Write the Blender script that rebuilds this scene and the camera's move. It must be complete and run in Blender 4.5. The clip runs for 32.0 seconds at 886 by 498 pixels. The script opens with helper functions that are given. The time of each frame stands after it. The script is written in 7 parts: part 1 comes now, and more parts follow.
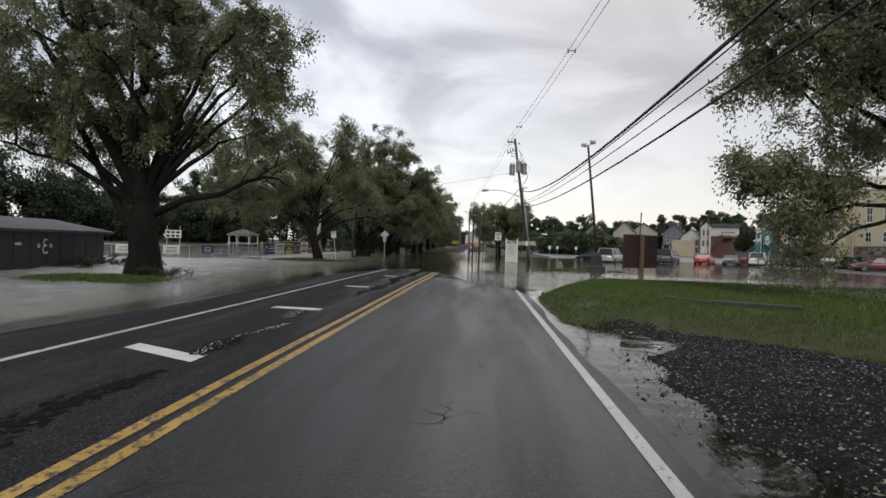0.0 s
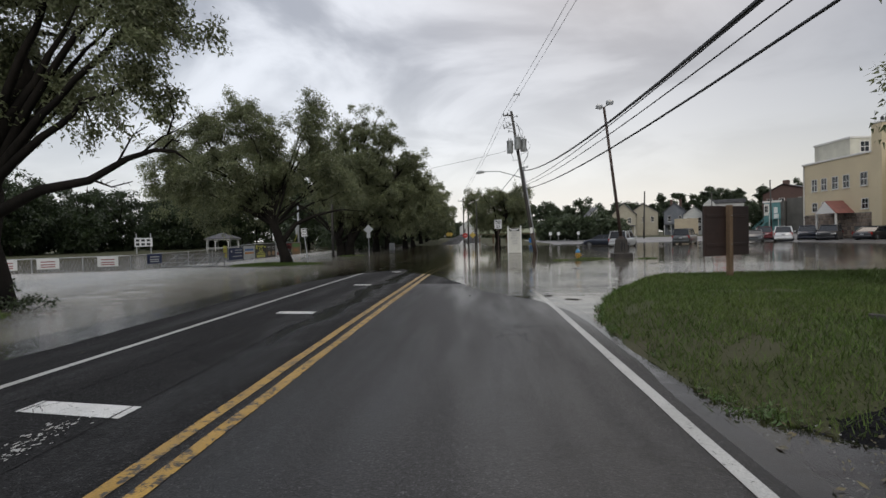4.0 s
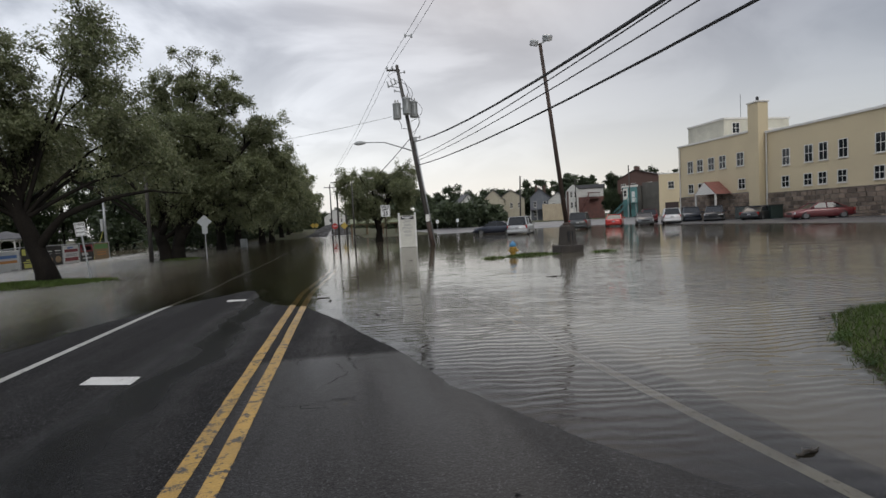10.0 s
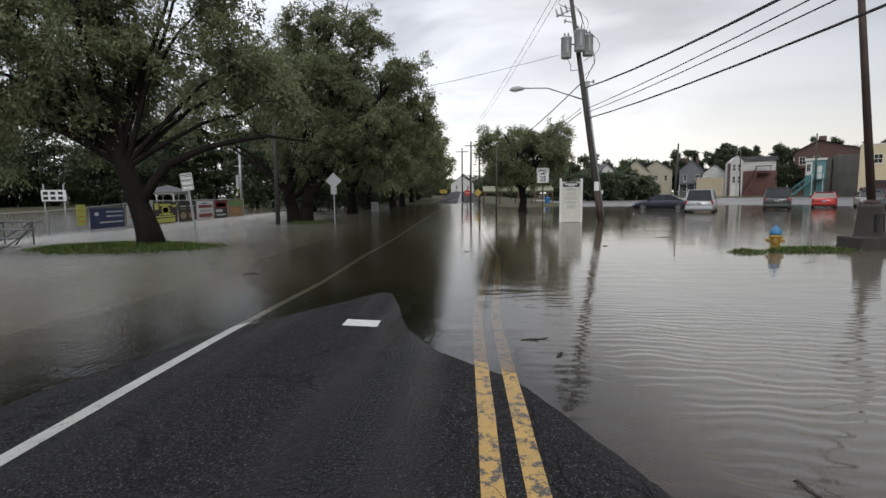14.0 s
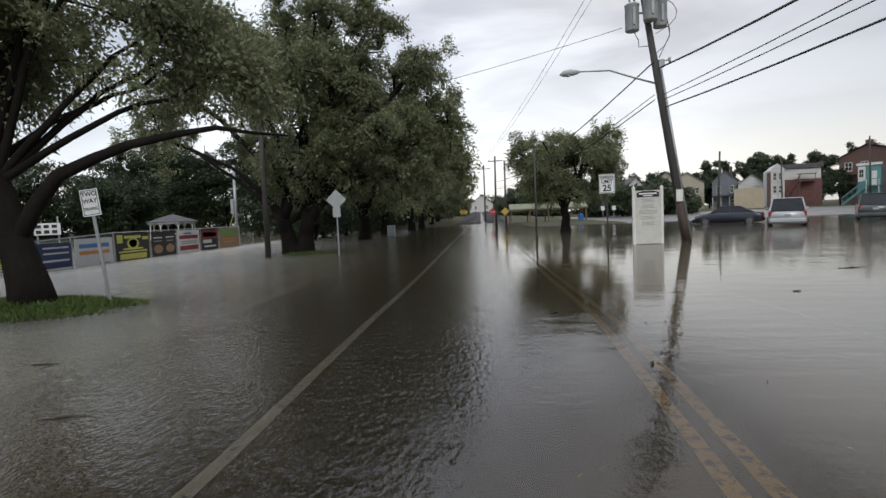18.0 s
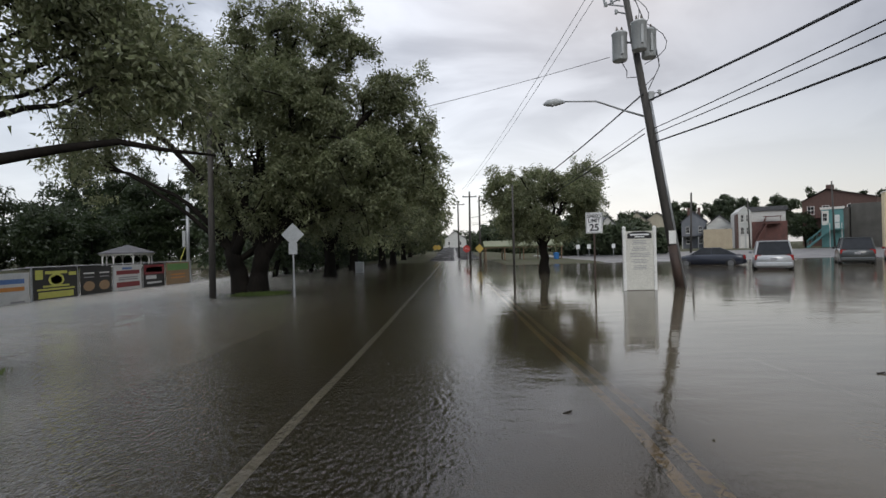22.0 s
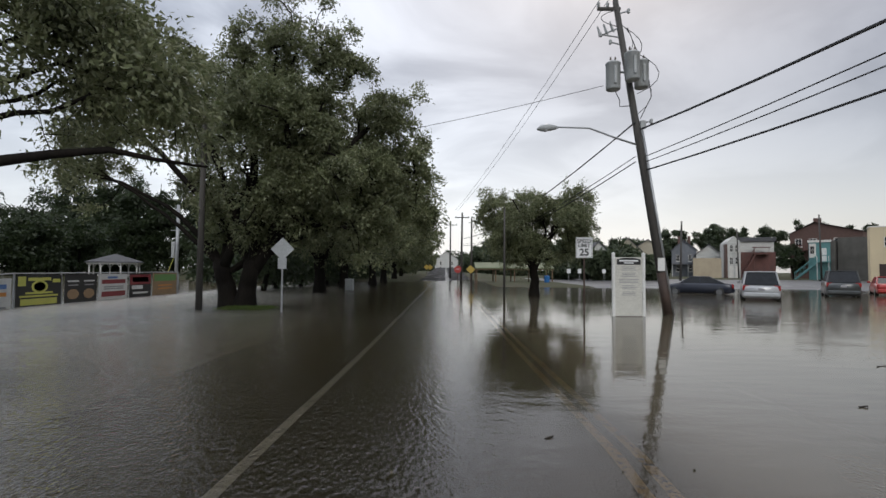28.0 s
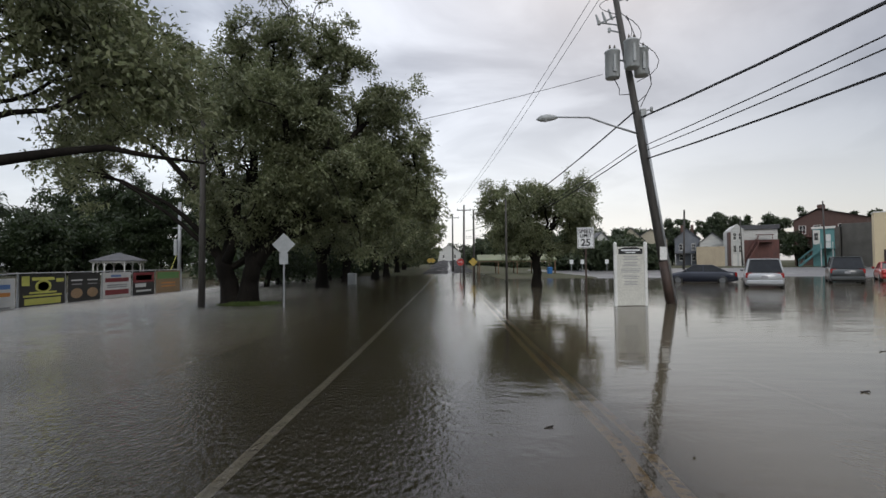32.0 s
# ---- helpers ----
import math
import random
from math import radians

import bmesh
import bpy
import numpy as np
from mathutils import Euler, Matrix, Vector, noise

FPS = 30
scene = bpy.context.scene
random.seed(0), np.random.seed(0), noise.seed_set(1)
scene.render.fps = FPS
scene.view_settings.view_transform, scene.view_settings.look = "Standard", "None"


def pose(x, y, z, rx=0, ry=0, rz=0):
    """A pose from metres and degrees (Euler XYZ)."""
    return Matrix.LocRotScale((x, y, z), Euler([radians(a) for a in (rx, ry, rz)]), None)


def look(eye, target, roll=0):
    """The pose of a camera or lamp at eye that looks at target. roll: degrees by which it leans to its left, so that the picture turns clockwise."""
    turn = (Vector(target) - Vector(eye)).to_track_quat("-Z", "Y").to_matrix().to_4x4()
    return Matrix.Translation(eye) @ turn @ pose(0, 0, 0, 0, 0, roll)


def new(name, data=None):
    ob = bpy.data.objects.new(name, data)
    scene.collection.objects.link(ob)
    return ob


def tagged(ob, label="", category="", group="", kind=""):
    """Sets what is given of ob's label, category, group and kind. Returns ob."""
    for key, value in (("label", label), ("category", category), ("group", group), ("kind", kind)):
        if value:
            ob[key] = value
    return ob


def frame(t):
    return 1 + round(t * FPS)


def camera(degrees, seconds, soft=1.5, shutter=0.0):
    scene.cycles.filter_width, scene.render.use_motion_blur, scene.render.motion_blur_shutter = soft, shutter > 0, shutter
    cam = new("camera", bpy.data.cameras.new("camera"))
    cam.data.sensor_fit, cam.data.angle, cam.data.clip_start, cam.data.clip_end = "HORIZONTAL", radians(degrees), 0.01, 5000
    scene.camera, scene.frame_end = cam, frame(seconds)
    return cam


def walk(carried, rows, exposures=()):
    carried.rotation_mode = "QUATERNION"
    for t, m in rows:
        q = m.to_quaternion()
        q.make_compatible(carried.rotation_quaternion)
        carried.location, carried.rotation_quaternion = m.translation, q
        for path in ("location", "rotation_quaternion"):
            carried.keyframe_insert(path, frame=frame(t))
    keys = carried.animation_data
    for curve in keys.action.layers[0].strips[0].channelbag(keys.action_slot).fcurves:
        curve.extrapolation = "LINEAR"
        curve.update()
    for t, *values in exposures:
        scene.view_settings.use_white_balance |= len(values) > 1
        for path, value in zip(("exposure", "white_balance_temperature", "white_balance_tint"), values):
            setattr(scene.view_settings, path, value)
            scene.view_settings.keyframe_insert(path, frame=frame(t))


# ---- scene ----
cam = camera(82.0, 32.0)
# seconds, place, and yaw, pitch and roll in degrees
PATH = [
    (0.0, 4.851, 2.081, 1.508, 4.18, -0.52, 1.76),
    (0.5, 4.935, 2.868, 1.511, 4.19, -0.70, 0.66),
    (1.0, 4.947, 3.674, 1.513, 4.02, -1.43, 2.82),
    (1.5, 4.951, 4.475, 1.480, 6.19, -0.52, 2.32),
    (2.0, 4.927, 5.255, 1.482, 7.80, -1.16, 1.55),
    (2.5, 4.811, 6.017, 1.450, 5.31, -0.06, -0.53),
    (3.0, 4.719, 6.769, 1.464, 6.79, 0.55, 1.29),
    (3.5, 4.543, 7.533, 1.477, 3.29, -1.25, -1.72),
    (5.5, 4.610, 11.137, 1.571, 5.43, -1.55, -0.26),
    (6.0, 4.520, 11.926, 1.515, 5.09, -1.87, -0.55),
    (6.5, 4.462, 12.658, 1.535, 5.10, -1.44, 0.39),
    (7.0, 4.415, 13.382, 1.531, 6.06, -1.42, 0.04),
    (7.5, 4.303, 14.142, 1.526, 6.57, -1.04, -0.31),
    (8.0, 4.117, 15.029, 1.519, 4.08, -1.29, -0.61),
    (8.5, 4.161, 15.743, 1.561, 6.99, -1.99, -0.32),
    (9.0, 3.899, 16.732, 1.577, 1.94, -2.45, 0.23),
    (9.5, 3.696, 17.586, 1.565, -6.23, -1.81, 2.05),
    (10.0, 3.489, 18.226, 1.587, -11.36, -3.14, -3.00),
    (10.5, 3.234, 19.098, 1.564, -11.76, -4.08, -3.36),
    (11.0, 3.242, 19.966, 1.539, -6.23, -3.28, -3.74),
    (11.5, 3.147, 20.740, 1.487, -3.75, -4.98, -2.71),
    (12.0, 3.069, 21.450, 1.471, -0.60, -4.32, 0.06),
    (12.5, 2.827, 22.278, 1.471, -0.88, -4.34, -1.41),
    (13.0, 2.655, 22.990, 1.512, 3.32, -4.95, 0.03),
    (13.5, 2.434, 23.845, 1.529, 2.26, -6.25, -0.51),
    (15.5, 1.876, 26.952, 1.412, 3.58, -4.96, -2.06),
    (16.0, 1.615, 27.790, 1.335, 3.83, -4.28, -2.84),
    (16.5, 1.694, 28.695, 1.436, 2.16, -2.78, -1.94),
    (17.0, 1.681, 29.548, 1.436, 4.23, -0.37, -2.36),
    (17.5, 1.523, 30.253, 1.461, 4.01, -2.47, -2.16),
    (18.0, 1.384, 30.885, 1.433, 4.37, -3.70, -2.48),
    (18.5, 1.196, 31.490, 1.447, 8.45, -3.47, -5.06),
    (19.0, 1.176, 32.088, 1.406, 5.05, -2.56, -5.73),
    (19.5, 1.105, 32.462, 1.442, 7.21, -3.85, -7.28),
    (20.0, 1.110, 32.718, 1.438, 7.43, -4.45, -5.95),
    (20.5, 1.130, 32.994, 1.472, 4.26, -4.61, -5.49),
    (21.0, 1.289, 33.157, 1.538, 2.09, 1.92, -3.19),
    (21.5, 1.341, 33.184, 1.544, 1.69, -0.02, -1.77),
    (22.0, 1.322, 33.165, 1.596, 1.20, 0.10, -1.47),
    (22.5, 1.347, 33.166, 1.576, 1.72, 1.29, -1.08),
    (23.0, 1.365, 33.173, 1.569, 1.17, 1.64, -1.04),
    (23.5, 1.391, 33.150, 1.584, 0.42, 2.46, 0.81),
    (24.0, 1.408, 33.138, 1.609, 0.42, 2.92, 0.25),
    (24.5, 1.413, 33.160, 1.596, 0.56, 2.62, -0.16),
    (25.0, 1.439, 33.163, 1.591, -0.12, 2.44, -0.11),
    (25.5, 1.455, 33.183, 1.593, -0.41, 2.29, 0.14),
    (27.5, 1.388, 33.185, 1.583, 0.66, 2.24, 0.08),
    (28.0, 1.378, 33.176, 1.590, 0.27, 2.33, 0.45),
    (28.5, 1.400, 33.181, 1.599, 0.46, 2.78, 0.22),
    (29.0, 1.363, 33.188, 1.597, 1.02, 2.51, -0.06),
    (29.5, 1.356, 33.180, 1.593, 0.96, 2.45, -0.55),
    (30.0, 1.372, 33.164, 1.584, 0.96, 2.37, -0.42),
    (30.5, 1.398, 33.189, 1.564, 1.00, 1.12, -0.61),
    (31.0, 1.452, 33.191, 1.559, 0.16, 0.99, -0.49),
    (31.5, 1.458, 33.191, 1.562, 0.11, 1.41, -0.33),
    (32.0, 1.436, 33.196, 1.574, 0.58, 1.56, -0.54),
]


def aimed(x, y, z, yaw, pitch, roll):
    a, p = radians(yaw), radians(pitch)
    ahead = Vector((-math.sin(a) * math.cos(p), math.cos(a) * math.cos(p), math.sin(p)))
    return look((x, y, z), Vector((x, y, z)) + ahead * 2, roll)


walk(cam, [(t, aimed(*row)) for t, *row in PATH],
     exposures=[(0.0, 0.22, 6500, 10), (2.0, 0.15, 6500, 10), (3.0, 0.12, 6500, 10), (6.0, -0.08, 6480, 10), (9.0, 0.03, 6480, 10), (12.0, 0.29, 6460, 10), (13.0, 0.36, 6460, 10), (16.0, 0.37, 6380, 10), (20.0, 0.44, 6360, 10), (21.0, 0.27, 6330, 10), (32.0, 0.23, 6330, 10)])

# ---- sky and light ----
world = bpy.data.worlds.new("overcast")
scene.world = world
world.use_nodes = True
wn, wl = world.node_tree.nodes, world.node_tree.links
wn.clear()
w_out = wn.new("ShaderNodeOutputWorld")
w_bg = wn.new("ShaderNodeBackground")
w_sky = wn.new("ShaderNodeTexSky")
w_sky.sky_type, w_sky.sun_disc = "NISHITA", False
w_sky.sun_elevation, w_sky.sun_rotation = radians(48), radians(20)
w_sky.dust_density = 3.0
w_skydim = wn.new("ShaderNodeVectorMath")
w_skydim.operation = "SCALE"
w_skydim.inputs["Scale"].default_value = 0.06
wl.new(w_sky.outputs[0], w_skydim.inputs[0])
w_tc = wn.new("ShaderNodeTexCoord")
w_sep = wn.new("ShaderNodeSeparateXYZ")
wl.new(w_tc.outputs["Generated"], w_sep.inputs[0])
# project the cloud deck on a plane overhead, so that it closes up towards the horizon
w_up = wn.new("ShaderNodeMath")
w_up.operation = "ADD"
w_up.inputs[1].default_value = 0.22
wl.new(w_sep.outputs["Z"], w_up.inputs[0])
w_upc = wn.new("ShaderNodeMath")
w_upc.operation = "MAXIMUM"
w_upc.inputs[1].default_value = 0.1
wl.new(w_up.outputs[0], w_upc.inputs[0])
w_dx, w_dy = wn.new("ShaderNodeMath"), wn.new("ShaderNodeMath")
w_dx.operation = w_dy.operation = "DIVIDE"
wl.new(w_sep.outputs["X"], w_dx.inputs[0])
wl.new(w_sep.outputs["Y"], w_dy.inputs[0])
wl.new(w_upc.outputs[0], w_dx.inputs[1])
wl.new(w_upc.outputs[0], w_dy.inputs[1])
w_pos = wn.new("ShaderNodeCombineXYZ")
wl.new(w_dx.outputs[0], w_pos.inputs["X"])
wl.new(w_dy.outputs[0], w_pos.inputs["Y"])
w_n1 = wn.new("ShaderNodeTexNoise")
w_n1.inputs["Scale"].default_value, w_n1.inputs["Detail"].default_value = 1.5, 8.0
w_n1.inputs["Roughness"].default_value, w_n1.inputs["Distortion"].default_value = 0.50, 0.6
wl.new(w_pos.outputs[0], w_n1.inputs["Vector"])
w_ramp = wn.new("ShaderNodeValToRGB")
w_ramp.color_ramp.interpolation = "EASE"
w_ramp.color_ramp.elements[0].position, w_ramp.color_ramp.elements[0].color = 0.38, (0.335, 0.343, 0.360, 1)
w_ramp.color_ramp.elements[1].position, w_ramp.color_ramp.elements[1].color = 0.62, (0.84, 0.855, 0.88, 1)
wl.new(w_n1.outputs["Fac"], w_ramp.inputs[0])
# the deck is thinner and brighter low down
w_low = wn.new("ShaderNodeMapRange")
w_low.inputs["From Min"].default_value, w_low.inputs["From Max"].default_value = 0.30, 0.03
wl.new(w_sep.outputs["Z"], w_low.inputs["Value"])
w_glow = wn.new("ShaderNodeMix")
w_glow.data_type = "RGBA"
wl.new(w_low.outputs[0], w_glow.inputs["Factor"])
w_fade = wn.new("ShaderNodeMapRange")
w_fade.interpolation_type = "SMOOTHSTEP"
w_fade.inputs["From Min"].default_value, w_fade.inputs["From Max"].default_value = 0.10, 0.70
w_fade.inputs["To Min"].default_value, w_fade.inputs["To Max"].default_value = 1.0, 0.62
wl.new(w_sep.outputs["X"], w_fade.inputs["Value"])
w_band = wn.new("ShaderNodeVectorMath")
w_band.operation = "SCALE"
w_band.inputs[0].default_value = (1.03, 1.04, 1.06)
wl.new(w_fade.outputs[0], w_band.inputs["Scale"])
wl.new(w_band.outputs[0], w_glow.inputs["B"])
# heavier cloud to the right of the road
w_side = wn.new("ShaderNodeMapRange")
w_side.interpolation_type = "SMOOTHSTEP"
w_side.inputs["From Min"].default_value, w_side.inputs["From Max"].default_value = -0.55, 0.70
w_side.inputs["To Min"].default_value, w_side.inputs["To Max"].default_value = 1.32, 0.29
wl.new(w_sep.outputs["X"], w_side.inputs["Value"])
w_heavy = wn.new("ShaderNodeVectorMath")
w_heavy.operation = "SCALE"
wl.new(w_ramp.outputs[0], w_heavy.inputs[0])
wl.new(w_side.outputs[0], w_heavy.inputs["Scale"])
wl.new(w_heavy.outputs[0], w_glow.inputs["A"])
w_add = wn.new("ShaderNodeVectorMath")
w_add.operation = "ADD"
wl.new(w_glow.outputs["Result"], w_add.inputs[0])
wl.new(w_skydim.outputs[0], w_add.inputs[1])
# a thinner, brighter deck overhead
w_zen = wn.new("ShaderNodeMapRange")
w_zen.interpolation_type = "SMOOTHSTEP"
w_zen.inputs["From Min"].default_value, w_zen.inputs["From Max"].default_value = 0.56, 0.90
w_zen.inputs["To Min"].default_value, w_zen.inputs["To Max"].default_value = 1.0, 2.1
wl.new(w_sep.outputs["Z"], w_zen.inputs["Value"])
w_all = wn.new("ShaderNodeVectorMath")
w_all.operation = "SCALE"
wl.new(w_add.outputs[0], w_all.inputs[0])
wl.new(w_zen.outputs[0], w_all.inputs["Scale"])
wl.new(w_all.outputs[0], w_bg.inputs["Color"])
w_bg.inputs["Strength"].default_value = 0.62
wl.new(w_bg.outputs[0], w_out.inputs["Surface"])

sun_data = bpy.data.lights.new("sun", "SUN")
sun_data.energy, sun_data.angle, sun_data.color = 1.1, radians(30), (1.0, 0.96, 0.9)
sun = new("sun", sun_data)
sun.matrix_world = look((15, -60, 60), (0, 20, 0))

# ---- materials ----
def material(name, base, second=None, scale=1.0, fine=40.0, rough=0.6, rough2=None, bump=0.2, metal=0.0, spec=0.5,
             stretch=(1, 1, 1), contrast=0.25, island=0.0, coat=0.0):
    """A surface with coarse mottling, fine grain and a little relief, laid out in metres."""
    m = bpy.data.materials.new(name)
    m.use_nodes = True
    n, l = m.node_tree.nodes, m.node_tree.links
    b = n["Principled BSDF"]
    b.inputs["Metallic"].default_value = metal
    b.inputs["Specular IOR Level"].default_value = spec
    b.inputs["Coat Weight"].default_value = coat
    tc = n.new("ShaderNodeTexCoord")
    mp = n.new("ShaderNodeMapping")
    mp.inputs["Scale"].default_value = stretch
    l.new(tc.outputs["Object"], mp.inputs["Vector"])
    big, small = n.new("ShaderNodeTexNoise"), n.new("ShaderNodeTexNoise")
    big.inputs["Scale"].default_value, big.inputs["Detail"].default_value = scale, 5
    small.inputs["Scale"].default_value, small.inputs["Detail"].default_value = fine, 3
    for t in (big, small):
        l.new(mp.outputs[0], t.inputs["Vector"])
    second = second or tuple(c * 0.6 for c in base)
    ramp = n.new("ShaderNodeMapRange")
    ramp.inputs["From Min"].default_value, ramp.inputs["From Max"].default_value = 0.5 - contrast, 0.5 + contrast
    l.new(big.outputs["Fac"], ramp.inputs["Value"])
    mix = n.new("ShaderNodeMix")
    mix.data_type = "RGBA"
    mix.inputs["A"].default_value, mix.inputs["B"].default_value = (*base, 1), (*second, 1)
    l.new(ramp.outputs[0], mix.inputs["Factor"])
    grain = n.new("ShaderNodeMapRange")
    grain.inputs["From Min"].default_value, grain.inputs["From Max"].default_value = 0.25, 0.75
    grain.inputs["To Min"].default_value, grain.inputs["To Max"].default_value = 0.75, 1.2
    l.new(small.outputs["Fac"], grain.inputs["Value"])
    out = n.new("ShaderNodeVectorMath")
    out.operation = "SCALE"
    l.new(mix.outputs["Result"], out.inputs[0])
    l.new(grain.outputs[0], out.inputs["Scale"])
    colour = out.outputs[0]
    if island:
        geo = n.new("ShaderNodeNewGeometry")
        vary = n.new("ShaderNodeMapRange")
        vary.inputs["To Min"].default_value, vary.inputs["To Max"].default_value = 1 - island, 1 + island
        l.new(geo.outputs["Random Per Island"], vary.inputs["Value"])
        again = n.new("ShaderNodeVectorMath")
        again.operation = "SCALE"
        l.new(colour, again.inputs[0])
        l.new(vary.outputs[0], again.inputs["Scale"])
        colour = again.outputs[0]
    l.new(colour, b.inputs["Base Color"])
    rr = n.new("ShaderNodeMapRange")
    rr.inputs["To Min"].default_value, rr.inputs["To Max"].default_value = rough, rough if rough2 is None else rough2
    l.new(ramp.outputs[0], rr.inputs["Value"])
    l.new(rr.outputs[0], b.inputs["Roughness"])
    if bump:
        bp = n.new("ShaderNodeBump")
        bp.inputs["Strength"].default_value, bp.inputs["Distance"].default_value = bump, 0.01
        l.new(small.outputs["Fac"], bp.inputs["Height"])
        l.new(bp.outputs[0], b.inputs["Normal"])
    return m


def plain(name, base, rough=0.5, metal=0.0):
    return material(name, base, tuple(c * 0.85 for c in base), 3.0, 60.0, rough, None, 0.05, metal)


def leaf_material(name, top, other):
    m = bpy.data.materials.new(name)
    m.use_nodes = True
    n, l = m.node_tree.nodes, m.node_tree.links
    b, out = n["Principled BSDF"], n["Material Output"]
    geo = n.new("ShaderNodeNewGeometry")
    mix = n.new("ShaderNodeMix")
    mix.data_type = "RGBA"
    mix.inputs["A"].default_value, mix.inputs["B"].default_value = (*top, 1), (*other, 1)
    l.new(geo.outputs["Random Per Island"], mix.inputs["Factor"])
    tc, big = n.new("ShaderNodeTexCoord"), n.new("ShaderNodeTexNoise")
    big.inputs["Scale"].default_value = 0.6
    l.new(tc.outputs["Object"], big.inputs["Vector"])
    vary = n.new("ShaderNodeMapRange")
    vary.inputs["From Min"].default_value, vary.inputs["From Max"].default_value = 0.3, 0.7
    vary.inputs["To Min"].default_value, vary.inputs["To Max"].default_value = 0.65, 1.3
    l.new(big.outputs["Fac"], vary.inputs["Value"])
    s = n.new("ShaderNodeVectorMath")
    s.operation = "SCALE"
    l.new(mix.outputs["Result"], s.inputs[0])
    l.new(vary.outputs[0], s.inputs["Scale"])
    l.new(s.outputs[0], b.inputs["Base Color"])
    b.inputs["Roughness"].default_value = 0.5
    tr = n.new("ShaderNodeBsdfTranslucent")
    l.new(s.outputs[0], tr.inputs["Color"])
    ms = n.new("ShaderNodeMixShader")
    ms.inputs["Fac"].default_value = 0.38
    l.new(b.outputs[0], ms.inputs[1])
    l.new(tr.outputs[0], ms.inputs[2])
    l.new(ms.outputs[0], out.inputs["Surface"])
    return m


def wet_road_material():
    """Worn wet asphalt: stone grain, tar cracks, smooth drier wheel tracks and wet films that run along the lane."""
    m = bpy.data.materials.new("wet_asphalt")
    m.use_nodes = True
    n, l = m.node_tree.nodes, m.node_tree.links
    b = n["Principled BSDF"]
    tc = n.new("ShaderNodeTexCoord")

    def noise_of(scale, detail=4, stretch=(1, 1, 1)):
        mp, t = n.new("ShaderNodeMapping"), n.new("ShaderNodeTexNoise")
        mp.inputs["Scale"].default_value = stretch
        t.inputs["Scale"].default_value, t.inputs["Detail"].default_value = scale, detail
        l.new(tc.outputs["Object"], mp.inputs["Vector"])
        l.new(mp.outputs[0], t.inputs["Vector"])
        return t.outputs["Fac"]

    def ranged(v, a, c, lo, hi):
        r = n.new("ShaderNodeMapRange")
        r.inputs["From Min"].default_value, r.inputs["From Max"].default_value = a, c
        r.inputs["To Min"].default_value, r.inputs["To Max"].default_value = lo, hi
        l.new(v, r.inputs["Value"])
        return r.outputs[0]

    def times(a, c):
        r = n.new("ShaderNodeMath")
        r.operation = "MULTIPLY"
        l.new(a, r.inputs[0])
        l.new(c, r.inputs[1])
        return r.outputs[0]

    grain = noise_of(95, 3)
    patches = noise_of(0.35, 5, (1.6, 0.35, 1))
    film = noise_of(0.8, 4, (1.4, 0.16, 1))
    crack = n.new("ShaderNodeTexVoronoi")
    crack.feature = "DISTANCE_TO_EDGE"
    crack.inputs["Scale"].default_value = 0.55
    warp = n.new("ShaderNodeTexNoise")
    warp.inputs["Scale"].default_value, warp.inputs["Detail"].default_value = 1.6, 4
    l.new(tc.outputs["Object"], warp.inputs["Vector"])
    add = n.new("ShaderNodeVectorMath")
    add.operation = "MULTIPLY_ADD"
    add.inputs[1].default_value = (0.9, 0.9, 0.9)
    l.new(warp.outputs["Color"], add.inputs[0])
    l.new(tc.outputs["Object"], add.inputs[2])
    l.new(add.outputs[0], crack.inputs["Vector"])
    line = ranged(crack.outputs["Distance"], 0.0, 0.014, 0.0, 1.0)
    where = ranged(noise_of(0.22, 2), 0.46, 0.54, 1.0, 0.0)
    keep = n.new("ShaderNodeMath")
    keep.operation = "MAXIMUM"
    l.new(line, keep.inputs[0])
    l.new(where, keep.inputs[1])
    chips = noise_of(42, 4)
    stone = n.new("ShaderNodeTexVoronoi")
    stone.inputs["Scale"].default_value = 62.0
    l.new(tc.outputs["Object"], stone.inputs["Vector"])
    pale = times(ranged(stone.outputs["Color"], 0.60, 0.66, 0.0, 1.0), ranged(stone.outputs["Distance"], 0.42, 0.30, 0.0, 1.0))
    tone = times(ranged(pale, 0.0, 1.0, 1.0, 4.2), times(times(times(ranged(grain, 0.33, 0.67, 0.25, 2.1), ranged(chips, 0.36, 0.66, 0.45, 1.9)), ranged(patches, 0.3, 0.7, 0.8, 1.2)), ranged(keep.outputs[0], 0, 1, 0.3, 1.0)))
    col = n.new("ShaderNodeVectorMath")
    col.operation = "SCALE"
    col.inputs[0].default_value = (0.0100, 0.0100, 0.0104)
    l.new(col.outputs[0], b.inputs["Base Color"])
    # a worn, always wet rut runs beside the yellow lines
    sep = n.new("ShaderNodeSeparateXYZ")
    l.new(tc.outputs["Object"], sep.inputs[0])
    wob = n.new("ShaderNodeMath")
    wob.operation = "MULTIPLY_ADD"
    wob.inputs[1].default_value = 1.5
    l.new(noise_of(0.35, 3), wob.inputs[0])
    l.new(sep.outputs["X"], wob.inputs[2])
    dist = n.new("ShaderNodeMath")
    dist.operation = "SUBTRACT"
    dist.inputs[1].default_value = 2.42
    l.new(wob.outputs[0], dist.inputs[0])
    off = n.new("ShaderNodeMath")
    off.operation = "ABSOLUTE"
    l.new(dist.outputs[0], off.inputs[0])
    far = ranged(sep.outputs["Y"], 11.0, 17.0, 0.0, 1.0)
    wet = times(ranged(off.outputs[0], 0.52, 0.06, 0.0, 1.0), far)
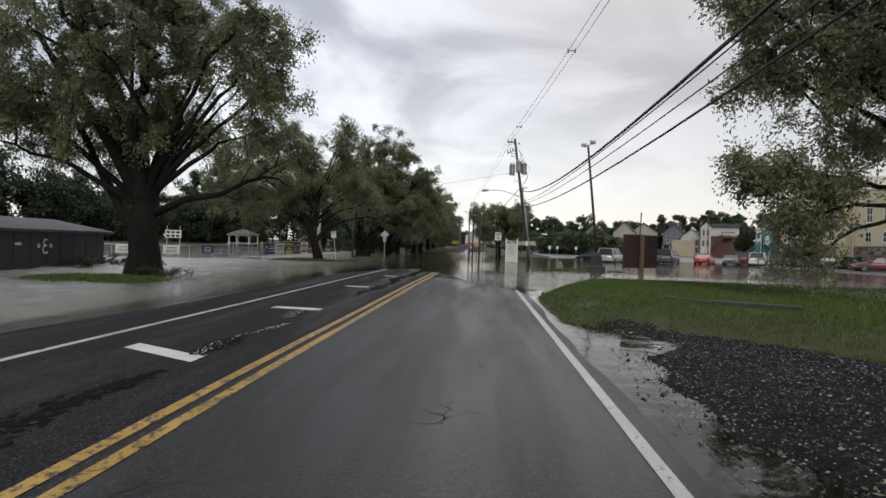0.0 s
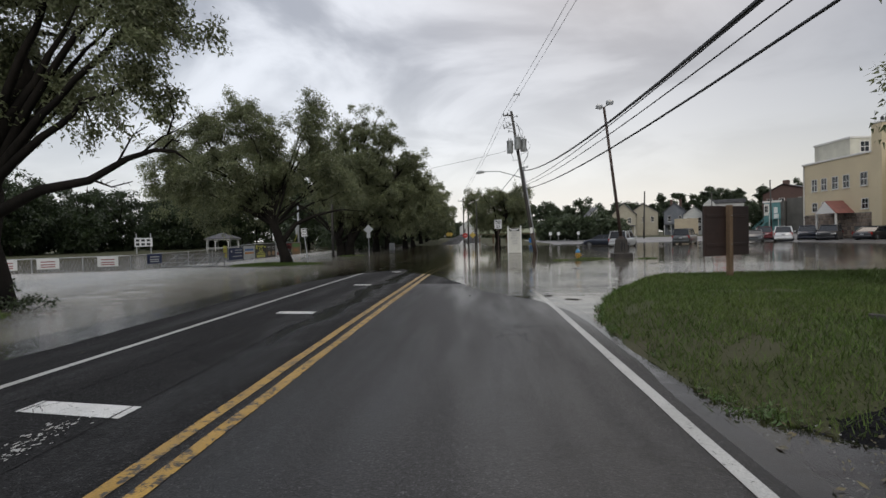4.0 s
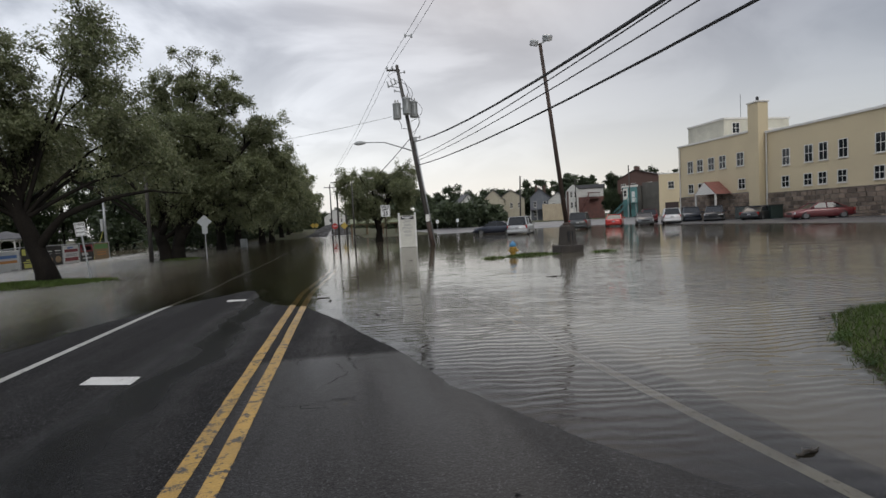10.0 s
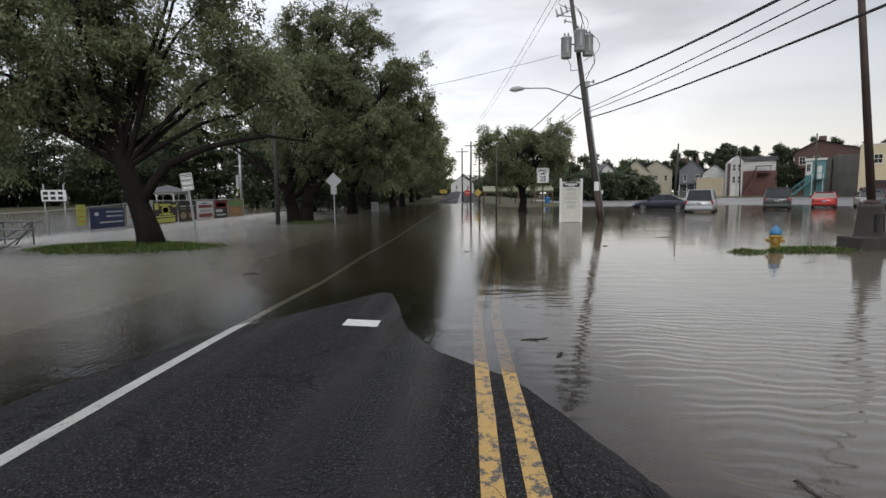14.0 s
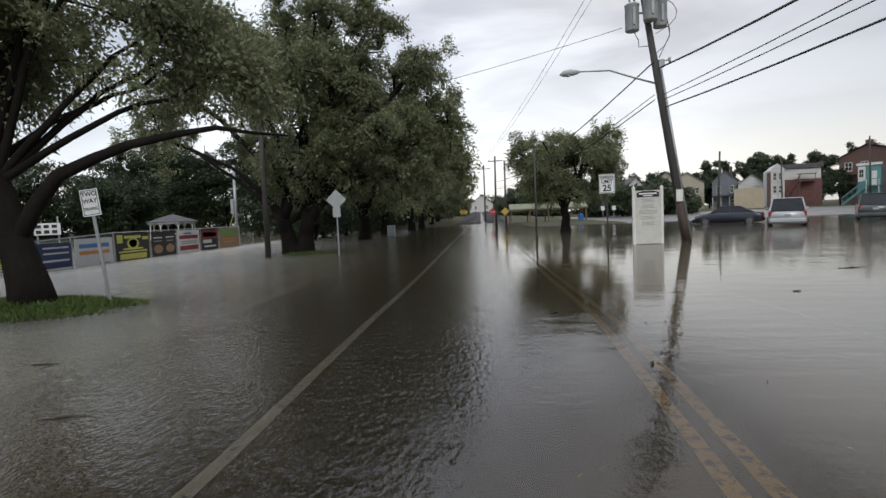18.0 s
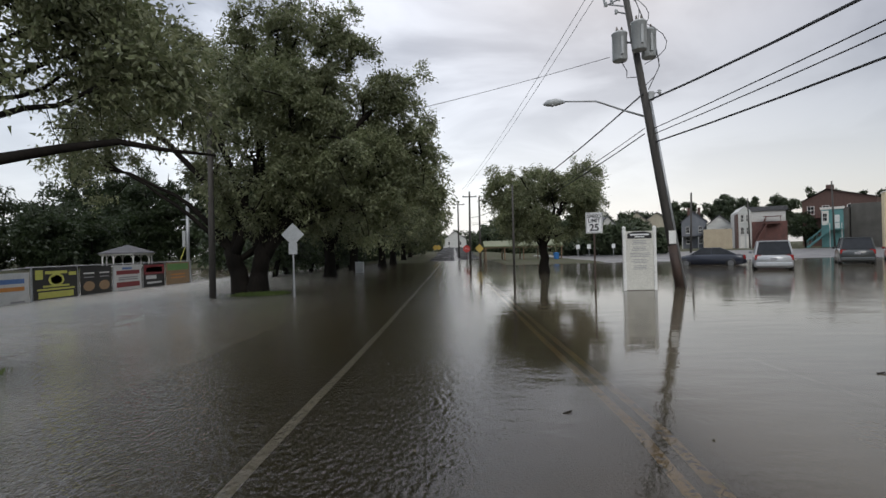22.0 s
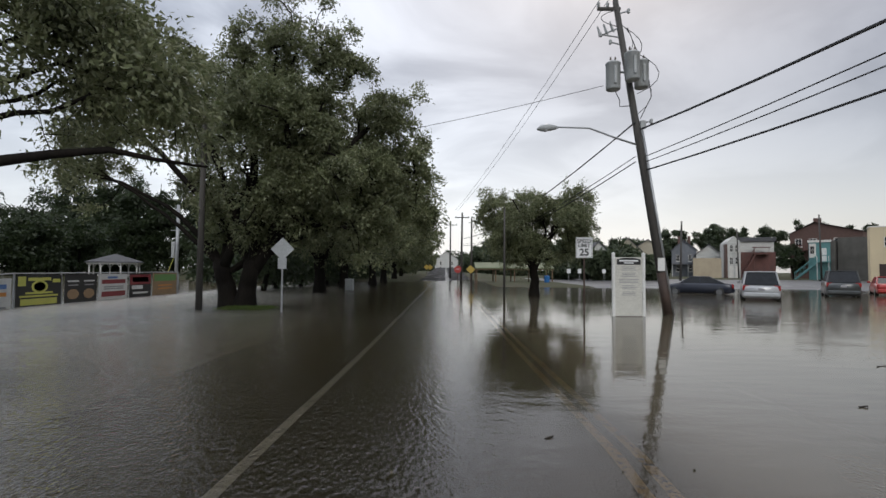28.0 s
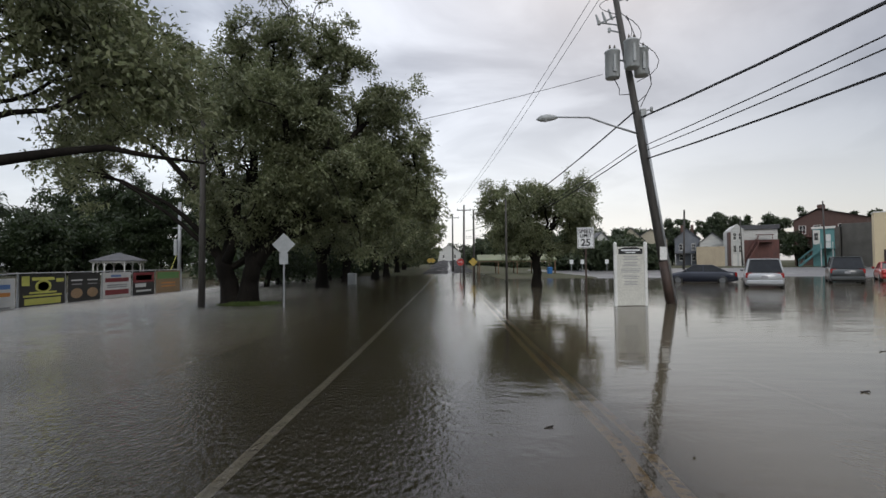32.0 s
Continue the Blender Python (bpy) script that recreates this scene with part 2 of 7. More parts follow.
    l.new(times(tone, ranged(wet, 0.0, 1.0, 1.0, 0.35)), col.inputs["Scale"])
    rough = n.new("ShaderNodeMix")
    l.new(wet, rough.inputs["Factor"])
    newer = times(ranged(sep.outputs["X"], 2.30, 2.62, 0.0, 1.0), ranged(sep.outputs["Y"], 24.6, 24.4, 0.0, 1.0))
    sheen = n.new("ShaderNodeMix")
    l.new(newer, sheen.inputs["Factor"])
    l.new(ranged(film, 0.46, 0.68, 0.85, 0.52), sheen.inputs["A"])
    l.new(ranged(film, 0.40, 0.64, 0.50, 0.28), sheen.inputs["B"])
    l.new(sheen.outputs["Result"], rough.inputs["A"])
    rough.inputs["B"].default_value = 0.10
    l.new(rough.outputs["Result"], b.inputs["Roughness"])
    drier = n.new("ShaderNodeMath")
    drier.operation = "SUBTRACT"
    drier.inputs[0].default_value = 1.0
    l.new(wet, drier.inputs[1])
    # under the flood the asphalt has no gloss of its own
    dry = ranged(sep.outputs["Z"], -0.012, -0.002, 0.0, 1.0)
    glossy = times(newer, ranged(sep.outputs["Y"], 10.5, 15.0, 1.0, 0.22))
    l.new(times(dry, ranged(glossy, 0.0, 1.0, 0.13, 0.36)), b.inputs["Specular IOR Level"])
    height = times(times(grain, ranged(film, 0.45, 0.66, 1.0, 0.25)), times(ranged(drier.outputs[0], 0.0, 1.0, 0.06, 1.0), ranged(newer, 0.0, 1.0, 1.0, 0.45)))
    bp = n.new("ShaderNodeBump")
    bp.inputs["Strength"].default_value, bp.inputs["Distance"].default_value = 0.9, 0.010
    both = n.new("ShaderNodeMath")
    both.operation = "MULTIPLY_ADD"
    both.inputs[1].default_value = 0.8
    l.new(times(chips, ranged(newer, 0.0, 1.0, 1.0, 0.3)), both.inputs[0])
    l.new(height, both.inputs[2])
    l.new(both.outputs[0], bp.inputs["Height"])
    l.new(bp.outputs[0], b.inputs["Normal"])
    return m


def paint_material(name, base, chipped=0.40):
    """Road paint, chipped down to the asphalt in places."""
    m = material(name, base, tuple(c * 0.7 for c in base), 2.0, 70.0, 0.5, 0.3, 0.3, contrast=0.2)
    n, l = m.node_tree.nodes, m.node_tree.links
    b = n["Principled BSDF"]
    was = b.inputs["Base Color"].links[0].from_socket
    tc, t = n.new("ShaderNodeTexCoord"), n.new("ShaderNodeTexNoise")
    t.inputs["Scale"].default_value, t.inputs["Detail"].default_value, t.inputs["Roughness"].default_value = 11.0, 8, 0.75
    l.new(tc.outputs["Object"], t.inputs["Vector"])
    r = n.new("ShaderNodeMapRange")
    r.inputs["From Min"].default_value, r.inputs["From Max"].default_value = chipped, chipped + 0.06
    l.new(t.outputs["Fac"], r.inputs["Value"])
    mix = n.new("ShaderNodeMix")
    mix.data_type = "RGBA"
    mix.inputs["A"].default_value = (0.022, 0.022, 0.023, 1)
    l.new(r.outputs[0], mix.inputs["Factor"])
    l.new(was, mix.inputs["B"])
    l.new(mix.outputs["Result"], b.inputs["Base Color"])
    return m


def water_material():
    """Shallow muddy flood water: clear film at the edge, murky where it is deep, wind ripples on top."""
    m = bpy.data.materials.new("flood_water")
    m.use_nodes = True
    n, l = m.node_tree.nodes, m.node_tree.links
    n.remove(n["Principled BSDF"])
    out = n["Material Output"]
    tc = n.new("ShaderNodeTexCoord")

    def noise_of(scale, detail, stretch=(1, 1, 1), turn=0.0):
        mp, t = n.new("ShaderNodeMapping"), n.new("ShaderNodeTexNoise")
        mp.inputs["Scale"].default_value, mp.inputs["Rotation"].default_value = stretch, (0, 0, turn)
        t.inputs["Scale"].default_value, t.inputs["Detail"].default_value = scale, detail
        l.new(tc.outputs["Object"], mp.inputs["Vector"])
        l.new(mp.outputs[0], t.inputs["Vector"])
        return t.outputs["Fac"]

    def calc(op, a, c):
        r = n.new("ShaderNodeMath")
        r.operation = op
        for k, v in enumerate((a, c)):
            if isinstance(v, (int, float)):
                r.inputs[k].default_value = v
            else:
                l.new(v, r.inputs[k])
        return r.outputs[0]

    def ranged(v, a, c, lo, hi):
        r = n.new("ShaderNodeMapRange")
        r.inputs["From Min"].default_value, r.inputs["From Max"].default_value = a, c
        r.inputs["To Min"].default_value, r.inputs["To Max"].default_value = lo, hi
        l.new(v, r.inputs["Value"])
        return r.outputs[0]

    ripple = noise_of(16.0, 3, (1.0, 0.6, 1), 0.5)
    fine = noise_of(25.0, 2, (1.0, 0.6, 1), -0.4)
    swell = noise_of(1.5, 2, (0.6, 1.5, 1), 0.2)
    # the open field lies in the wind, the lane in the lee of the trees
    sep = n.new("ShaderNodeSeparateXYZ")
    l.new(tc.outputs["Object"], sep.inputs[0])
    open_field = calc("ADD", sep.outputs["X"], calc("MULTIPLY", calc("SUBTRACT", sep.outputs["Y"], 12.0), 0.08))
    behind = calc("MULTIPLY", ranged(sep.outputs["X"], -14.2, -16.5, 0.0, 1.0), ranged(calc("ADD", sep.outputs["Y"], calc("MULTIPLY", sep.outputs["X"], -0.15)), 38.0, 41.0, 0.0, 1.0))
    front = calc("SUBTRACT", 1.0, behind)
    lane = calc("MULTIPLY", ranged(sep.outputs["X"], 2.4, 0.2, 0.0, 1.0), ranged(sep.outputs["Y"], 32.0, 37.0, 0.45, 1.25))
    patch = ranged(noise_of(0.16, 3, (1.0, 0.6, 1)), 0.38, 0.62, 0.35, 1.0)
    field = calc("MULTIPLY", calc("ADD", ranged(open_field, 0.4, -3.0, 0.0, 1.0), ranged(open_field, -4.0, -10.0, 0.0, 1.1)), calc("MULTIPLY", patch, ranged(front, 0.0, 1.0, 0.12, 1.35)))
    gust = calc("ADD", ranged(noise_of(0.11, 2, (1.0, 0.7, 1)), 0.40, 0.60, 0.015, 0.09), calc("ADD", calc("MULTIPLY", lane, 0.55), field))
    chop = noise_of(2.6, 3, (0.7, 1.5, 1), 0.15)
    # even wavelets run over the open lot
    train = n.new("ShaderNodeTexWave")
    train.bands_direction = "Y"
    train.inputs["Scale"].default_value, train.inputs["Distortion"].default_value = 1.9, 10.0
    train.inputs["Detail"].default_value, train.inputs["Detail Scale"].default_value = 2.0, 0.6
    turned = n.new("ShaderNodeMapping")
    turned.inputs["Rotation"].default_value = (0, 0, 0.18)
    l.new(tc.outputs["Object"], turned.inputs["Vector"])
    l.new(turned.outputs[0], train.inputs["Vector"])
    lot = calc("MULTIPLY", calc("MULTIPLY", ranged(sep.outputs["X"], 2.6, 5.0, 0.0, 1.0), ranged(sep.outputs["Y"], 19.5, 23.5, 0.0, 1.0)), ranged(noise_of(0.20, 2), 0.36, 0.60, 0.35, 1.0))
    wavelets = calc("MULTIPLY", calc("MULTIPLY", train.outputs["Fac"], lot), ranged(sep.outputs["Y"], 35.0, 27.0, 0.006, 0.20))
    height = calc("ADD", wavelets, calc("MULTIPLY", calc("ADD", calc("ADD", ripple, calc("MULTIPLY", chop, 0.55)), calc("MULTIPLY", fine, 0.45)), gust))
    height = calc("ADD", height, calc("MULTIPLY", swell, ranged(sep.outputs["Y"], 30.0, 37.0, 0.45, 0.20)))
    bp = n.new("ShaderNodeBump")
    bp.inputs["Strength"].default_value, bp.inputs["Distance"].default_value = 0.9, 0.030
    l.new(height, bp.inputs["Height"])
    gloss = n.new("ShaderNodeBsdfGlossy")
    l.new(calc("ADD", calc("ADD", 0.022, calc("MULTIPLY", ranged(open_field, -5.0, -11.0, 0.02, 0.19), front)), ranged(sep.outputs["Y"], 54.0, 74.0, 0.0, 0.04)), gloss.inputs["Roughness"])
    l.new(bp.outputs[0], gloss.inputs["Normal"])
    deep = n.new("ShaderNodeAttribute")
    deep.attribute_name = "depth"
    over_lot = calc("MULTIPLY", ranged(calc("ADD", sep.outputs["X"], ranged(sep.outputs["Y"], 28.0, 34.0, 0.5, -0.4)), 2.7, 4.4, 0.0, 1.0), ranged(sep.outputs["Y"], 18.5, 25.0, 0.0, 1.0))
    cloudy = calc("ADD", calc("MULTIPLY", ranged(over_lot, 0.0, 1.0, -3.2, -20.0), ranged(sep.outputs["Y"], 22.5, 26.0, 0.45, 1.0)), ranged(open_field, 2.0, -4.0, 0.0, -9.0))
    murk = ranged(calc("POWER", 2.718, calc("MULTIPLY", deep.outputs["Fac"], cloudy)), 1.0, 0.0, 0.0, 0.94)
    clear, mud = n.new("ShaderNodeBsdfTransparent"), n.new("ShaderNodeBsdfDiffuse")
    clear.inputs["Color"].default_value = (0.84, 0.79, 0.68, 1)
    # silt colour with the sky's reflection painted over the field, woods' behind the fence
    silt_glare = n.new("ShaderNodeMix")
    silt_glare.data_type = "RGBA"
    silt_glare.inputs["A"].default_value, silt_glare.inputs["B"].default_value = (0.094, 0.077, 0.047, 1), (0.400, 0.388, 0.345, 1)
    l.new(calc("MULTIPLY", ranged(open_field, 1.5, -10.0, 0.0, 1.0), ranged(front, 0.0, 1.0, 0.05, 1.0)), silt_glare.inputs["Factor"])
    # over the flooded lot, hanging silt and the mirrored sky share one paler colour
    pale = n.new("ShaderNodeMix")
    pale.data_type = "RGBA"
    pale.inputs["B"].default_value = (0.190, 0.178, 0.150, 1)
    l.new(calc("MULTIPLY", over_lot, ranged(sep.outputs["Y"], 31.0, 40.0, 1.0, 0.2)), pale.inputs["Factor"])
    l.new(silt_glare.outputs["Result"], pale.inputs["A"])
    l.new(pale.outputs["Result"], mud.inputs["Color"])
    body = n.new("ShaderNodeMixShader")
    l.new(murk, body.inputs["Fac"])
    l.new(clear.outputs[0], body.inputs[1])
    l.new(mud.outputs[0], body.inputs[2])
    fr = n.new("ShaderNodeFresnel")
    fr.inputs["IOR"].default_value = 1.60
    l.new(bp.outputs[0], fr.inputs["Normal"])
    top = n.new("ShaderNodeMixShader")
    l.new(fr.outputs[0], top.inputs["Fac"])
    l.new(body.outputs[0], top.inputs[1])
    l.new(gloss.outputs[0], top.inputs[2])
    l.new(top.outputs[0], out.inputs["Surface"])
    return m


ASPHALT = wet_road_material()
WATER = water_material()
DULL_PAINT = paint_material("dirty_white_road_paint", (0.44, 0.44, 0.42), 0.36)
YELLOW_PAINT = paint_material("yellow_road_paint", (0.42, 0.255, 0.050), 0.43)
WHITE_PAINT = paint_material("white_road_paint", (0.66, 0.66, 0.64), 0.34)
EARTH = material("grassy_mud", (0.045, 0.058, 0.020), (0.060, 0.050, 0.032), 0.5, 30, 0.9, 0.8, 0.6, spec=0.2)
GRASS = material("grass_blades", (0.054, 0.096, 0.018), (0.092, 0.122, 0.032), 0.8, 8, 0.6, None, 0.0, spec=0.2, island=0.4)
GRAVEL = material("dark_wet_gravel", (0.011, 0.011, 0.012), (0.005, 0.005, 0.006), 1.5, 45, 0.7, 0.9, 1.0, spec=0.08)
# pale chips; the white glints of wet stones are painted in with them
SPECKS = material("pale_chips_and_glints", (0.25, 0.25, 0.24), (0.12, 0.12, 0.115), 9, 60, 0.35, 0.5, 0.1, island=0.6)
STONES = material("gravel_stones", (0.013, 0.013, 0.014), (0.004, 0.004, 0.005), 9, 60, 0.28, 0.7, 0.2, spec=0.16, island=0.9, contrast=0.12)
LOT = material("car_park_asphalt", (0.085, 0.086, 0.09), (0.06, 0.06, 0.064), 0.4, 90, 0.5, 0.25, 0.3)
BARK = material("dark_willow_bark", (0.019, 0.016, 0.013), (0.009, 0.008, 0.007), 2.5, 22, 0.95, 0.9, 1.0, stretch=(1, 1, 0.3), spec=0.12)
LEAF = leaf_material("willow_leaves", (0.108, 0.130, 0.054), (0.225, 0.240, 0.135))
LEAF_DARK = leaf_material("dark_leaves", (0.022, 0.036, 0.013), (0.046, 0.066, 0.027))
# lighter copy of the dark leaves, with the haze of distance in its colour
LEAF_HAZED = leaf_material("hazed_far_leaves", (0.045, 0.064, 0.032), (0.085, 0.106, 0.058))
LEAF_FRESH = leaf_material("fresh_leaves", (0.060, 0.110, 0.030), (0.105, 0.150, 0.060))
POLE_WOOD = material("weathered_pole_wood", (0.082, 0.076, 0.069), (0.046, 0.042, 0.038), 1.2, 18, 0.8, None, 0.8, stretch=(6, 6, 0.25))
RUST = material("rusty_steel", (0.085, 0.055, 0.042), (0.038, 0.028, 0.024), 1.4, 25, 0.75, 0.55, 0.4, metal=0.3)
GALV = material("galvanised_steel", (0.42, 0.43, 0.44), (0.30, 0.31, 0.32), 2, 40, 0.45, 0.6, 0.1, metal=0.7)
GREY_CAN = material("grey_enamel", (0.40, 0.42, 0.42), (0.30, 0.31, 0.31), 1.5, 30, 0.45, None, 0.1)
BLACK_RUBBER = plain("black_rubber", (0.02, 0.02, 0.02), 0.7)
CABLE = plain("black_cable", (0.015, 0.015, 0.016), 0.6)
CONCRETE = material("stained_concrete", (0.20, 0.18, 0.155), (0.075, 0.062, 0.05), 2.0, 30, 0.85, None, 0.5)
WHITE = material("white_painted_wood", (0.74, 0.74, 0.72), (0.60, 0.60, 0.57), 1.5, 35, 0.5, None, 0.1)
SIGN_WHITE = material("white_sign_sheeting", (0.72, 0.73, 0.73), (0.62, 0.63, 0.63), 2, 50, 0.35, None, 0.03)
SIGN_GREY = material("bare_sign_back", (0.50, 0.52, 0.53), (0.38, 0.40, 0.41), 2, 50, 0.45, None, 0.05, metal=0.4)
BLACK = plain("black_paint", (0.015, 0.015, 0.016), 0.45)
BAR_GREY = plain("grey_print", (0.30, 0.30, 0.31), 0.5)
DARK_CONCRETE = material("wet_blackened_concrete", (0.060, 0.050, 0.042), (0.028, 0.024, 0.021), 2.0, 30, 0.8, None, 0.5)
BROWN_BOARD = material("dark_brown_painted_board", (0.040, 0.022, 0.018), (0.028, 0.016, 0.014), 3, 30, 0.6, None, 0.2)
POST_WOOD = material("brown_timber_post", (0.20, 0.13, 0.075), (0.12, 0.075, 0.045), 2, 30, 0.75, None, 0.4, stretch=(4, 4, 0.4))
GLASS_DARK = material("dark_window_glass", (0.012, 0.014, 0.016), (0.02, 0.022, 0.025), 0.6, 5, 0.06, None, 0.0)
TAIL_RED = plain("red_lens", (0.30, 0.015, 0.012), 0.2)
HEAD_LENS = plain("clear_lens", (0.55, 0.56, 0.58), 0.15)


# ---- mesh tools ----
class Geo:
    """Gathers vertices and faces of one mesh."""

    def __init__(self):
        self.v, self.f = [], []

    def add(self, verts, faces):
        k = len(self.v)
        self.v.extend(tuple(p) for p in verts)
        self.f.extend([tuple(i + k for i in face) for face in faces])
        return self

    def box(self, a, b, m=None, c=0.0):
        """A box from corner a to corner b, with edges chamfered by c."""
        lo, hi = [min(p, q) for p, q in zip(a, b)], [max(p, q) for p, q in zip(a, b)]
        c = min(c, *(0.45 * (h - l) for l, h in zip(lo, hi)))
        if c <= 0:
            vs = [(x, y, z) for z in (lo[2], hi[2]) for y in (lo[1], hi[1]) for x in (lo[0], hi[0])]
            fs = [(0, 2, 3, 1), (4, 5, 7, 6), (0, 1, 5, 4), (2, 6, 7, 3), (0, 4, 6, 2), (1, 3, 7, 5)]
        else:
            vs, idx = [], {}
            for sx in (0, 1):
                for sy in (0, 1):
                    for sz in (0, 1):
                        s = (sx, sy, sz)
                        for ax in range(3):
                            p = [(hi[k] if s[k] else lo[k]) if k == ax else (hi[k] - c if s[k] else lo[k] + c) for k in range(3)]
                            idx[s, ax] = len(vs)
                            vs.append(tuple(p))
            fs = []
            for ax in range(3):
                o = [k for k in range(3) if k != ax]
                for s in (0, 1):
                    ring = []
                    for p, q in ((0, 0), (1, 0), (1, 1), (0, 1)):
                        t = [0, 0, 0]
                        t[ax], t[o[0]], t[o[1]] = s, p, q
                        ring.append(idx[tuple(t), ax])
                    fs.append(tuple(ring if (s == 1) == (ax != 1) else ring[::-1]))
                for p in (0, 1):
                    for q in (0, 1):
                        t0, t1 = [0, 0, 0], [0, 0, 0]
                        t0[ax], t1[ax] = 0, 1
                        for t in (t0, t1):
                            t[o[0]], t[o[1]] = p, q
                        fs.append((idx[tuple(t0), o[0]], idx[tuple(t1), o[0]], idx[tuple(t1), o[1]], idx[tuple(t0), o[1]]))
            for sx in (0, 1):
                for sy in (0, 1):
                    for sz in (0, 1):
                        fs.append(tuple(idx[(sx, sy, sz), ax] for ax in range(3)))
        if m is not None:
            vs = [tuple(m @ Vector(p)) for p in vs]
        return self.add(vs, fs)

    def tube(self, path, radii, n=8, cap=True):
        path = [Vector(p) for p in path]
        radii = [radii] * len(path) if isinstance(radii, (int, float)) else list(radii)
        vs, fs, ref = [], [], None
        for i, p in enumerate(path):
            d = (path[min(i + 1, len(path) - 1)] - path[max(i - 1, 0)]).normalized()
            if ref is None:
                ref = Vector((1, 0, 0)) if abs(d.x) < 0.8 else Vector((0, 1, 0))
            u = (ref - d * ref.dot(d)).normalized()
            w = d.cross(u)
            ref = u
            for k in range(n):
                a = 2 * math.pi * k / n
                vs.append(p + (u * math.cos(a) + w * math.sin(a)) * radii[i])
        for i in range(len(path) - 1):
            for k in range(n):
                a, b = i * n + k, i * n + (k + 1) % n
                fs.append((a, b, b + n, a + n))
        if cap:
            fs.append(tuple(range(n))[::-1])
            fs.append(tuple(range((len(path) - 1) * n, len(path) * n)))
        return self.add(vs, fs)

    def lathe(self, profile, n=16, at=(0, 0, 0)):
        """Rings of (radius, height) about the z axis."""
        path = [(at[0], at[1], at[2] + z) for _, z in profile]
        vs, fs = [], []
        for (r, _), p in zip(profile, path):
            vs += [(p[0] + r * math.cos(2 * math.pi * k / n), p[1] + r * math.sin(2 * math.pi * k / n), p[2]) for k in range(n)]
        for i in range(len(profile) - 1):
            for k in range(n):
                a, b = i * n + k, i * n + (k + 1) % n
                fs.append((a, b, b + n, a + n))
        fs += [tuple(range(n))[::-1], tuple(range((len(profile) - 1) * n, len(profile) * n))]
        return self.add(vs, fs)

    def prism(self, poly, axis, a, b):
        """A polygon pulled along an axis from a to b; the polygon lies in the other two axes, in their order."""
        def lift(p, t):
            q = list(p)
            q.insert("xyz".index(axis), t)
            return q
        k = len(poly)
        vs = [lift(p, a) for p in poly] + [lift(p, b) for p in poly]
        fs = [tuple(range(k))[::-1], tuple(range(k, 2 * k))] + [(i, (i + 1) % k, k + (i + 1) % k, k + i) for i in range(k)]
        return self.add(vs, fs)

    def mesh(self, name, smooth=False):
        me = bpy.data.meshes.new(name)
        me.from_pydata(self.v, [], self.f)
        bm = bmesh.new()
        bm.from_mesh(me)
        bmesh.ops.recalc_face_normals(bm, faces=bm.faces)
        bm.to_mesh(me)
        bm.free()
        if smooth:
            me.polygons.foreach_set("use_smooth", [True] * len(me.polygons))
        return me


def thing(name, m, label, category, group="", kind=""):
    ob = new(name)
    ob.empty_display_size = 0.3
    ob.matrix_basis = m
    return tagged(ob, label, category, group, kind)


def part(name, g, mat, parent, label="", smooth=False):
    me = g.mesh(name, smooth) if isinstance(g, Geo) else g
    if mat is not None and not me.materials:
        me.materials.append(mat)
    ob = new(name, me)
    ob.parent = parent
    if label:
        ob["label"] = label
    return ob


def solo(name, g, mat, label, category, kind="", group="", smooth=False, m=None):
    me = g.mesh(name, smooth) if isinstance(g, Geo) else g
    if mat is not None:
        me.materials.append(mat)
    ob = new(name, me)
    if m is not None:
        ob.matrix_basis = m
    return tagged(ob, label, category, group, kind)


def lettering(text, size, mat, parent, at, turn=(90, 0, 0), name="lettering", bold=0.0):
    cu = bpy.data.curves.new(name, "FONT")
    cu.body, cu.size, cu.align_x, cu.align_y, cu.extrude, cu.offset = text, size, "CENTER", "CENTER", 0.001, bold
    tmp = bpy.data.objects.new(name, cu)
    scene.collection.objects.link(tmp)
    me = bpy.data.meshes.new_from_object(tmp.evaluated_get(bpy.context.evaluated_depsgraph_get()))
    bpy.data.objects.remove(tmp)
    me.materials.clear()
    me.materials.append(mat)
    ob = new(name, me)
    ob.parent = parent
    ob.matrix_basis = pose(*at, *turn)
    return ob


def smooth01(t):
    t = min(1.0, max(0.0, t))
    return t * t * (3 - 2 * t)


def along(table, t):
    """Straight steps through a short table of (t, value)."""
    return float(np.interp(t, [p[0] for p in table], [p[1] for p in table]))

# ---- ground, road and water ----
YELLOW_X, LEFT_X, RIGHT_X = 2.425, -0.53, 6.14
# where the dry road meets the water, on its two sides, along y
WET_LEFT = [(-40, -3.2), (4, -2.5), (8.5, -2.25), (13.5, -1.75), (18, -1.8), (23, -1.9), (26.5, -1.5), (28.5, -1.05), (30, -0.55), (31, 0.03), (31.95, 0.65), (32.6, 1.0), (33, 1.15), (34, 1.2)]
WET_RIGHT = [(-40, 6.5), (10, 6.35), (16, 6.42), (18.5, 6.35), (20, 5.95), (21.4, 5.1), (23, 4.42), (24.8, 4.08), (27, 3.4), (28.8, 2.7), (29.6, 2.0), (30.5, 1.6), (31.6, 1.4), (32.7, 1.15), (34, 1.2)]


# left foot of the grass mound on the verge, along y
SHORE = [(9, 6.7), (15, 6.45), (17, 6.6), (19.2, 7.1), (22, 8.3), (24, 9.6), (25.5, 11.5)]


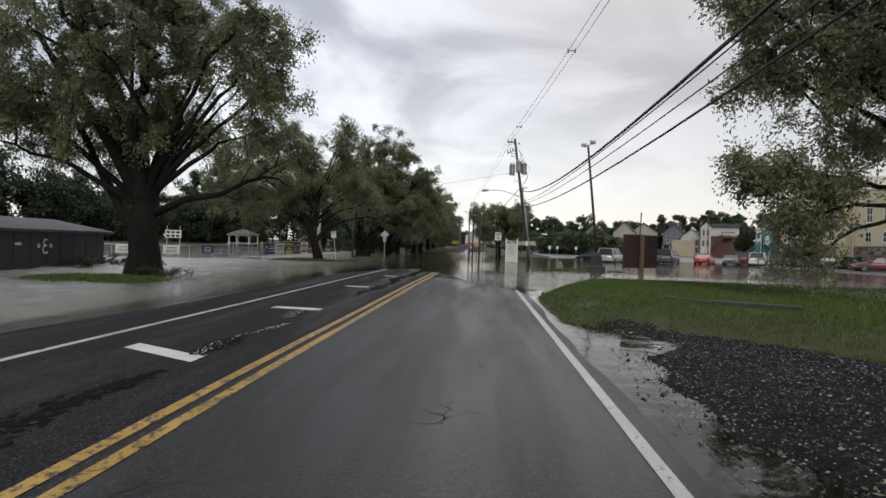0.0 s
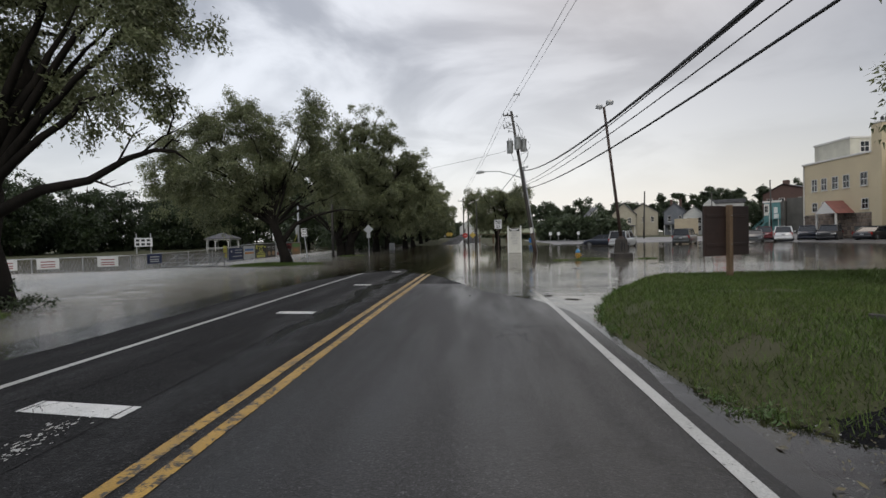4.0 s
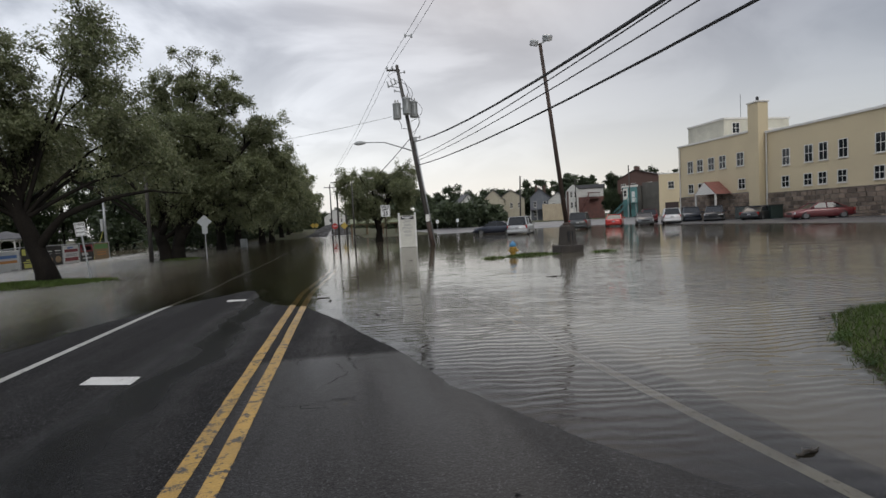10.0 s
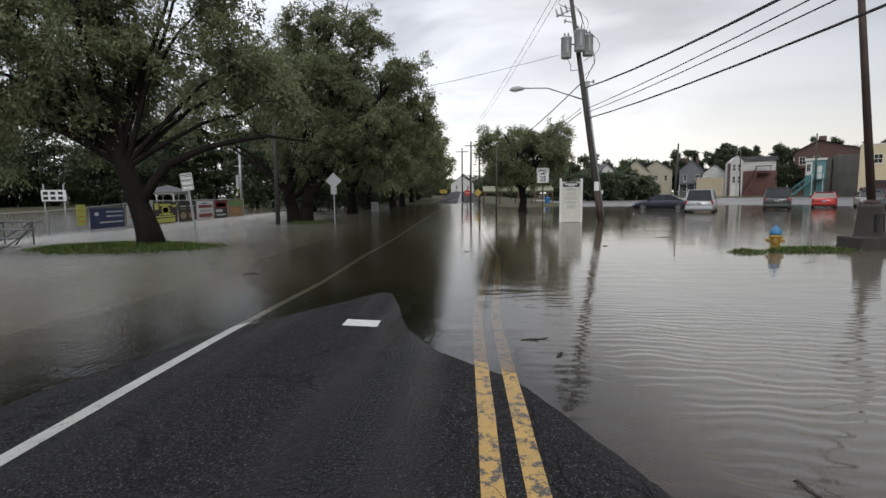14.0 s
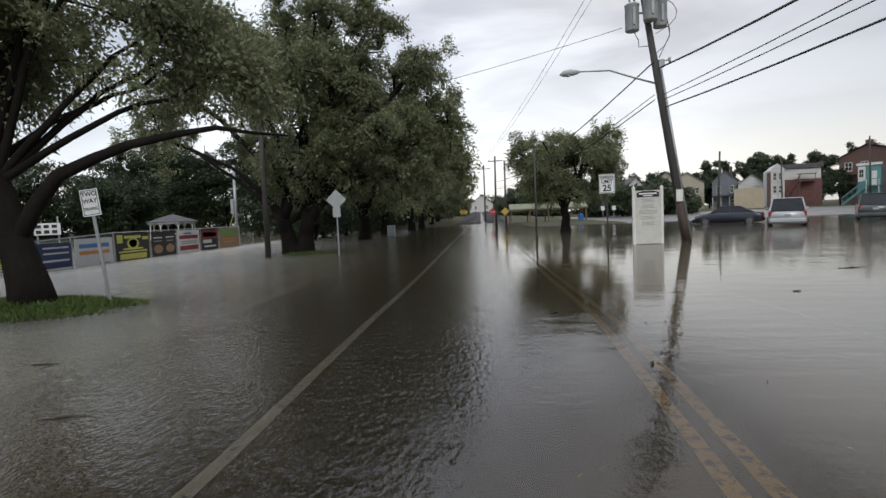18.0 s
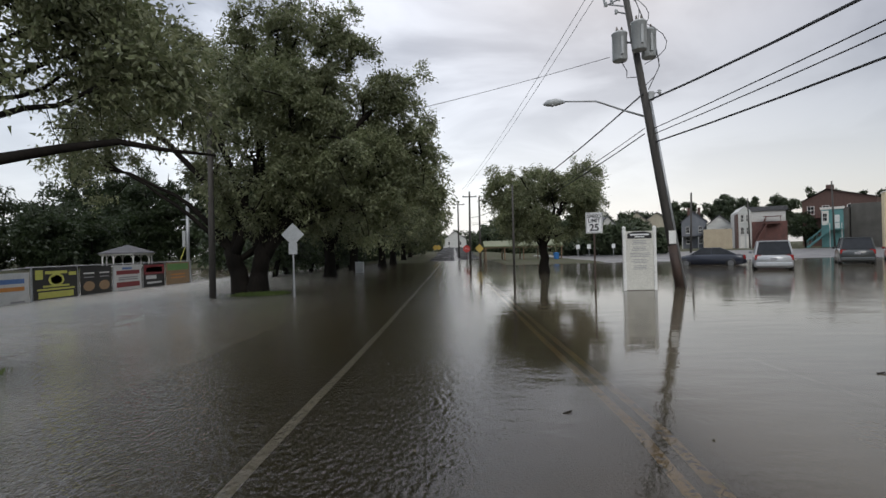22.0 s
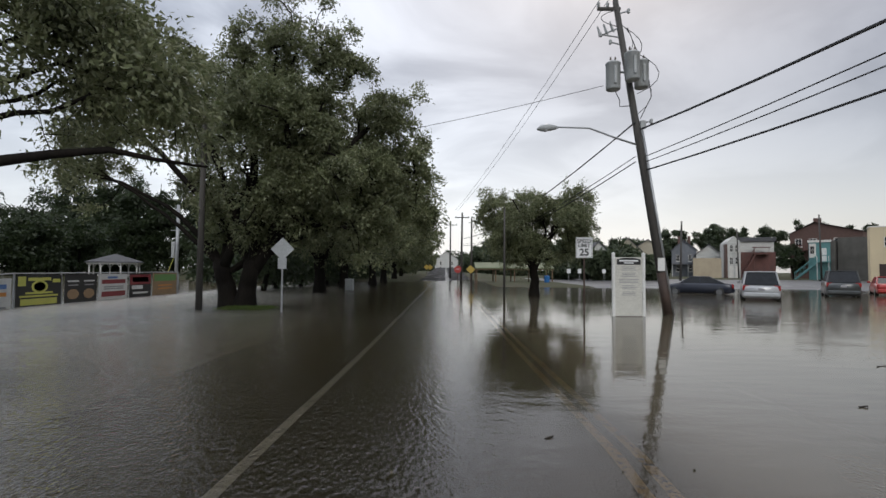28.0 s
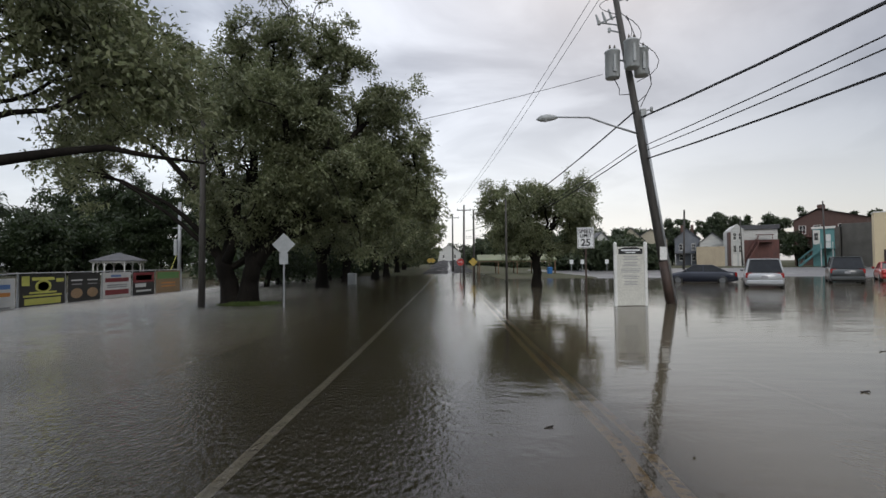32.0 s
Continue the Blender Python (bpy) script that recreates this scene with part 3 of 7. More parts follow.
def road_height(x, y):
    """Crowned road that dips under the flood; height over the water."""
    left, right = along(WET_LEFT, y), along(WET_RIGHT, y)
    if y < 34:
        inside = min((x - left) * 0.030, (right - x) * 0.030) - 0.025 * smooth01((y - 32.3) / 1.7)
        rise = 0.075 if y < 20 else 0.075 - 0.045 * smooth01((y - 20) / 10)
        edge = 0.004 * noise.noise(Vector((x * 0.9, y * 0.5, 3)))
        if inside > 0:
            return rise * (1 - math.exp(-inside / rise)) + edge * 0.6
        return max(inside * 1.2, -0.30) + edge
    crown = -0.03 - 0.09 * smooth01((y - 34) / 12)
    far_on = smooth01((y - 34) / 5)
    side = (x - 1.2) * (0.036 + 0.008 * far_on) if x > 1.2 else (1.2 - x) * (0.036 - 0.026 * far_on)
    deep = max(crown - side, -0.34)
    return deep if y < 96 else max(deep, deep + (y - 96) * 0.014)


def bump_at(x, y, cx, cy, rx, ry, h, turn=0.0):
    c, s = math.cos(turn), math.sin(turn)
    u, v = ((x - cx) * c + (y - cy) * s) / rx, (-(x - cx) * s + (y - cy) * c) / ry
    return h * math.exp(-(u * u + v * v))


def in_road(x):
    return -3.0 < x < 6.6


def ground_height(x, y):
    n1 = noise.noise(Vector((x * 0.25, y * 0.25, 0))) * 0.05 + noise.noise(Vector((x * 1.3, y * 1.3, 5))) * 0.02
    z = -0.24 + n1
    # grassy mound on the verge and the gravel apron before it
    if x > 6.2:
        z = max(z, -0.24 + 0.58 * smooth01((x - along(SHORE, y) + 0.85) / 2.0) * smooth01((26.2 - y) / 4.5) * smooth01((y - 10.5 + 0.8 * max(0.0, x - 8)) / 3.2) + n1 * 0.8)
    if x > 6.2:
        apron = -0.035 + 0.085 * smooth01((x - 6.5) / 2.2) + 0.035 * noise.noise(Vector((x * 0.9, y * 0.8, 4))) + n1 * 0.5 - bump_at(x, y, 7.6, 10.2, 1.4, 1.6, 0.04)
        z = max(z, -0.24 + (apron + 0.24) * smooth01((14.2 - y) / 1.6))
        z = max(z, -0.24 + 0.62 * smooth01((26 - y) / 8) * smooth01((x - 13) / 5) * smooth01((x + y - 22) / 6))
        # the car park rises out of the water towards the buildings
        z = max(z, -0.30 + 0.42 * smooth01((x - 33) / 9) + n1 * 0.3)
        z = max(z, -0.24 + 0.34 * smooth01((y - 76) / 9) + n1 * 0.3)
    # islets round the trees and the lamp on the flooded green
    for cx, cy, rx, ry, h in ((-8.0, 18.2, 3.6, 2.0, 0.33), (-8.0, 39.9, 4.4, 2.5, 0.34), (-6.6, 53.6, 2.4, 2.2, 0.30),
                              (11.2, 37.9, 2.4, 0.9, 0.275), (14.2, 37.4, 1.8, 0.8, 0.285), (9.4, 37.6, 1.0, 0.7, 0.255)):
        z = max(z, -0.24 + bump_at(x, y, cx, cy, rx, ry, h) + n1 * 1.3)
    # dry banks far off
    if x < -3:
        z = max(z, -0.24 + 0.5 * smooth01((y - 92) / 14) + n1, -0.24 + 0.6 * smooth01((-x - 42) / 10) + n1)
    z = max(z, -0.24 + (0.9 if x < 12 else 0.42) * smooth01((y - 100) / 30))
    if in_road(x):
        z = min(z, road_height(x, y) - 0.05)
    elif x <= -3.0:
        z = min(z, road_height(-3.0, y) - 0.03) if x > -3.6 and y < 30 else z
    return z


def sheet(name, xs, ys, height, mat):
    xs, ys = list(xs), list(ys)
    vs = [(x, y, height(x, y)) for y in ys for x in xs]
    w = len(xs)
    fs = [(j * w + i, j * w + i + 1, (j + 1) * w + i + 1, (j + 1) * w + i) for j in range(len(ys) - 1) for i in range(w - 1)]
    me = bpy.data.meshes.new(name)
    me.from_pydata(vs, [], fs)
    me.polygons.foreach_set("use_smooth", [True] * len(fs))
    me.materials.append(mat)
    return me


def spaced(*stops):
    out = []
    for a, b, step in stops:
        k = max(1, round((b - a) / step))
        out += [a + (b - a) * i / k for i in range(k)]
    return out + [stops[-1][1]]


GX = spaced((-900, -120, 60), (-120, -40, 6), (-40, -14, 1.2), (-14, -3.02, 0.4), (-3.02, 6.62, 0.8), (6.62, 18, 0.3), (18, 60, 1.2), (60, 120, 6), (120, 900, 60))
GY = spaced((-300, -20, 30), (-20, 4, 1.2), (4, 27, 0.35), (27, 60, 0.6), (60, 120, 1.5), (120, 260, 8), (260, 1500, 80))
ground = tagged(new("ground", sheet("ground", GX, GY, ground_height, EARTH)), "muddy green ground, mostly under flood water", "ground", kind="structure")


def gravel_edge(x, y):
    """How far inside the gravel apron a place is, in metres."""
    limit = 12.5 - 1.0 * max(0.0, x - 7.9) + 0.35 * noise.noise(Vector((x * 0.8, y * 0.8, 2)))
    return min(limit - y, x - 6.5)


def gravel_height(x, y):
    return ground_height(x, y) + 0.012 - 0.06 * smooth01(0.5 - gravel_edge(x, y) * 2)


def lot_height(x, y):
    inside = min(x - 15.5, y - 28 + 0.3 * (x - 16), 92 - x, 128 - y)
    return ground_height(x, y) + 0.03 - 0.10 * smooth01(0.5 - inside)


gravel = tagged(new("gravel_apron", sheet("gravel_apron", spaced((6.5, 16, 0.25), (16, 40, 1.5)), spaced((-20, 2, 1.0), (2, 13.6, 0.25)), gravel_height, GRAVEL)), "dark wet gravel apron beside the road", "gravel", kind="structure")
car_park = tagged(new("car_park", sheet("car_park", spaced((15, 63, 1.0), (63, 93, 3)), spaced((27, 95, 1.0), (95, 129, 3)), lot_height, LOT)), "flooded asphalt car park", "car park", kind="structure")
RX = spaced((-3.0, 6.6, 0.2))
RY = spaced((-40, 4, 1.0), (4, 36, 0.2), (36, 100, 1.0), (100, 420, 8))
road = tagged(new("road", sheet("road", RX, RY, road_height, ASPHALT)), "wet dark asphalt road dipping under flood water", "road", kind="structure")


def wave(x, y):
    """Short wind waves on the open water, dying out over the road."""
    u = x + 0.08 * (y - 12)
    amp = 0.055 * smooth01((-3.0 - u) / 4.0) * smooth01((x + 60) / 6) * (1 - 0.85 * smooth01((-14.2 - x) / 2) * smooth01((y - 0.15 * x - 38) / 3)) + 0.005 * smooth01((x - 7.5) / 4) * smooth01((60 - x) / 6)
    amp *= smooth01((70 - y) / 8) * smooth01((y - 2) / 2)
    if amp <= 0:
        return 0.0
    gust = 0.45 + 0.9 * smooth01(0.5 + 1.4 * noise.noise(Vector((x * 0.14, y * 0.10, 9))))
    return amp * gust * (noise.noise(Vector((x * 0.75 + 0.3 * y, y * 1.5, 2))) + 0.5 * noise.noise(Vector((x * 1.7, y * 2.4 - 0.4 * x, 6))))


def water_sheet():
    xs = spaced((-400, -60, 20), (-60, -34, 0.8), (-34, -14, 0.4), (-14, -3.4, 0.25), (-3.4, 7.4, 0.2), (7.4, 24, 0.4), (24, 60, 0.9), (60, 400, 20))
    ys = spaced((-60, 2, 4), (2, 36, 0.2), (36, 70, 0.4), (70, 200, 5))
    me = sheet("flood_water", xs, ys, wave, WATER)
    deep = me.attributes.new("depth", "FLOAT", "POINT")
    vals = []
    for y in ys:
        for x in xs:
            z = road_height(x, y) if in_road(x) else ground_height(x, y)
            vals.append(max(0.0, -z))
    deep.data.foreach_set("value", vals)
    return me


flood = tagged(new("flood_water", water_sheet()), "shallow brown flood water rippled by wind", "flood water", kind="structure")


def stripe(name, x0, x1, y0, y1, mat, label, parent, slant=0.0, wear=0.0, drift=0.0, sweep=0.0):
    """Paint laid on the road's surface."""
    k = max(1, round((y1 - y0) / 0.25))
    g = Geo()
    vs, fs = [], []
    for i in range(k + 1):
        y = y0 + (y1 - y0) * i / k
        bend = drift * (min(max(y, 8.0), 40.0) - 8.0) + sweep * (min(max(y, 31.0), 38.0) - 31.0)
        a = x0 + bend + wear * noise.noise(Vector((1.7, y * 1.3, 0)))
        b = x1 + bend + wear * noise.noise(Vector((9.7, y * 1.3, 0)))
        vs += [(a, y, road_height(a, y) + 0.005), (b, y + slant, road_height(b, y + slant) + 0.005)]
    fs = [(2 * i, 2 * i + 1, 2 * i + 3, 2 * i + 2) for i in range(k)]
    return part(name, g.add(vs, fs), mat, parent, label)


markings = thing("road_markings", pose(0, 0, 0), "worn white and yellow painted lines on wet asphalt", "road marking", kind="structure")
stripe("yellow_line", YELLOW_X - 0.17, YELLOW_X - 0.05, -40, 100, YELLOW_PAINT, "worn yellow line", markings, wear=0.008, drift=0.0066, sweep=0.068)
stripe("yellow_line", YELLOW_X + 0.06, YELLOW_X + 0.18, -40, 100, YELLOW_PAINT, "worn yellow line", markings, wear=0.008, drift=0.0066, sweep=0.068)
stripe("left_edge_line", LEFT_X - 0.06, LEFT_X + 0.06, -40, 100, DULL_PAINT, "white edge line", markings, wear=0.006, drift=0.0075)
stripe("right_edge_line", RIGHT_X - 0.06, RIGHT_X + 0.06, -40, 100, DULL_PAINT, "white edge line", markings, wear=0.006)
for y, x0, x1, slant in ((-4.1, 0.06, 1.3, -0.2), (1.9, 0.06, 1.3, -0.2), (8.49, 0.30, 1.56, -0.62), (12.78, 0.44, 1.56, -0.22), (18.52, 0.51, 1.33, -0.20), (24.40, 0.67, 1.25, -0.22), (30.58, 0.88, 1.30, -0.05)):
    stripe("stall_mark", x0, x1, y - 0.15, y + 0.15, WHITE_PAINT, "short white stall mark", markings, slant)


def scatter(name, count, seed, area, allow):
    """Random places inside an area of the plan that pass a test."""
    rng = random.Random(seed)
    out = []
    tries = 0
    while len(out) < count and tries < count * 6:
        tries += 1
        x, y = rng.uniform(area[0], area[1]), rng.uniform(area[2], area[3])
        z = allow(x, y, rng)
        if z is not None:
            out.append((x, y, z))
    return np.array(out)


def grass_mesh(name, p, height, width, seed):
    """Bent blades, three corners each."""
    rng = np.random.default_rng(seed)
    k = len(p)
    a = rng.random(k) * 2 * np.pi
    h = height * rng.uniform(0.5, 1.4, k)
    lean = rng.normal(size=(k, 2)) * (h * 0.55)[:, None]
    side = np.stack([np.cos(a), np.sin(a)], 1) * (width * rng.uniform(0.6, 1.4, k))[:, None]
    v = np.empty((k, 3, 3), np.float32)
    v[:, 0, :2], v[:, 1, :2], v[:, 2, :2] = p[:, :2] - side, p[:, :2] + side, p[:, :2] + lean
    v[:, 0, 2] = v[:, 1, 2] = p[:, 2] - 0.01
    v[:, 2, 2] = p[:, 2] + h
    me = bpy.data.meshes.new(name)
    me.vertices.add(3 * k)
    me.vertices.foreach_set("co", v.ravel())
    me.loops.add(3 * k)
    me.loops.foreach_set("vertex_index", np.arange(3 * k, dtype=np.int32))
    me.polygons.add(k)
    me.polygons.foreach_set("loop_start", np.arange(0, 3 * k, 3, dtype=np.int32))
    me.update()
    me.materials.append(GRASS)
    return me


def on_mound(x, y, rng):
    z = ground_height(x, y)
    if gravel_edge(x, y) > rng.uniform(0.0, 0.7) or z < -0.015 or x < 6.4:
        return None
    if noise.noise(Vector((x * 0.9, y * 0.9, 8))) < -0.42 and rng.random() < 0.8:
        return None
    return z


def on_islet(x, y, rng):
    z = ground_height(x, y)
    return z if z > -0.035 + 0.03 * rng.random() else None


tagged(new("verge_grass", grass_mesh("verge_grass", scatter("g", 120000, 1, (6.4, 15.5, 8.5, 25), on_mound), 0.068, 0.0060, 1)), "short green grass and clover on the verge", "grass", kind="stuff")
tagged(new("far_verge_grass", grass_mesh("far_verge_grass", scatter("g", 16000, 2, (13, 30, 4, 27), on_mound), 0.11, 0.018, 2)), "long grass behind the verge", "grass", kind="stuff")
for k, (cx, cy, r, num) in enumerate(((-8.0, 18.2, 4.5, 6000), (-8.0, 39.9, 6.0, 11000), (-6.6, 53.6, 3.4, 3500), (12.2, 37.7, 4.6, 7000))):
    tagged(new("islet_grass", grass_mesh("islet_grass", scatter("g", num, 20 + k, (cx - r, cx + r, cy - r * 0.8, cy + r * 0.8), on_islet), 0.075, 0.016, 30 + k)), "wet grass poking out of the flood water", "grass", kind="stuff")


def on_shore(x, y, rng):
    z = ground_height(x, y)
    if not -0.045 < z < 0.03 or gravel_edge(x, y) > 0.3 or x < 6.45:
        return None
    return max(z, -0.03) if noise.noise(Vector((x * 2.2, y * 2.2, 3))) > 0.02 else None


fringe = scatter("w", 1500, 71, (6.45, 9.5, 11.5, 25.5), on_shore)
shore_weeds = thing("shore_weeds", pose(0, 0, 0), "ragged low weeds along the muddy shore of the verge", "weeds", kind="stuff")
part("blades", grass_mesh("blades", np.repeat(fringe, 4, 0) + np.random.default_rng(72).normal(size=(4 * len(fringe), 3)) * np.array([0.05, 0.05, 0.0]), 0.085, 0.007, 73), None, shore_weeds)


def gravel_stones(name, count, seed, low, high, mat):
    rng = np.random.default_rng(seed)
    p = scatter("s", count, seed + 1, (6.5, 13.5, 2.6, 12.6), lambda x, y, r: gravel_height(x, y) if gravel_edge(x, y) > r.uniform(-0.1, 0.25) and r.random() < 0.35 + 0.65 * smooth01((x - 6.6) / 1.4) else None)
    k = len(p)
    size = rng.uniform(low, high, k) * np.where(rng.random(k) < 0.05, 1.8, 1.0)
    base = np.array([(1, 0, 0), (0, 1, 0), (-1, 0, 0), (0, -1, 0), (0, 0, 1), (0, 0, -1)], float)
    v = np.repeat(base[None], k, 0) * rng.uniform(0.6, 1.3, (k, 6, 1)) * np.array([1.2, 1.0, 0.7])
    a = rng.random(k) * 6.28
    c, s = np.cos(a)[:, None], np.sin(a)[:, None]
    v = np.stack([v[..., 0] * c - v[..., 1] * s, v[..., 0] * s + v[..., 1] * c, v[..., 2]], -1) * size[:, None, None] + p[:, None]
    f = np.array([(0, 1, 4), (1, 2, 4), (2, 3, 4), (3, 0, 4), (1, 0, 5), (2, 1, 5), (3, 2, 5), (0, 3, 5)])
    faces = (f[None] + 6 * np.arange(k)[:, None, None]).reshape(-1, 3)
    me = bpy.data.meshes.new(name)
    me.from_pydata(v.reshape(-1, 3).tolist(), [], faces.tolist())
    me.materials.append(mat)
    return me


tagged(new("gravel_stones", gravel_stones("gravel_stones", 26000, 9, 0.007, 0.024, STONES)), "loose dark wet gravel stones", "gravel", kind="stuff")
tagged(new("pale_chips_and_glints", gravel_stones("pale_chips_and_glints", 8500, 19, 0.005, 0.014, SPECKS)), "small pale chips and painted wet glints among the dark gravel", "gravel", kind="stuff")

# ---- trees ----
def unit(a):
    return a / np.maximum(np.linalg.norm(a, axis=-1, keepdims=True), 1e-6)


def leaf_blades(name, p, d, size, mat, rng):
    """A mesh of separate pointed leaves that start at p and run along d."""
    k = len(p)
    s = rng.normal(size=(k, 3))
    s = unit(s - d * (s * d).sum(1, keepdims=True))
    ln = size * rng.uniform(0.6, 1.3, (k, 1))
    wd = ln * rng.uniform(0.18, 0.32, (k, 1))
    v = np.stack([p - s * wd, p + s * wd, p + d * ln], 1).astype(np.float32)
    me = bpy.data.meshes.new(name)
    me.vertices.add(3 * k)
    me.vertices.foreach_set("co", np.ascontiguousarray(v).ravel())
    me.loops.add(3 * k)
    me.loops.foreach_set("vertex_index", np.arange(3 * k, dtype=np.int32))
    me.polygons.add(k)
    me.polygons.foreach_set("loop_start", np.arange(0, 3 * k, 3, dtype=np.int32))
    me.update()
    me.materials.append(mat)
    return me


def leaves_mesh(name, centres, spread, per, size, mat, rng, droop=0.4):
    """Many small leaves about the clump centres."""
    c = np.repeat(np.asarray(centres, float), per, axis=0)
    sp = np.repeat(np.asarray(spread, float), per)[:, None]
    off = unit(rng.normal(size=c.shape)) * rng.random((len(c), 1)) ** 0.45
    d = rng.normal(size=c.shape) + off * 0.6
    d[:, 2] -= droop
    return leaf_blades(name, c + off * sp * np.array([1.0, 1.0, 0.72]), unit(d), size, mat, rng)


def sprays(centres, outward, spread, per, size, mat, rng, twigs=9, droop=0.35):
    """Arching twigs out of each clump's heart, set with leaves all along. Returns the leaves and the twigs."""
    k = len(centres) * twigs
    c, o, sp = (np.repeat(np.asarray(q, float), twigs, axis=0) for q in (centres, outward, spread))
    way = unit(unit(rng.normal(size=(k, 3))) + o * 0.55 + np.array([0, 0, 0.20]))
    ln = (sp * rng.uniform(0.50, 1.15, k))[:, None]
    start = c + rng.normal(size=(k, 3)) * sp[:, None] * 0.16
    fall = droop * rng.uniform(0.3, 1.6, (k, 1)) * ln * np.array([0, 0, -1.0])
    n = max(3, round(per / twigs))
    t = rng.uniform(0.12, 1.0, (k, n, 1))
    p = (start[:, None] + way[:, None] * ln[:, None] * t + fall[:, None] * t * t).reshape(-1, 3)
    run = (way[:, None] * ln[:, None] + 2 * fall[:, None] * t).reshape(-1, 3)
    d = unit(unit(run) * 0.75 + rng.normal(size=p.shape) * 0.55 + np.array([0, 0, -0.18]))
    loose = np.repeat(sp, n)[:, None] * 0.17
    leaves = leaf_blades("crown", p + rng.normal(size=p.shape) * loose, d, size, mat, rng)
    # every other twig's wood, three-sided
    line = np.stack([start, start + way * ln + fall], 1)[::2]
    ring = np.array([(1, 0, 0), (-0.5, 0.8, 0.3), (-0.5, -0.8, -0.3)])[None, None] * np.array([0.009, 0.003])[None, :, None, None]
    v = (line[:, :, None] + ring).reshape(-1, 3)
    f = np.array([(i, (i + 1) % 3, 3 + (i + 1) % 3, 3 + i) for i in range(3)])
    f = (f[None] + 6 * np.arange(len(line))[:, None, None]).reshape(-1, 4)
    me = bpy.data.meshes.new("brushwood")
    me.from_pydata(v.tolist(), [], f.tolist())
    me.materials.append(BARK)
    return leaves, me


def tree(name, at, height, crown, trunk_r, fork, limbs, clumps, per, leaf, seed, label, lean=(0, 0), mat=None, stems=1, gap=0.30,
         low=0.0, extra=(), group="", twigs=9, tuft=1.0, inner=0.35, droop=0.35, boughs=()):
    """A tapered trunk with limbs that part again and again on their way into an uneven crown. crown: (dx, dy, centre height, rx, ry, rz);
    extra: outlying lobes (x, y, z, radius, clumps); boughs: paths of heavy limbs, each a list of (x, y, z)."""
    rng = np.random.default_rng(seed)
    mat = mat or LEAF
    dx, dy, cz, rx, ry, rz = crown
    top = Vector((dx, dy, cz))
    # clump hearts, denser outside, with holes where the noise is low
    pts = []
    while len(pts) < clumps:
        q = rng.normal(size=3)
        q /= np.linalg.norm(q)
        q *= rng.uniform(inner, 1.0) ** 0.55
        lobe = 0.80 + 0.32 * noise.noise(Vector(q * 1.9) + Vector((seed * 1.7, 0, 0)))
        p = Vector((q[0] * rx * lobe, q[1] * ry * lobe, q[2] * rz * lobe)) + top
        if p.z < low or noise.noise(p * 0.42 + Vector((seed * 3.1, 7, 0))) < -gap:
            continue
        pts.append(p)
    for ex, ey, ez, er, ek in extra:
        for _ in range(ek):
            q = rng.normal(size=3) * 0.5
            pts.append(Vector((ex + q[0] * er, ey + q[1] * er, ez + q[2] * er)))
    pos, up, rad = [], [], []

    def grow(start, path, radii):
        """A chain of nodes on from node start; returns the last."""
        last = start
        for p, r in zip(path, radii):
            pos.append(Vector(p))
            up.append(last)
            rad.append(r)
            last = len(pos) - 1
        return last

    forks = []
    for s in range(stems):
        a = 2 * math.pi * s / max(stems, 1) + seed
        b0 = Vector((math.cos(a), math.sin(a), 0)) * (trunk_r * 0.7 if stems > 1 else 0)
        end = Vector((lean[0], lean[1], fork)) + b0 * (2.2 if stems > 1 else 0)
        path, radii = [], []
        for i in range(9):
            t = i / 8
            wob = Vector((noise.noise(Vector((t * 3, seed, s))), noise.noise(Vector((seed, t * 3, s))), 0)) * trunk_r * 0.6 * t
            path.append(b0.lerp(end, t) + wob + Vector((0, 0, -0.35 if i == 0 else 0)))
            radii.append(trunk_r * (0.75 if stems > 1 else 1.0) * (1.0 + 0.5 * math.exp(-t * 7)) * (1 - 0.18 * t))
        forks.append((grow(-1, path, radii), radii[-1]))
    goals = []
    for i in range(limbs):
        a = 2 * math.pi * (i + 0.35 * rng.random()) / limbs
        el = rng.uniform(-0.35, 0.85)
        goals.append(([top + Vector((math.cos(a) * rx * 0.66, math.sin(a) * ry * 0.66, el * rz * 0.8))], 0.60, 0.12 if el > 0 else 0.06, 1.0))
    goals += [([Vector((ex, ey, ez))], 0.30, 0.06, 0.3) for ex, ey, ez, er, ek in extra]
    goals += [([Vector(p) for p in b], 0.62, 0.03, 0.25) for b in boughs]
    for i, (way, share, arch, wander) in enumerate(goals):
        f, fr = forks[i % len(forks)]
        for _ in range(int(rng.integers(0, 3))):
            f = up[f]
        if len(way) > 1:
            f = min(range(9 * stems), key=lambda q: (pos[q] + Vector((0, 0, 0.75)) - way[0]).length)
        stops = [pos[f]] + way
        path, radii, steps = [], [], max(2, round(10 / len(way)))
        for j in range(len(way)):
            for k in range(1, steps + 1):
                t = k / steps
                u = (j + t) / len(way)
                p = stops[j].lerp(stops[j + 1], t)
                p.z += math.sin(t * math.pi) * arch * (stops[j + 1] - stops[j]).length
                p += Vector((noise.noise(Vector((u * 5, i, seed))), noise.noise(Vector((i, u * 5, seed))), noise.noise(Vector((i, seed, u * 5))))) * wander * u
                path.append(p)
                radii.append(max(0.02, fr * share * (1 - u) ** 1.1 + 0.02))
        grow(f, path, radii)
    # every clump joins the nearest wood, the inner ones first
    heart = pos[forks[0][0]]
    pts.sort(key=lambda p: (p - heart).length)
    cloud = np.empty((len(pos) + 12 * len(pts), 3))
    cloud[:len(pos)] = [tuple(p) for p in pos]
    first = 9 * stems - 2
    tips = []
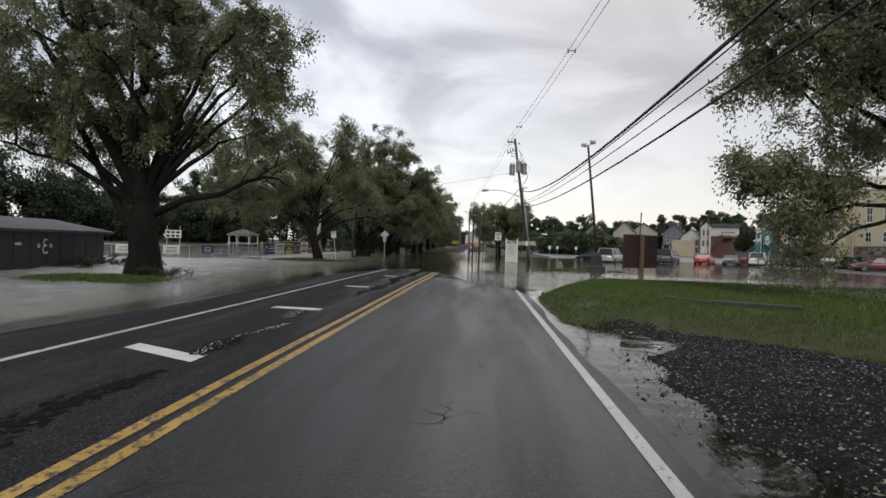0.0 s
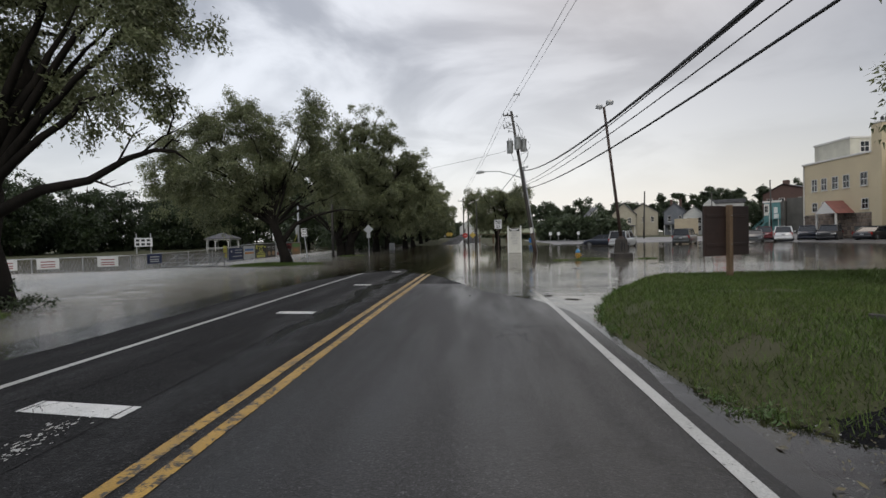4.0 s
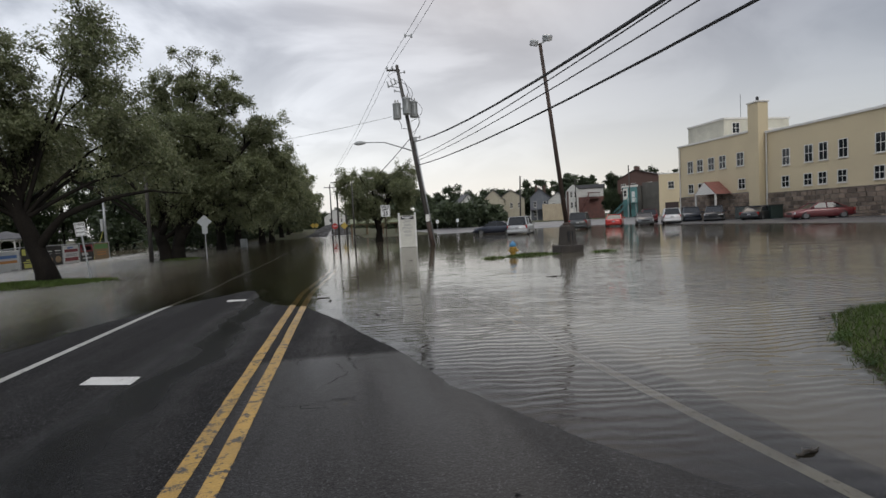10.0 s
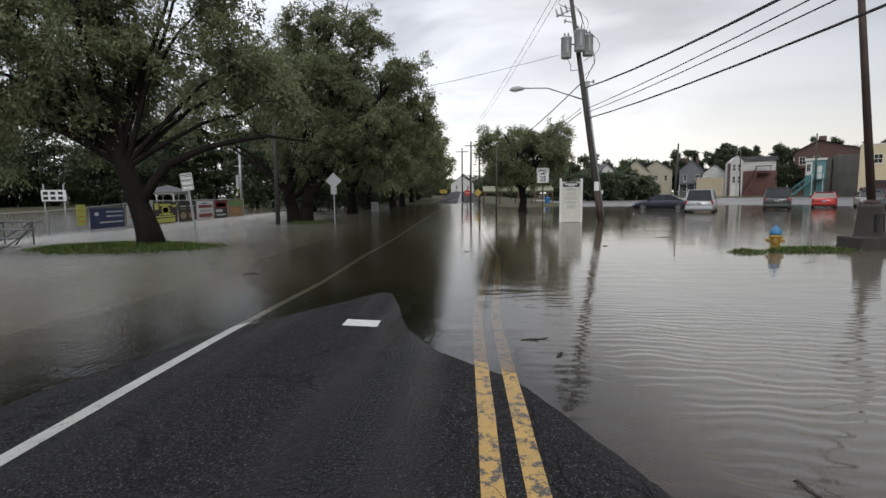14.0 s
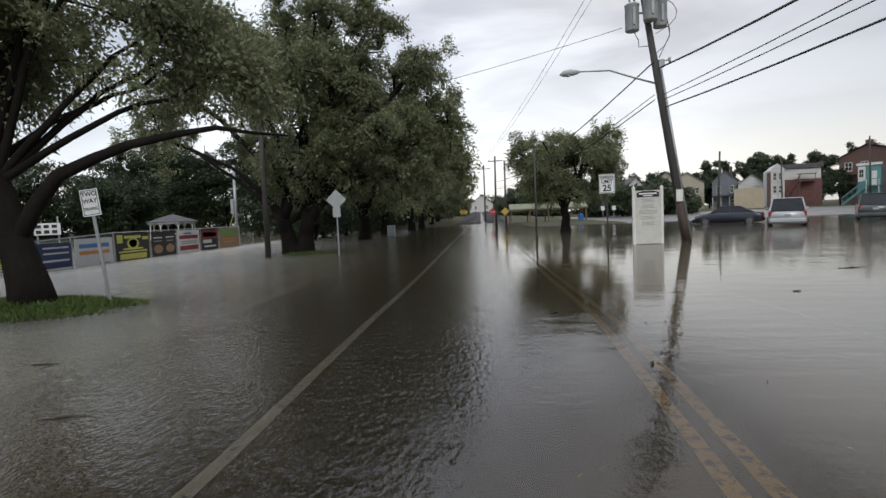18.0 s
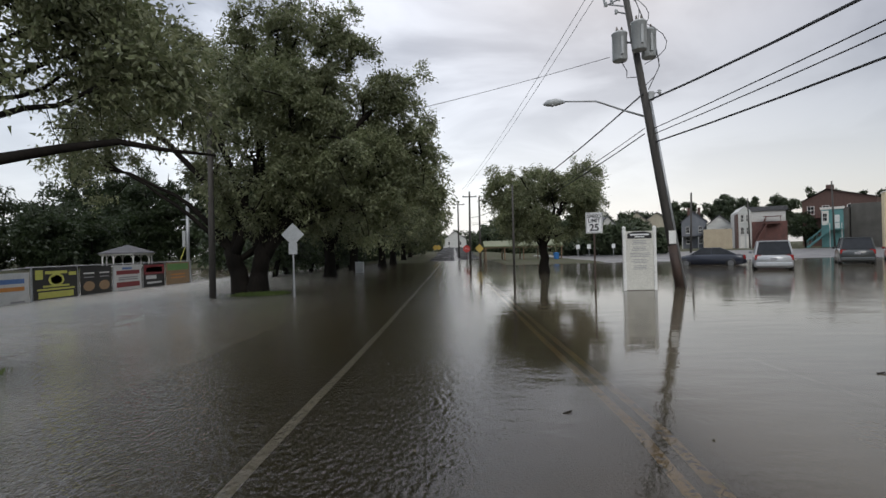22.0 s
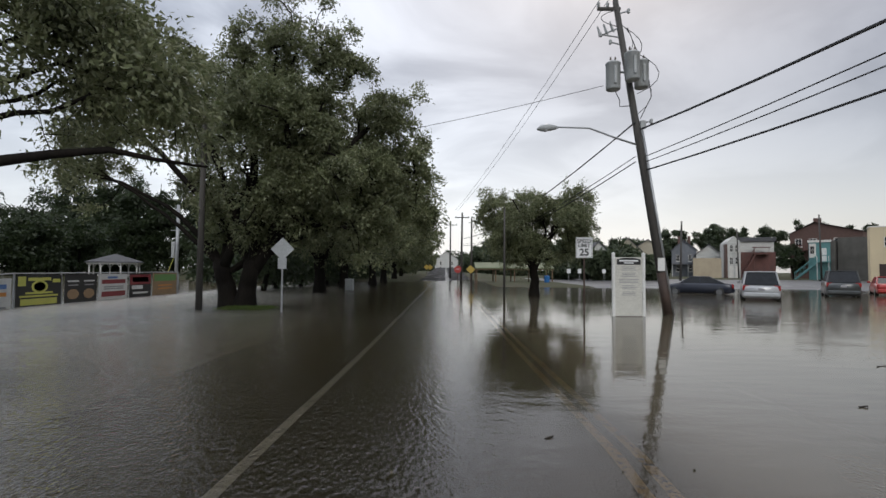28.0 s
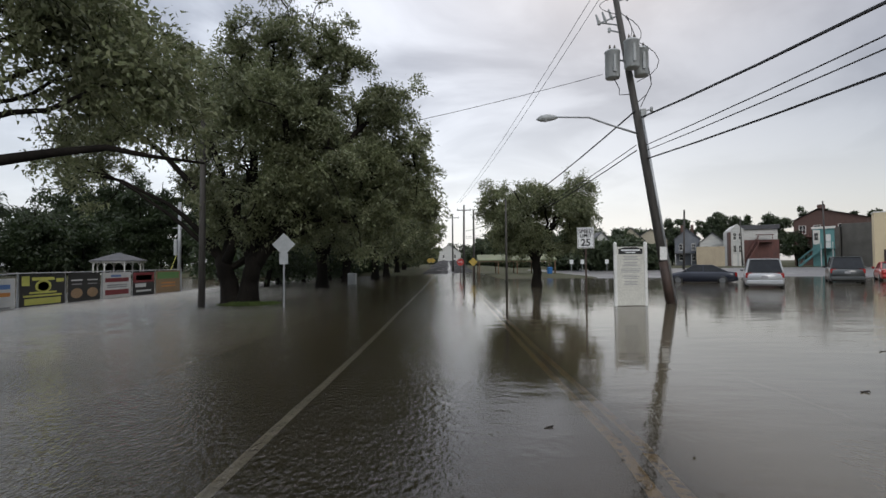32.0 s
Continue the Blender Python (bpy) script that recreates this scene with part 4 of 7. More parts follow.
    for p in pts:
        m = len(pos)
        gapto = np.linalg.norm(cloud[first:m] - np.array(tuple(p)), axis=1)
        inward = np.linalg.norm(cloud[first:m] - np.array(tuple(heart)), axis=1) - (p - heart).length
        j = first + int((gapto + 0.8 * np.maximum(inward, 0) + rng.random(m - first) * 0.25).argmin())
        ln = (p - pos[j]).length
        k = min(12, max(1, round(ln / 0.45)))
        side = Vector(rng.normal(size=3)) * 0.10 * ln
        way = [pos[j].lerp(p, i / k) + (side + Vector((0, 0, 0.10 * ln))) * math.sin(math.pi * i / k) for i in range(1, k + 1)]
        tips.append(grow(j, way, [0.0] * k))
        cloud[m:m + k] = [tuple(q) for q in way]
    load = [0.0] * len(pos)
    for i in tips:
        load[i] += 1.0
    for i in range(len(pos) - 1, 0, -1):
        if up[i] >= 0:
            load[up[i]] += load[i]
    full = max(load)
    for i in range(len(pos)):
        rad[i] = max(rad[i], 0.010, 0.8 * trunk_r * (load[i] / full) ** 0.55 if i >= first else 0)
    g = Geo()
    heirs = [[] for _ in pos]
    for i, u in enumerate(up):
        if u >= 0:
            heirs[u].append(i)
    begin = [(-1, i) for i, u in enumerate(up) if u < 0]
    while begin:
        src, i = begin.pop()
        path, radii = ([pos[src]], [min(rad[src], rad[i] * 1.15)]) if src >= 0 else ([], [])
        while True:
            path.append(pos[i])
            radii.append(rad[i])
            if not heirs[i]:
                break
            on = max(heirs[i], key=lambda h: rad[h])
            begin += [(i, h) for h in heirs[i] if h != on]
            i = on
        if len(path) > 1:
            g.tube(path, radii, 12 if radii[0] > 0.2 else 7 if radii[0] > 0.07 else 4, cap=radii[0] > 0.2)
    root = thing(name, pose(*at), label, "tree", group)
    part("trunk", g, BARK, root, smooth=True)
    spread = [rng.uniform(0.55, 1.0) * (0.5 + 0.06 * max(rx, rz)) * tuft for _ in pts]
    outward = [tuple((p - top).normalized()) for p in pts]
    leaves, wood = sprays([tuple(p) for p in pts], outward, spread, per, leaf, mat, rng, twigs, droop)
    part("crown", leaves, None, root)
    part("brushwood", wood, None, root)
    return root


# the great willows along the road's left side
willow_a = tree("willow_tree", (-7.7, 20.3, 0.0), 14, (-2.0, 0.4, 8.6, 5.4, 5.4, 5.3), 0.52, 3.3, 7, 440, 380, 0.118, 11,
     "huge spreading willow with dark trunk on a grass islet", extra=((-4.6, -2.0, 4.8, 1.5, 18), (-6.0, 0.0, 6.5, 1.6, 20), (3.2, 0.6, 7.2, 1.1, 16), (3.6, -0.4, 9.4, 1.1, 16), (2.0, 0.6, 5.2, 0.9, 9), (4.6, 0.0, 8.6, 1.0, 16), (4.6, -0.3, 6.7, 0.9, 14), (4.2, 0.0, 5.5, 0.7, 8)), low=3.6, gap=0.11,
     boughs=(((-0.9, 0, 2.4), (-2.3, 0.2, 4.4), (-3.6, 0.3, 6.8)), ((0.5, 0, 4.2), (1.5, 0.2, 5.6), (2.6, 0.2, 7.4)), ((-0.3, 0, 4.4), (-0.9, 0.4, 6.6), (-1.0, 0.4, 9.4))))
limb = Geo().tube([(0.3, 0, 2.3), (1.6, 0, 2.9), (2.9, 0, 3.1), (3.9, 0, 3.6), (4.6, 0, 3.78), (5.1, 0, 3.72), (5.5, 0, 3.42)], [0.16, 0.13, 0.10, 0.075, 0.055, 0.035, 0.010], 8)
limb_rng = random.Random(3)
for path in (((4.3, 0, 3.74), (4.7, 0.1, 4.1), (5.1, 0.1, 4.25), (5.95, 0.15, 4.75)), ((4.8, 0, 3.8), (5.1, -0.1, 4.0), (5.3, -0.1, 3.9)), ((3.6, 0, 3.45), (4.0, 0.1, 4.2), (4.3, 0.2, 4.4)), ((4.9, 0.05, 4.15), (5.1, 0, 4.6), (5.0, 0, 4.9)), ((3.0, 0, 3.1), (3.6, -0.2, 2.9), (4.2, -0.3, 3.0))):
    limb.tube(path, [0.030, 0.020, 0.012, 0.004][:len(path)], 5)
    for k in range(7):
        p, q = Vector(path[k % (len(path) - 1)]), Vector(path[k % (len(path) - 1) + 1])
        o = p.lerp(q, limb_rng.random())
        d = Vector((limb_rng.uniform(-0.2, 0.6), limb_rng.uniform(-0.3, 0.3), limb_rng.uniform(-0.2, 0.6))) * 0.6
        limb.tube([o, o + d * 0.55 + Vector((0, 0, 0.03)), o + d], [0.010, 0.006, 0.002], 4, cap=False)
part("bare_limb", limb, BARK, willow_a, "bare dead limb", smooth=True)
tree("willow_tree", (-7.4, 40.2, 0.05), 11, (-3.4, 0.6, 6.2, 4.1, 4.0, 2.9), 0.31, 3.2, 6, 240, 255, 0.125, 23,
     "leaning willow with rounded crown on a grass islet", lean=(-1.2, 0.4), low=2.7, gap=0.22, tuft=1.18,
     extra=((-7.9, 0.4, 6.7, 1.3, 24), (-7.3, 0.4, 7.8, 1.0, 14), (-5.2, 0.5, 9.1, 1.0, 16), (-2.9, 0.6, 9.7, 1.0, 16), (1.5, 1.1, 9.9, 0.7, 12), (-5.4, 0.5, 8.2, 1.4, 28), (-3.1, 0.6, 8.8, 1.4, 30), (-1.3, 0.5, 8.2, 1.2, 24), (1.4, 1.1, 9.1, 0.9, 20), (1.5, 1.1, 7.6, 1.1, 24), (-6.5, 0.2, 4.9, 1.6, 26),
            (-3.8, -1.2, 4.2, 1.3, 18), (-0.2, 0.8, 6.0, 1.6, 28), (2.3, 1.4, 5.8, 1.1, 24), (2.6, 2.2, 5.6, 1.0, 20), (1.4, 3.2, 5.2, 1.1, 18), (3.6, 1.6, 4.6, 0.8, 14), (-1.8, 0.5, 4.2, 1.2, 18), (-5.2, 0.3, 4.0, 1.3, 18), (-8.2, 0.3, 5.2, 1.0, 12)),
     boughs=(((0.5, 0.2, 2.5), (1.9, 0.5, 3.05), (3.4, 1.0, 3.4), (4.6, 1.8, 3.3)), ((-1.8, 0.4, 4.2), (-3.4, 0.5, 5.4), (-6.2, 0.5, 6.4))))
tree("willow_tree", (-7.3, 54.8, 0.0), 14, (1.6, 1.0, 6.2, 5.7, 5.0, 4.2), 0.52, 1.7, 6, 390, 280, 0.145, 37,
     "tall many-stemmed willow with a split trunk", stems=3, low=2.1, gap=0.15,
     extra=((2.2, 0, 10.9, 1.5, 36), (0.2, 0.3, 10.6, 1.3, 26), (4.0, 0, 10.5, 1.2, 24), (5.8, 0.5, 8.3, 1.4, 28), (6.9, 1.0, 6.0, 1.3, 24), (7.4, 1.5, 4.3, 0.9, 14), (-2.4, 0, 9.0, 1.6, 34),
            (-5.0, -0.5, 7.8, 1.4, 28), (-6.3, -1.0, 5.9, 1.2, 20), (1.2, -1.5, 8.2, 2.2, 44), (3.2, -1.0, 5.6, 2.2, 44), (5.2, 0.5, 4.2, 1.7, 34)),
     boughs=(((-1.2, 0, 2.3), (-3.0, -0.3, 4.2), (-6.0, -0.6, 5.4)), ((0.9, 0, 3.6), (1.4, 0, 7.4), (1.3, 0, 10.6)), ((1.2, 0, 2.6), (3.2, 0, 4.8), (4.8, 0, 6.2))))
for i, (x, y, h) in enumerate(((-6.9, 66.8, 11.2), (-7.4, 77.5, 12.0), (-6.2, 86.5, 12.6), (-6.2, 96.0, 12.8), (-6.0, 107.0, 12.2), (-6.2, 121.0, 10.4), (-7.5, 140.0, 8.0))):
    tree("willow_tree", (x, y, 0.0), h, (1.0, 0, h * 0.55, 6.8, 5.4, h * 0.46), 0.38, 2.2, 6, 220, 210 if i < 3 else 90, 0.17 if i < 3 else 0.30, 50 + i,
         "dark willow of the row beside the road", group="willows beside the road", low=1.3)
# by the gravel, reaching in over the verge
tree("roadside_tree", (19.0, 17.2, 0.3), 13, (-1.4, 0.2, 8.2, 6.0, 5.4, 5.0), 0.42, 3.2, 9, 540, 330, 0.12, 71,
     "leafy tree overhanging the grass verge", mat=LEAF, low=3.4, gap=0.20, extra=((-7.0, -0.4, 8.4, 1.1, 20), (-6.4, 0.2, 6.6, 0.9, 10), (-6.0, 0.4, 3.5, 0.9, 18), (-4.6, 0.2, 3.2, 0.9, 16), (-5.5, -0.2, 2.3, 0.6, 7), (-5.3, -0.3, 1.2, 0.4, 4)))
tree("small_willow_tree", (7.1, 66.0, 0.0), 7, (0.2, 0.3, 4.2, 4.2, 3.8, 2.6), 0.30, 1.8, 8, 310, 260, 0.14, 83,
     "small spreading willow standing in flood water", mat=LEAF, low=1.9, gap=0.24, extra=((-2.6, 0, 5.8, 1.0, 14), (2.6, 0, 6.2, 1.0, 16)), tuft=1.15)


def woods(name, spots, per, leaf, mat, seed, label):
    """A far stand of trees as one mass of foliage with its stems."""
    rng = np.random.default_rng(seed)
    pts, spread, g = [], [], Geo()
    for x, y, h, w in spots:
        g.tube([(x, y, -0.3), (x + rng.normal() * 0.3, y, h * 0.5), (x + rng.normal() * 0.5, y, h * 0.85)], [0.22, 0.16, 0.05], 6, cap=False)
        for _ in range(int(22 + w * 5)):
            q = rng.normal(size=3)
            q *= rng.uniform(0.4, 1.0) / np.linalg.norm(q)
            pts.append((x + q[0] * w, y + q[1] * w, max(0.5, h * 0.47 + q[2] * h * 0.48)))
            spread.append(rng.uniform(0.9, 1.8))
    root = thing(name, pose(0, 0, 0), label, "woods", kind="stuff")
    part("stems", g, BARK, root)
    part("foliage", leaves_mesh(name, pts, spread, per, leaf, mat, rng), None, root)
    return root


rng_w = np.random.default_rng(5)
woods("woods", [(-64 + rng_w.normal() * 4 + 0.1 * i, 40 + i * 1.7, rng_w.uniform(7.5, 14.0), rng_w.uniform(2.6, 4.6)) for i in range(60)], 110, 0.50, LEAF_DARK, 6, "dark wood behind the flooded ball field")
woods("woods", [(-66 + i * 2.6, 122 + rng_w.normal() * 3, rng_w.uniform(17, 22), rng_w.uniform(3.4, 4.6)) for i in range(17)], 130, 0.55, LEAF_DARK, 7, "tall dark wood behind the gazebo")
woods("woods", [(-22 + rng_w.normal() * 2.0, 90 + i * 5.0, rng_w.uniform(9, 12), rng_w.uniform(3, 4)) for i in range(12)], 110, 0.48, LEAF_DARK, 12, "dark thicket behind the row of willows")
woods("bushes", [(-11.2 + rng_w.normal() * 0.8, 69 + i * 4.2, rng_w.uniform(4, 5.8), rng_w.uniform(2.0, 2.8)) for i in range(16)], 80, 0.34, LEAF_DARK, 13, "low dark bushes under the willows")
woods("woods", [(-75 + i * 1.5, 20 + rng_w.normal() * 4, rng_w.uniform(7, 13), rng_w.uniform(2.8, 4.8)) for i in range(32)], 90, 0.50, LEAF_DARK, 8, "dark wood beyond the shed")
woods("far_trees", [(-14 + rng_w.normal() * 3, 150 + i * 9, rng_w.uniform(8, 11), 4) for i in range(8)] + [(16 + rng_w.normal() * 3, 165 + i * 9, rng_w.uniform(7, 10), 4) for i in range(8)]
      + [(0 + i * 5, 330 + rng_w.normal() * 8, rng_w.uniform(8, 14), 6) for i in range(-8, 9)], 80, 0.9, LEAF_HAZED, 9, "far trees beside the rising road")
woods("far_trees", [(19 + i * 6.4, 200 + rng_w.normal() * 6, rng_w.uniform(12, 16), rng_w.uniform(4.4, 6)) for i in range(9)]
      + [(21 + i * 3.0, 116 + rng_w.normal() * 2, rng_w.uniform(4.5, 6.0), rng_w.uniform(2.2, 3)) for i in range(5)]
      + [(112 + i * 8, 238 + rng_w.normal() * 6, rng_w.uniform(20, 25), 6) for i in range(8)]
      + [(85 + i * 7, 216 + rng_w.normal() * 4, rng_w.uniform(17, 20), 6) for i in range(5)], 120, 1.0, LEAF_HAZED, 10, "trees behind the houses")

# ---- poles, wires, signs ----
def lerp3(a, b, t):
    return Vector(a).lerp(Vector(b), t)


def sagging(a, b, sag, k=16):
    return [lerp3(a, b, i / k) - Vector((0, 0, 4 * sag * (i / k) * (1 - i / k))) for i in range(k + 1)]


def utility_pole():
    foot, top = Vector((9.68, 52.1, -0.4)), Vector((7.9, 52.6, 12.1))
    m = pose(*foot)
    root = thing("utility_pole", m, "leaning weathered timber utility pole with transformers and street lamp", "utility pole")
    up = top - foot
    on = lambda z: up * ((z - foot.z) / up.z)
    part("pole", Geo().tube([Vector((0, 0, 0)), up * 0.5, up], [0.165, 0.14, 0.105], 14), POLE_WOOD, root, smooth=True)
    part("wet_band", Geo().tube([on(-0.1), on(1.55)], [0.172, 0.162], 14), RUST, root, "dark wet stained foot of the pole", smooth=True)
    c = on(0.0) + Vector((0.17, -0.05, 0))
    part("conduit", Geo().tube([c, c + on(7.0) - on(0.0)], 0.055, 8), GALV, root, "grey cable conduit", smooth=True)
    s = on(1.85) + Vector((-0.02, -0.19, 0))
    part("notice", Geo().box((s.x - 0.13, s.y - 0.01, s.z - 0.24), (s.x + 0.13, s.y, s.z + 0.24)), WHITE, root, "white paper notice")
    # three transformer cans hung round the pole
    for dx, dy, z in ((-0.62, -0.12, 9.0), (0.02, -0.48, 9.25), (0.55, 0.05, 9.15)):
        p = on(z) + Vector((dx, dy, 0))
        can = part("transformer", Geo().lathe([(0.05, -0.52), (0.25, -0.52), (0.27, -0.48), (0.27, 0.44), (0.29, 0.46), (0.29, 0.50), (0.20, 0.57), (0.02, 0.60)], 18, p), GREY_CAN, root, "grey transformer can", True)
        for a in (-0.09, 0.09):
            part("bushing", Geo().lathe([(0.025, 0.52), (0.045, 0.58), (0.025, 0.62), (0.045, 0.66), (0.022, 0.76)], 8, p + Vector((a, 0, 0))), CONCRETE, can)
        part("cooling_rib", Geo().box((p.x - 0.05, p.y - 0.33, p.z - 0.35), (p.x + 0.05, p.y - 0.25, p.z + 0.3), c=0.01), GREY_CAN, can)
        part("bracket", Geo().tube([on(z + 0.2), p + Vector((0, 0, 0.2))], 0.035, 6), GALV, root)
    # cross arm and cut-outs at the top
    t0, t1 = on(11.75), on(11.0)
    part("cross_arm", Geo().box((-0.75, -0.05, -0.06), (0.15, 0.05, 0.06), Matrix.Translation(t0), 0.01), POLE_WOOD, root)
    part("cut_out_arm", Geo().tube([t1, t1 + Vector((-0.75, -0.1, -0.35))], 0.03, 6), GALV, root)
    for k in range(3):
        p = t1 + Vector((-0.30 - 0.24 * k, -0.06, -0.10 - 0.10 * k))
        part("fuse_cut_out", Geo().tube([p + Vector((-0.10, 0, 0.30)), p, p + Vector((0.06, 0, -0.10))], [0.035, 0.055, 0.03], 7), GREY_CAN, root, "grey fuse cut-out")
    for dx in (-0.7, -0.35):
        part("insulator", Geo().lathe([(0.03, 0), (0.07, 0.05), (0.035, 0.09), (0.07, 0.14), (0.03, 0.2)], 10, t0 + Vector((dx, 0, 0.06))), GREY_CAN, root, smooth=True)
    # looping leads
    for k, (a, b) in enumerate(((on(9.8) + Vector((0.6, 0, 0)), on(7.4) + Vector((0.2, 0, 0))), (on(9.7), on(11.0) + Vector((0.3, 0, 0))), (on(8.5) + Vector((-0.6, 0, 0)), on(7.9)))):
        mid = a.lerp(b, 0.5) + Vector((0.38 if k != 2 else -0.2, -0.1, -0.35))
        part("lead", Geo().tube([a, a.lerp(mid, 0.6) + Vector((0.08, 0, 0)), mid, mid.lerp(b, 0.5), b], 0.017, 5), CABLE, root)
    for k, (za, zb, dx, dy) in enumerate(((9.9, 8.3, 0.95, -0.2), (9.6, 7.6, 0.75, 0.1), (10.9, 9.6, 0.55, -0.1), (11.3, 9.9, 0.35, 0.1), (11.6, 11.0, -0.6, -0.1))):
        a, b = on(za) + Vector((0.1 * (1 if dx > 0 else -1), dy, 0)), on(zb) + Vector((0.15 * (1 if dx > 0 else -1), 0, 0))
        path = [a.lerp(b, t / 6) + Vector((dx * math.sin(math.pi * t / 6) ** 0.8, dy, 0)) for t in range(7)]
        part("lead", Geo().tube(path, 0.014, 5), CABLE, root)
    for z, dx in ((11.55, 0.4), (10.6, -0.85), (10.3, -0.5), (7.2, 0.55)):
        p = on(z)
        part("hardware_bracket", Geo().tube([p, p + Vector((dx, -0.08, 0.08))], 0.028, 6), GALV, root)
        part("insulator", Geo().lathe([(0.03, 0), (0.07, 0.05), (0.035, 0.09), (0.07, 0.14), (0.03, 0.2)], 10, p + Vector((dx, -0.08, -0.02))), GREY_CAN, root, smooth=True)
    # cable brackets
    part("cable_clamp", Geo().box((0.12, -0.12, -0.16), (0.34, 0.04, 0.16), Matrix.Translation(on(7.15)), 0.02), GREY_CAN, root)
    # lamp arm and head
    a, b = on(6.35), Vector((5.42, 52.0, 6.92)) - foot
    arm = [a, a + Vector((-0.9, 0.02, 0.30)), a.lerp(b, 0.6) + Vector((0, 0, 0.26)), b + Vector((0, 0, 0.02))]
    lamp = part("lamp_arm", Geo().tube(arm, [0.042, 0.038, 0.034, 0.03], 8), GALV, root, "grey steel lamp arm", True)
    head = Geo().tube([b + Vector((0.12, 0, 0)), b, b + Vector((-0.22, 0, 0.0)), b + Vector((-0.5, 0.01, -0.03)), b + Vector((-0.66, 0.01, -0.07))], [0.04, 0.09, 0.14, 0.125, 0.03], 12)
    part("lamp_head", head, GREY_CAN, lamp, "grey cobra-head lantern", True)
    part("lens", Geo().lathe([(0.11, 0.02), (0.10, -0.05), (0.03, -0.08)], 12, b + Vector((-0.34, 0.01, -0.08))), HEAD_LENS, lamp, "lamp lens")
    return root


utility_pole()


def wire(a, b, sag, r, label):
    return solo("overhead_wire", Geo().tube(sagging(a, b, sag), r, 5), CABLE, label, "wire", group="overhead wires")


for a, b, sag, r in (((8.72, 52.2, 6.95), (8.40, -6.0, 5.5), 1.5, 0.035), ((8.85, 52.2, 5.9), (9.10, -6.0, 5.68), 0.85, 0.016), ((8.87, 52.2, 5.7), (9.35, -6.0, 5.48), 0.85, 0.016), ((8.92, 52.2, 5.4), (9.9, -6.0, 5.78), 1.15, 0.028)):
    wire(a, b, sag, r, "black overhead cable sagging along the road")
for dx in (-0.70, -0.35):
    wire((7.95 + dx, 52.6, 12.05), (12.6 + dx, -6.0, 12.9), 0.6, 0.012, "thin bare overhead power wire")
    wire((7.95 + dx, 52.6, 12.05), (3.3 + dx, 98, 9.2), 0.5, 0.012, "thin bare overhead power wire")
for z0, z1, r in ((7.2, 5.6, 0.03), (5.9, 4.9, 0.016), (5.7, 4.7, 0.022)):
    wire((8.5, 52.2, z0), (3.7, 98, z1), 0.9, r, "black overhead cable sagging along the road")
wire((7.4, 52.5, 8.7), (-9.0, 58.0, 7.0), 0.25, 0.011, "thin service wire crossing over the road")


def spacer(at):
    g = Geo().box((-0.22, -0.03, -0.03), (0.22, 0.03, 0.03), c=0.01)
    for dx in (-0.18, 0.18):
        g.lathe([(0.02, -0.12), (0.06, -0.08), (0.03, -0.02), (0.06, 0.04), (0.02, 0.12)], 8, (dx, 0, 0))
    return solo("wire_spacer", g, GREY_CAN, "grey spacer clamped between two power wires", "wire spacer", m=pose(*at))


for q in (0.10, 0.40):
    p = sagging((7.42, 52.6, 12.05), (12.07, -6.0, 12.9), 0.6, 20)[round(q * 20)]
    spacer(p)


def plain_pole(at, h, lean, label, r=0.12, arm=0.0, name="wooden_pole"):
    root = thing(name, pose(*at), label, "utility pole")
    part("pole", Geo().tube([(0, 0, -0.3), (lean * 0.5, 0, h / 2), (lean, 0, h)], [r, r * 0.85, r * 0.7], 10), POLE_WOOD, root, smooth=True)
    if arm:
        part("cross_arm", Geo().box((lean - arm, -0.05, h - 0.7), (lean + arm, 0.05, h - 0.58), c=0.01), POLE_WOOD, root)
        for dx in (-0.9, 0.9):
            part("insulator", Geo().lathe([(0.03, 0), (0.06, 0.06), (0.03, 0.16)], 8, (lean + dx * arm, 0, h - 0.58)), GREY_CAN, root)
    return root


plain_pole((12.4, -6.0, 0.0), 13.0, -0.3, "tall timber utility pole holding up the power wires", 0.16)
plain_pole((9.1, -6.0, 0.0), 6.4, 0.0, "short timber pole holding up the cables", 0.14, 0.8)
plain_pole((-7.9, 52.4, 0.0), 7.4, 0.05, "slim timber pole standing at a grass islet", 0.13)
plain_pole((3.4, 98.0, 0.0), 8.9, 0.1, "far timber utility pole with cross arm", 0.15, 0.9)
plain_pole((4.6, 96.0, 0.0), 8.0, 0.0, "far timber pole beside the road", 0.14)
plain_pole((2.2, 118.0, 0.2), 9.5, 0.0, "far timber utility pole with cross arm", 0.15, 1.1)
plain_pole((4.75, 62.3, 0.0), 5.2, 0.0, "dark slim timber pole in the water", 0.07)
plain_pole((39.0, 115.0, 0.0), 9.7, 0.3, "timber pole before the houses", 0.19)
plain_pole((69.0, 151.0, 0.0), 11.6, -0.3, "timber pole beside the white building", 0.17)
plain_pole((72.6, 130.0, 0.0), 12.6, -0.3, "timber pole before the turquoise stairs", 0.17)


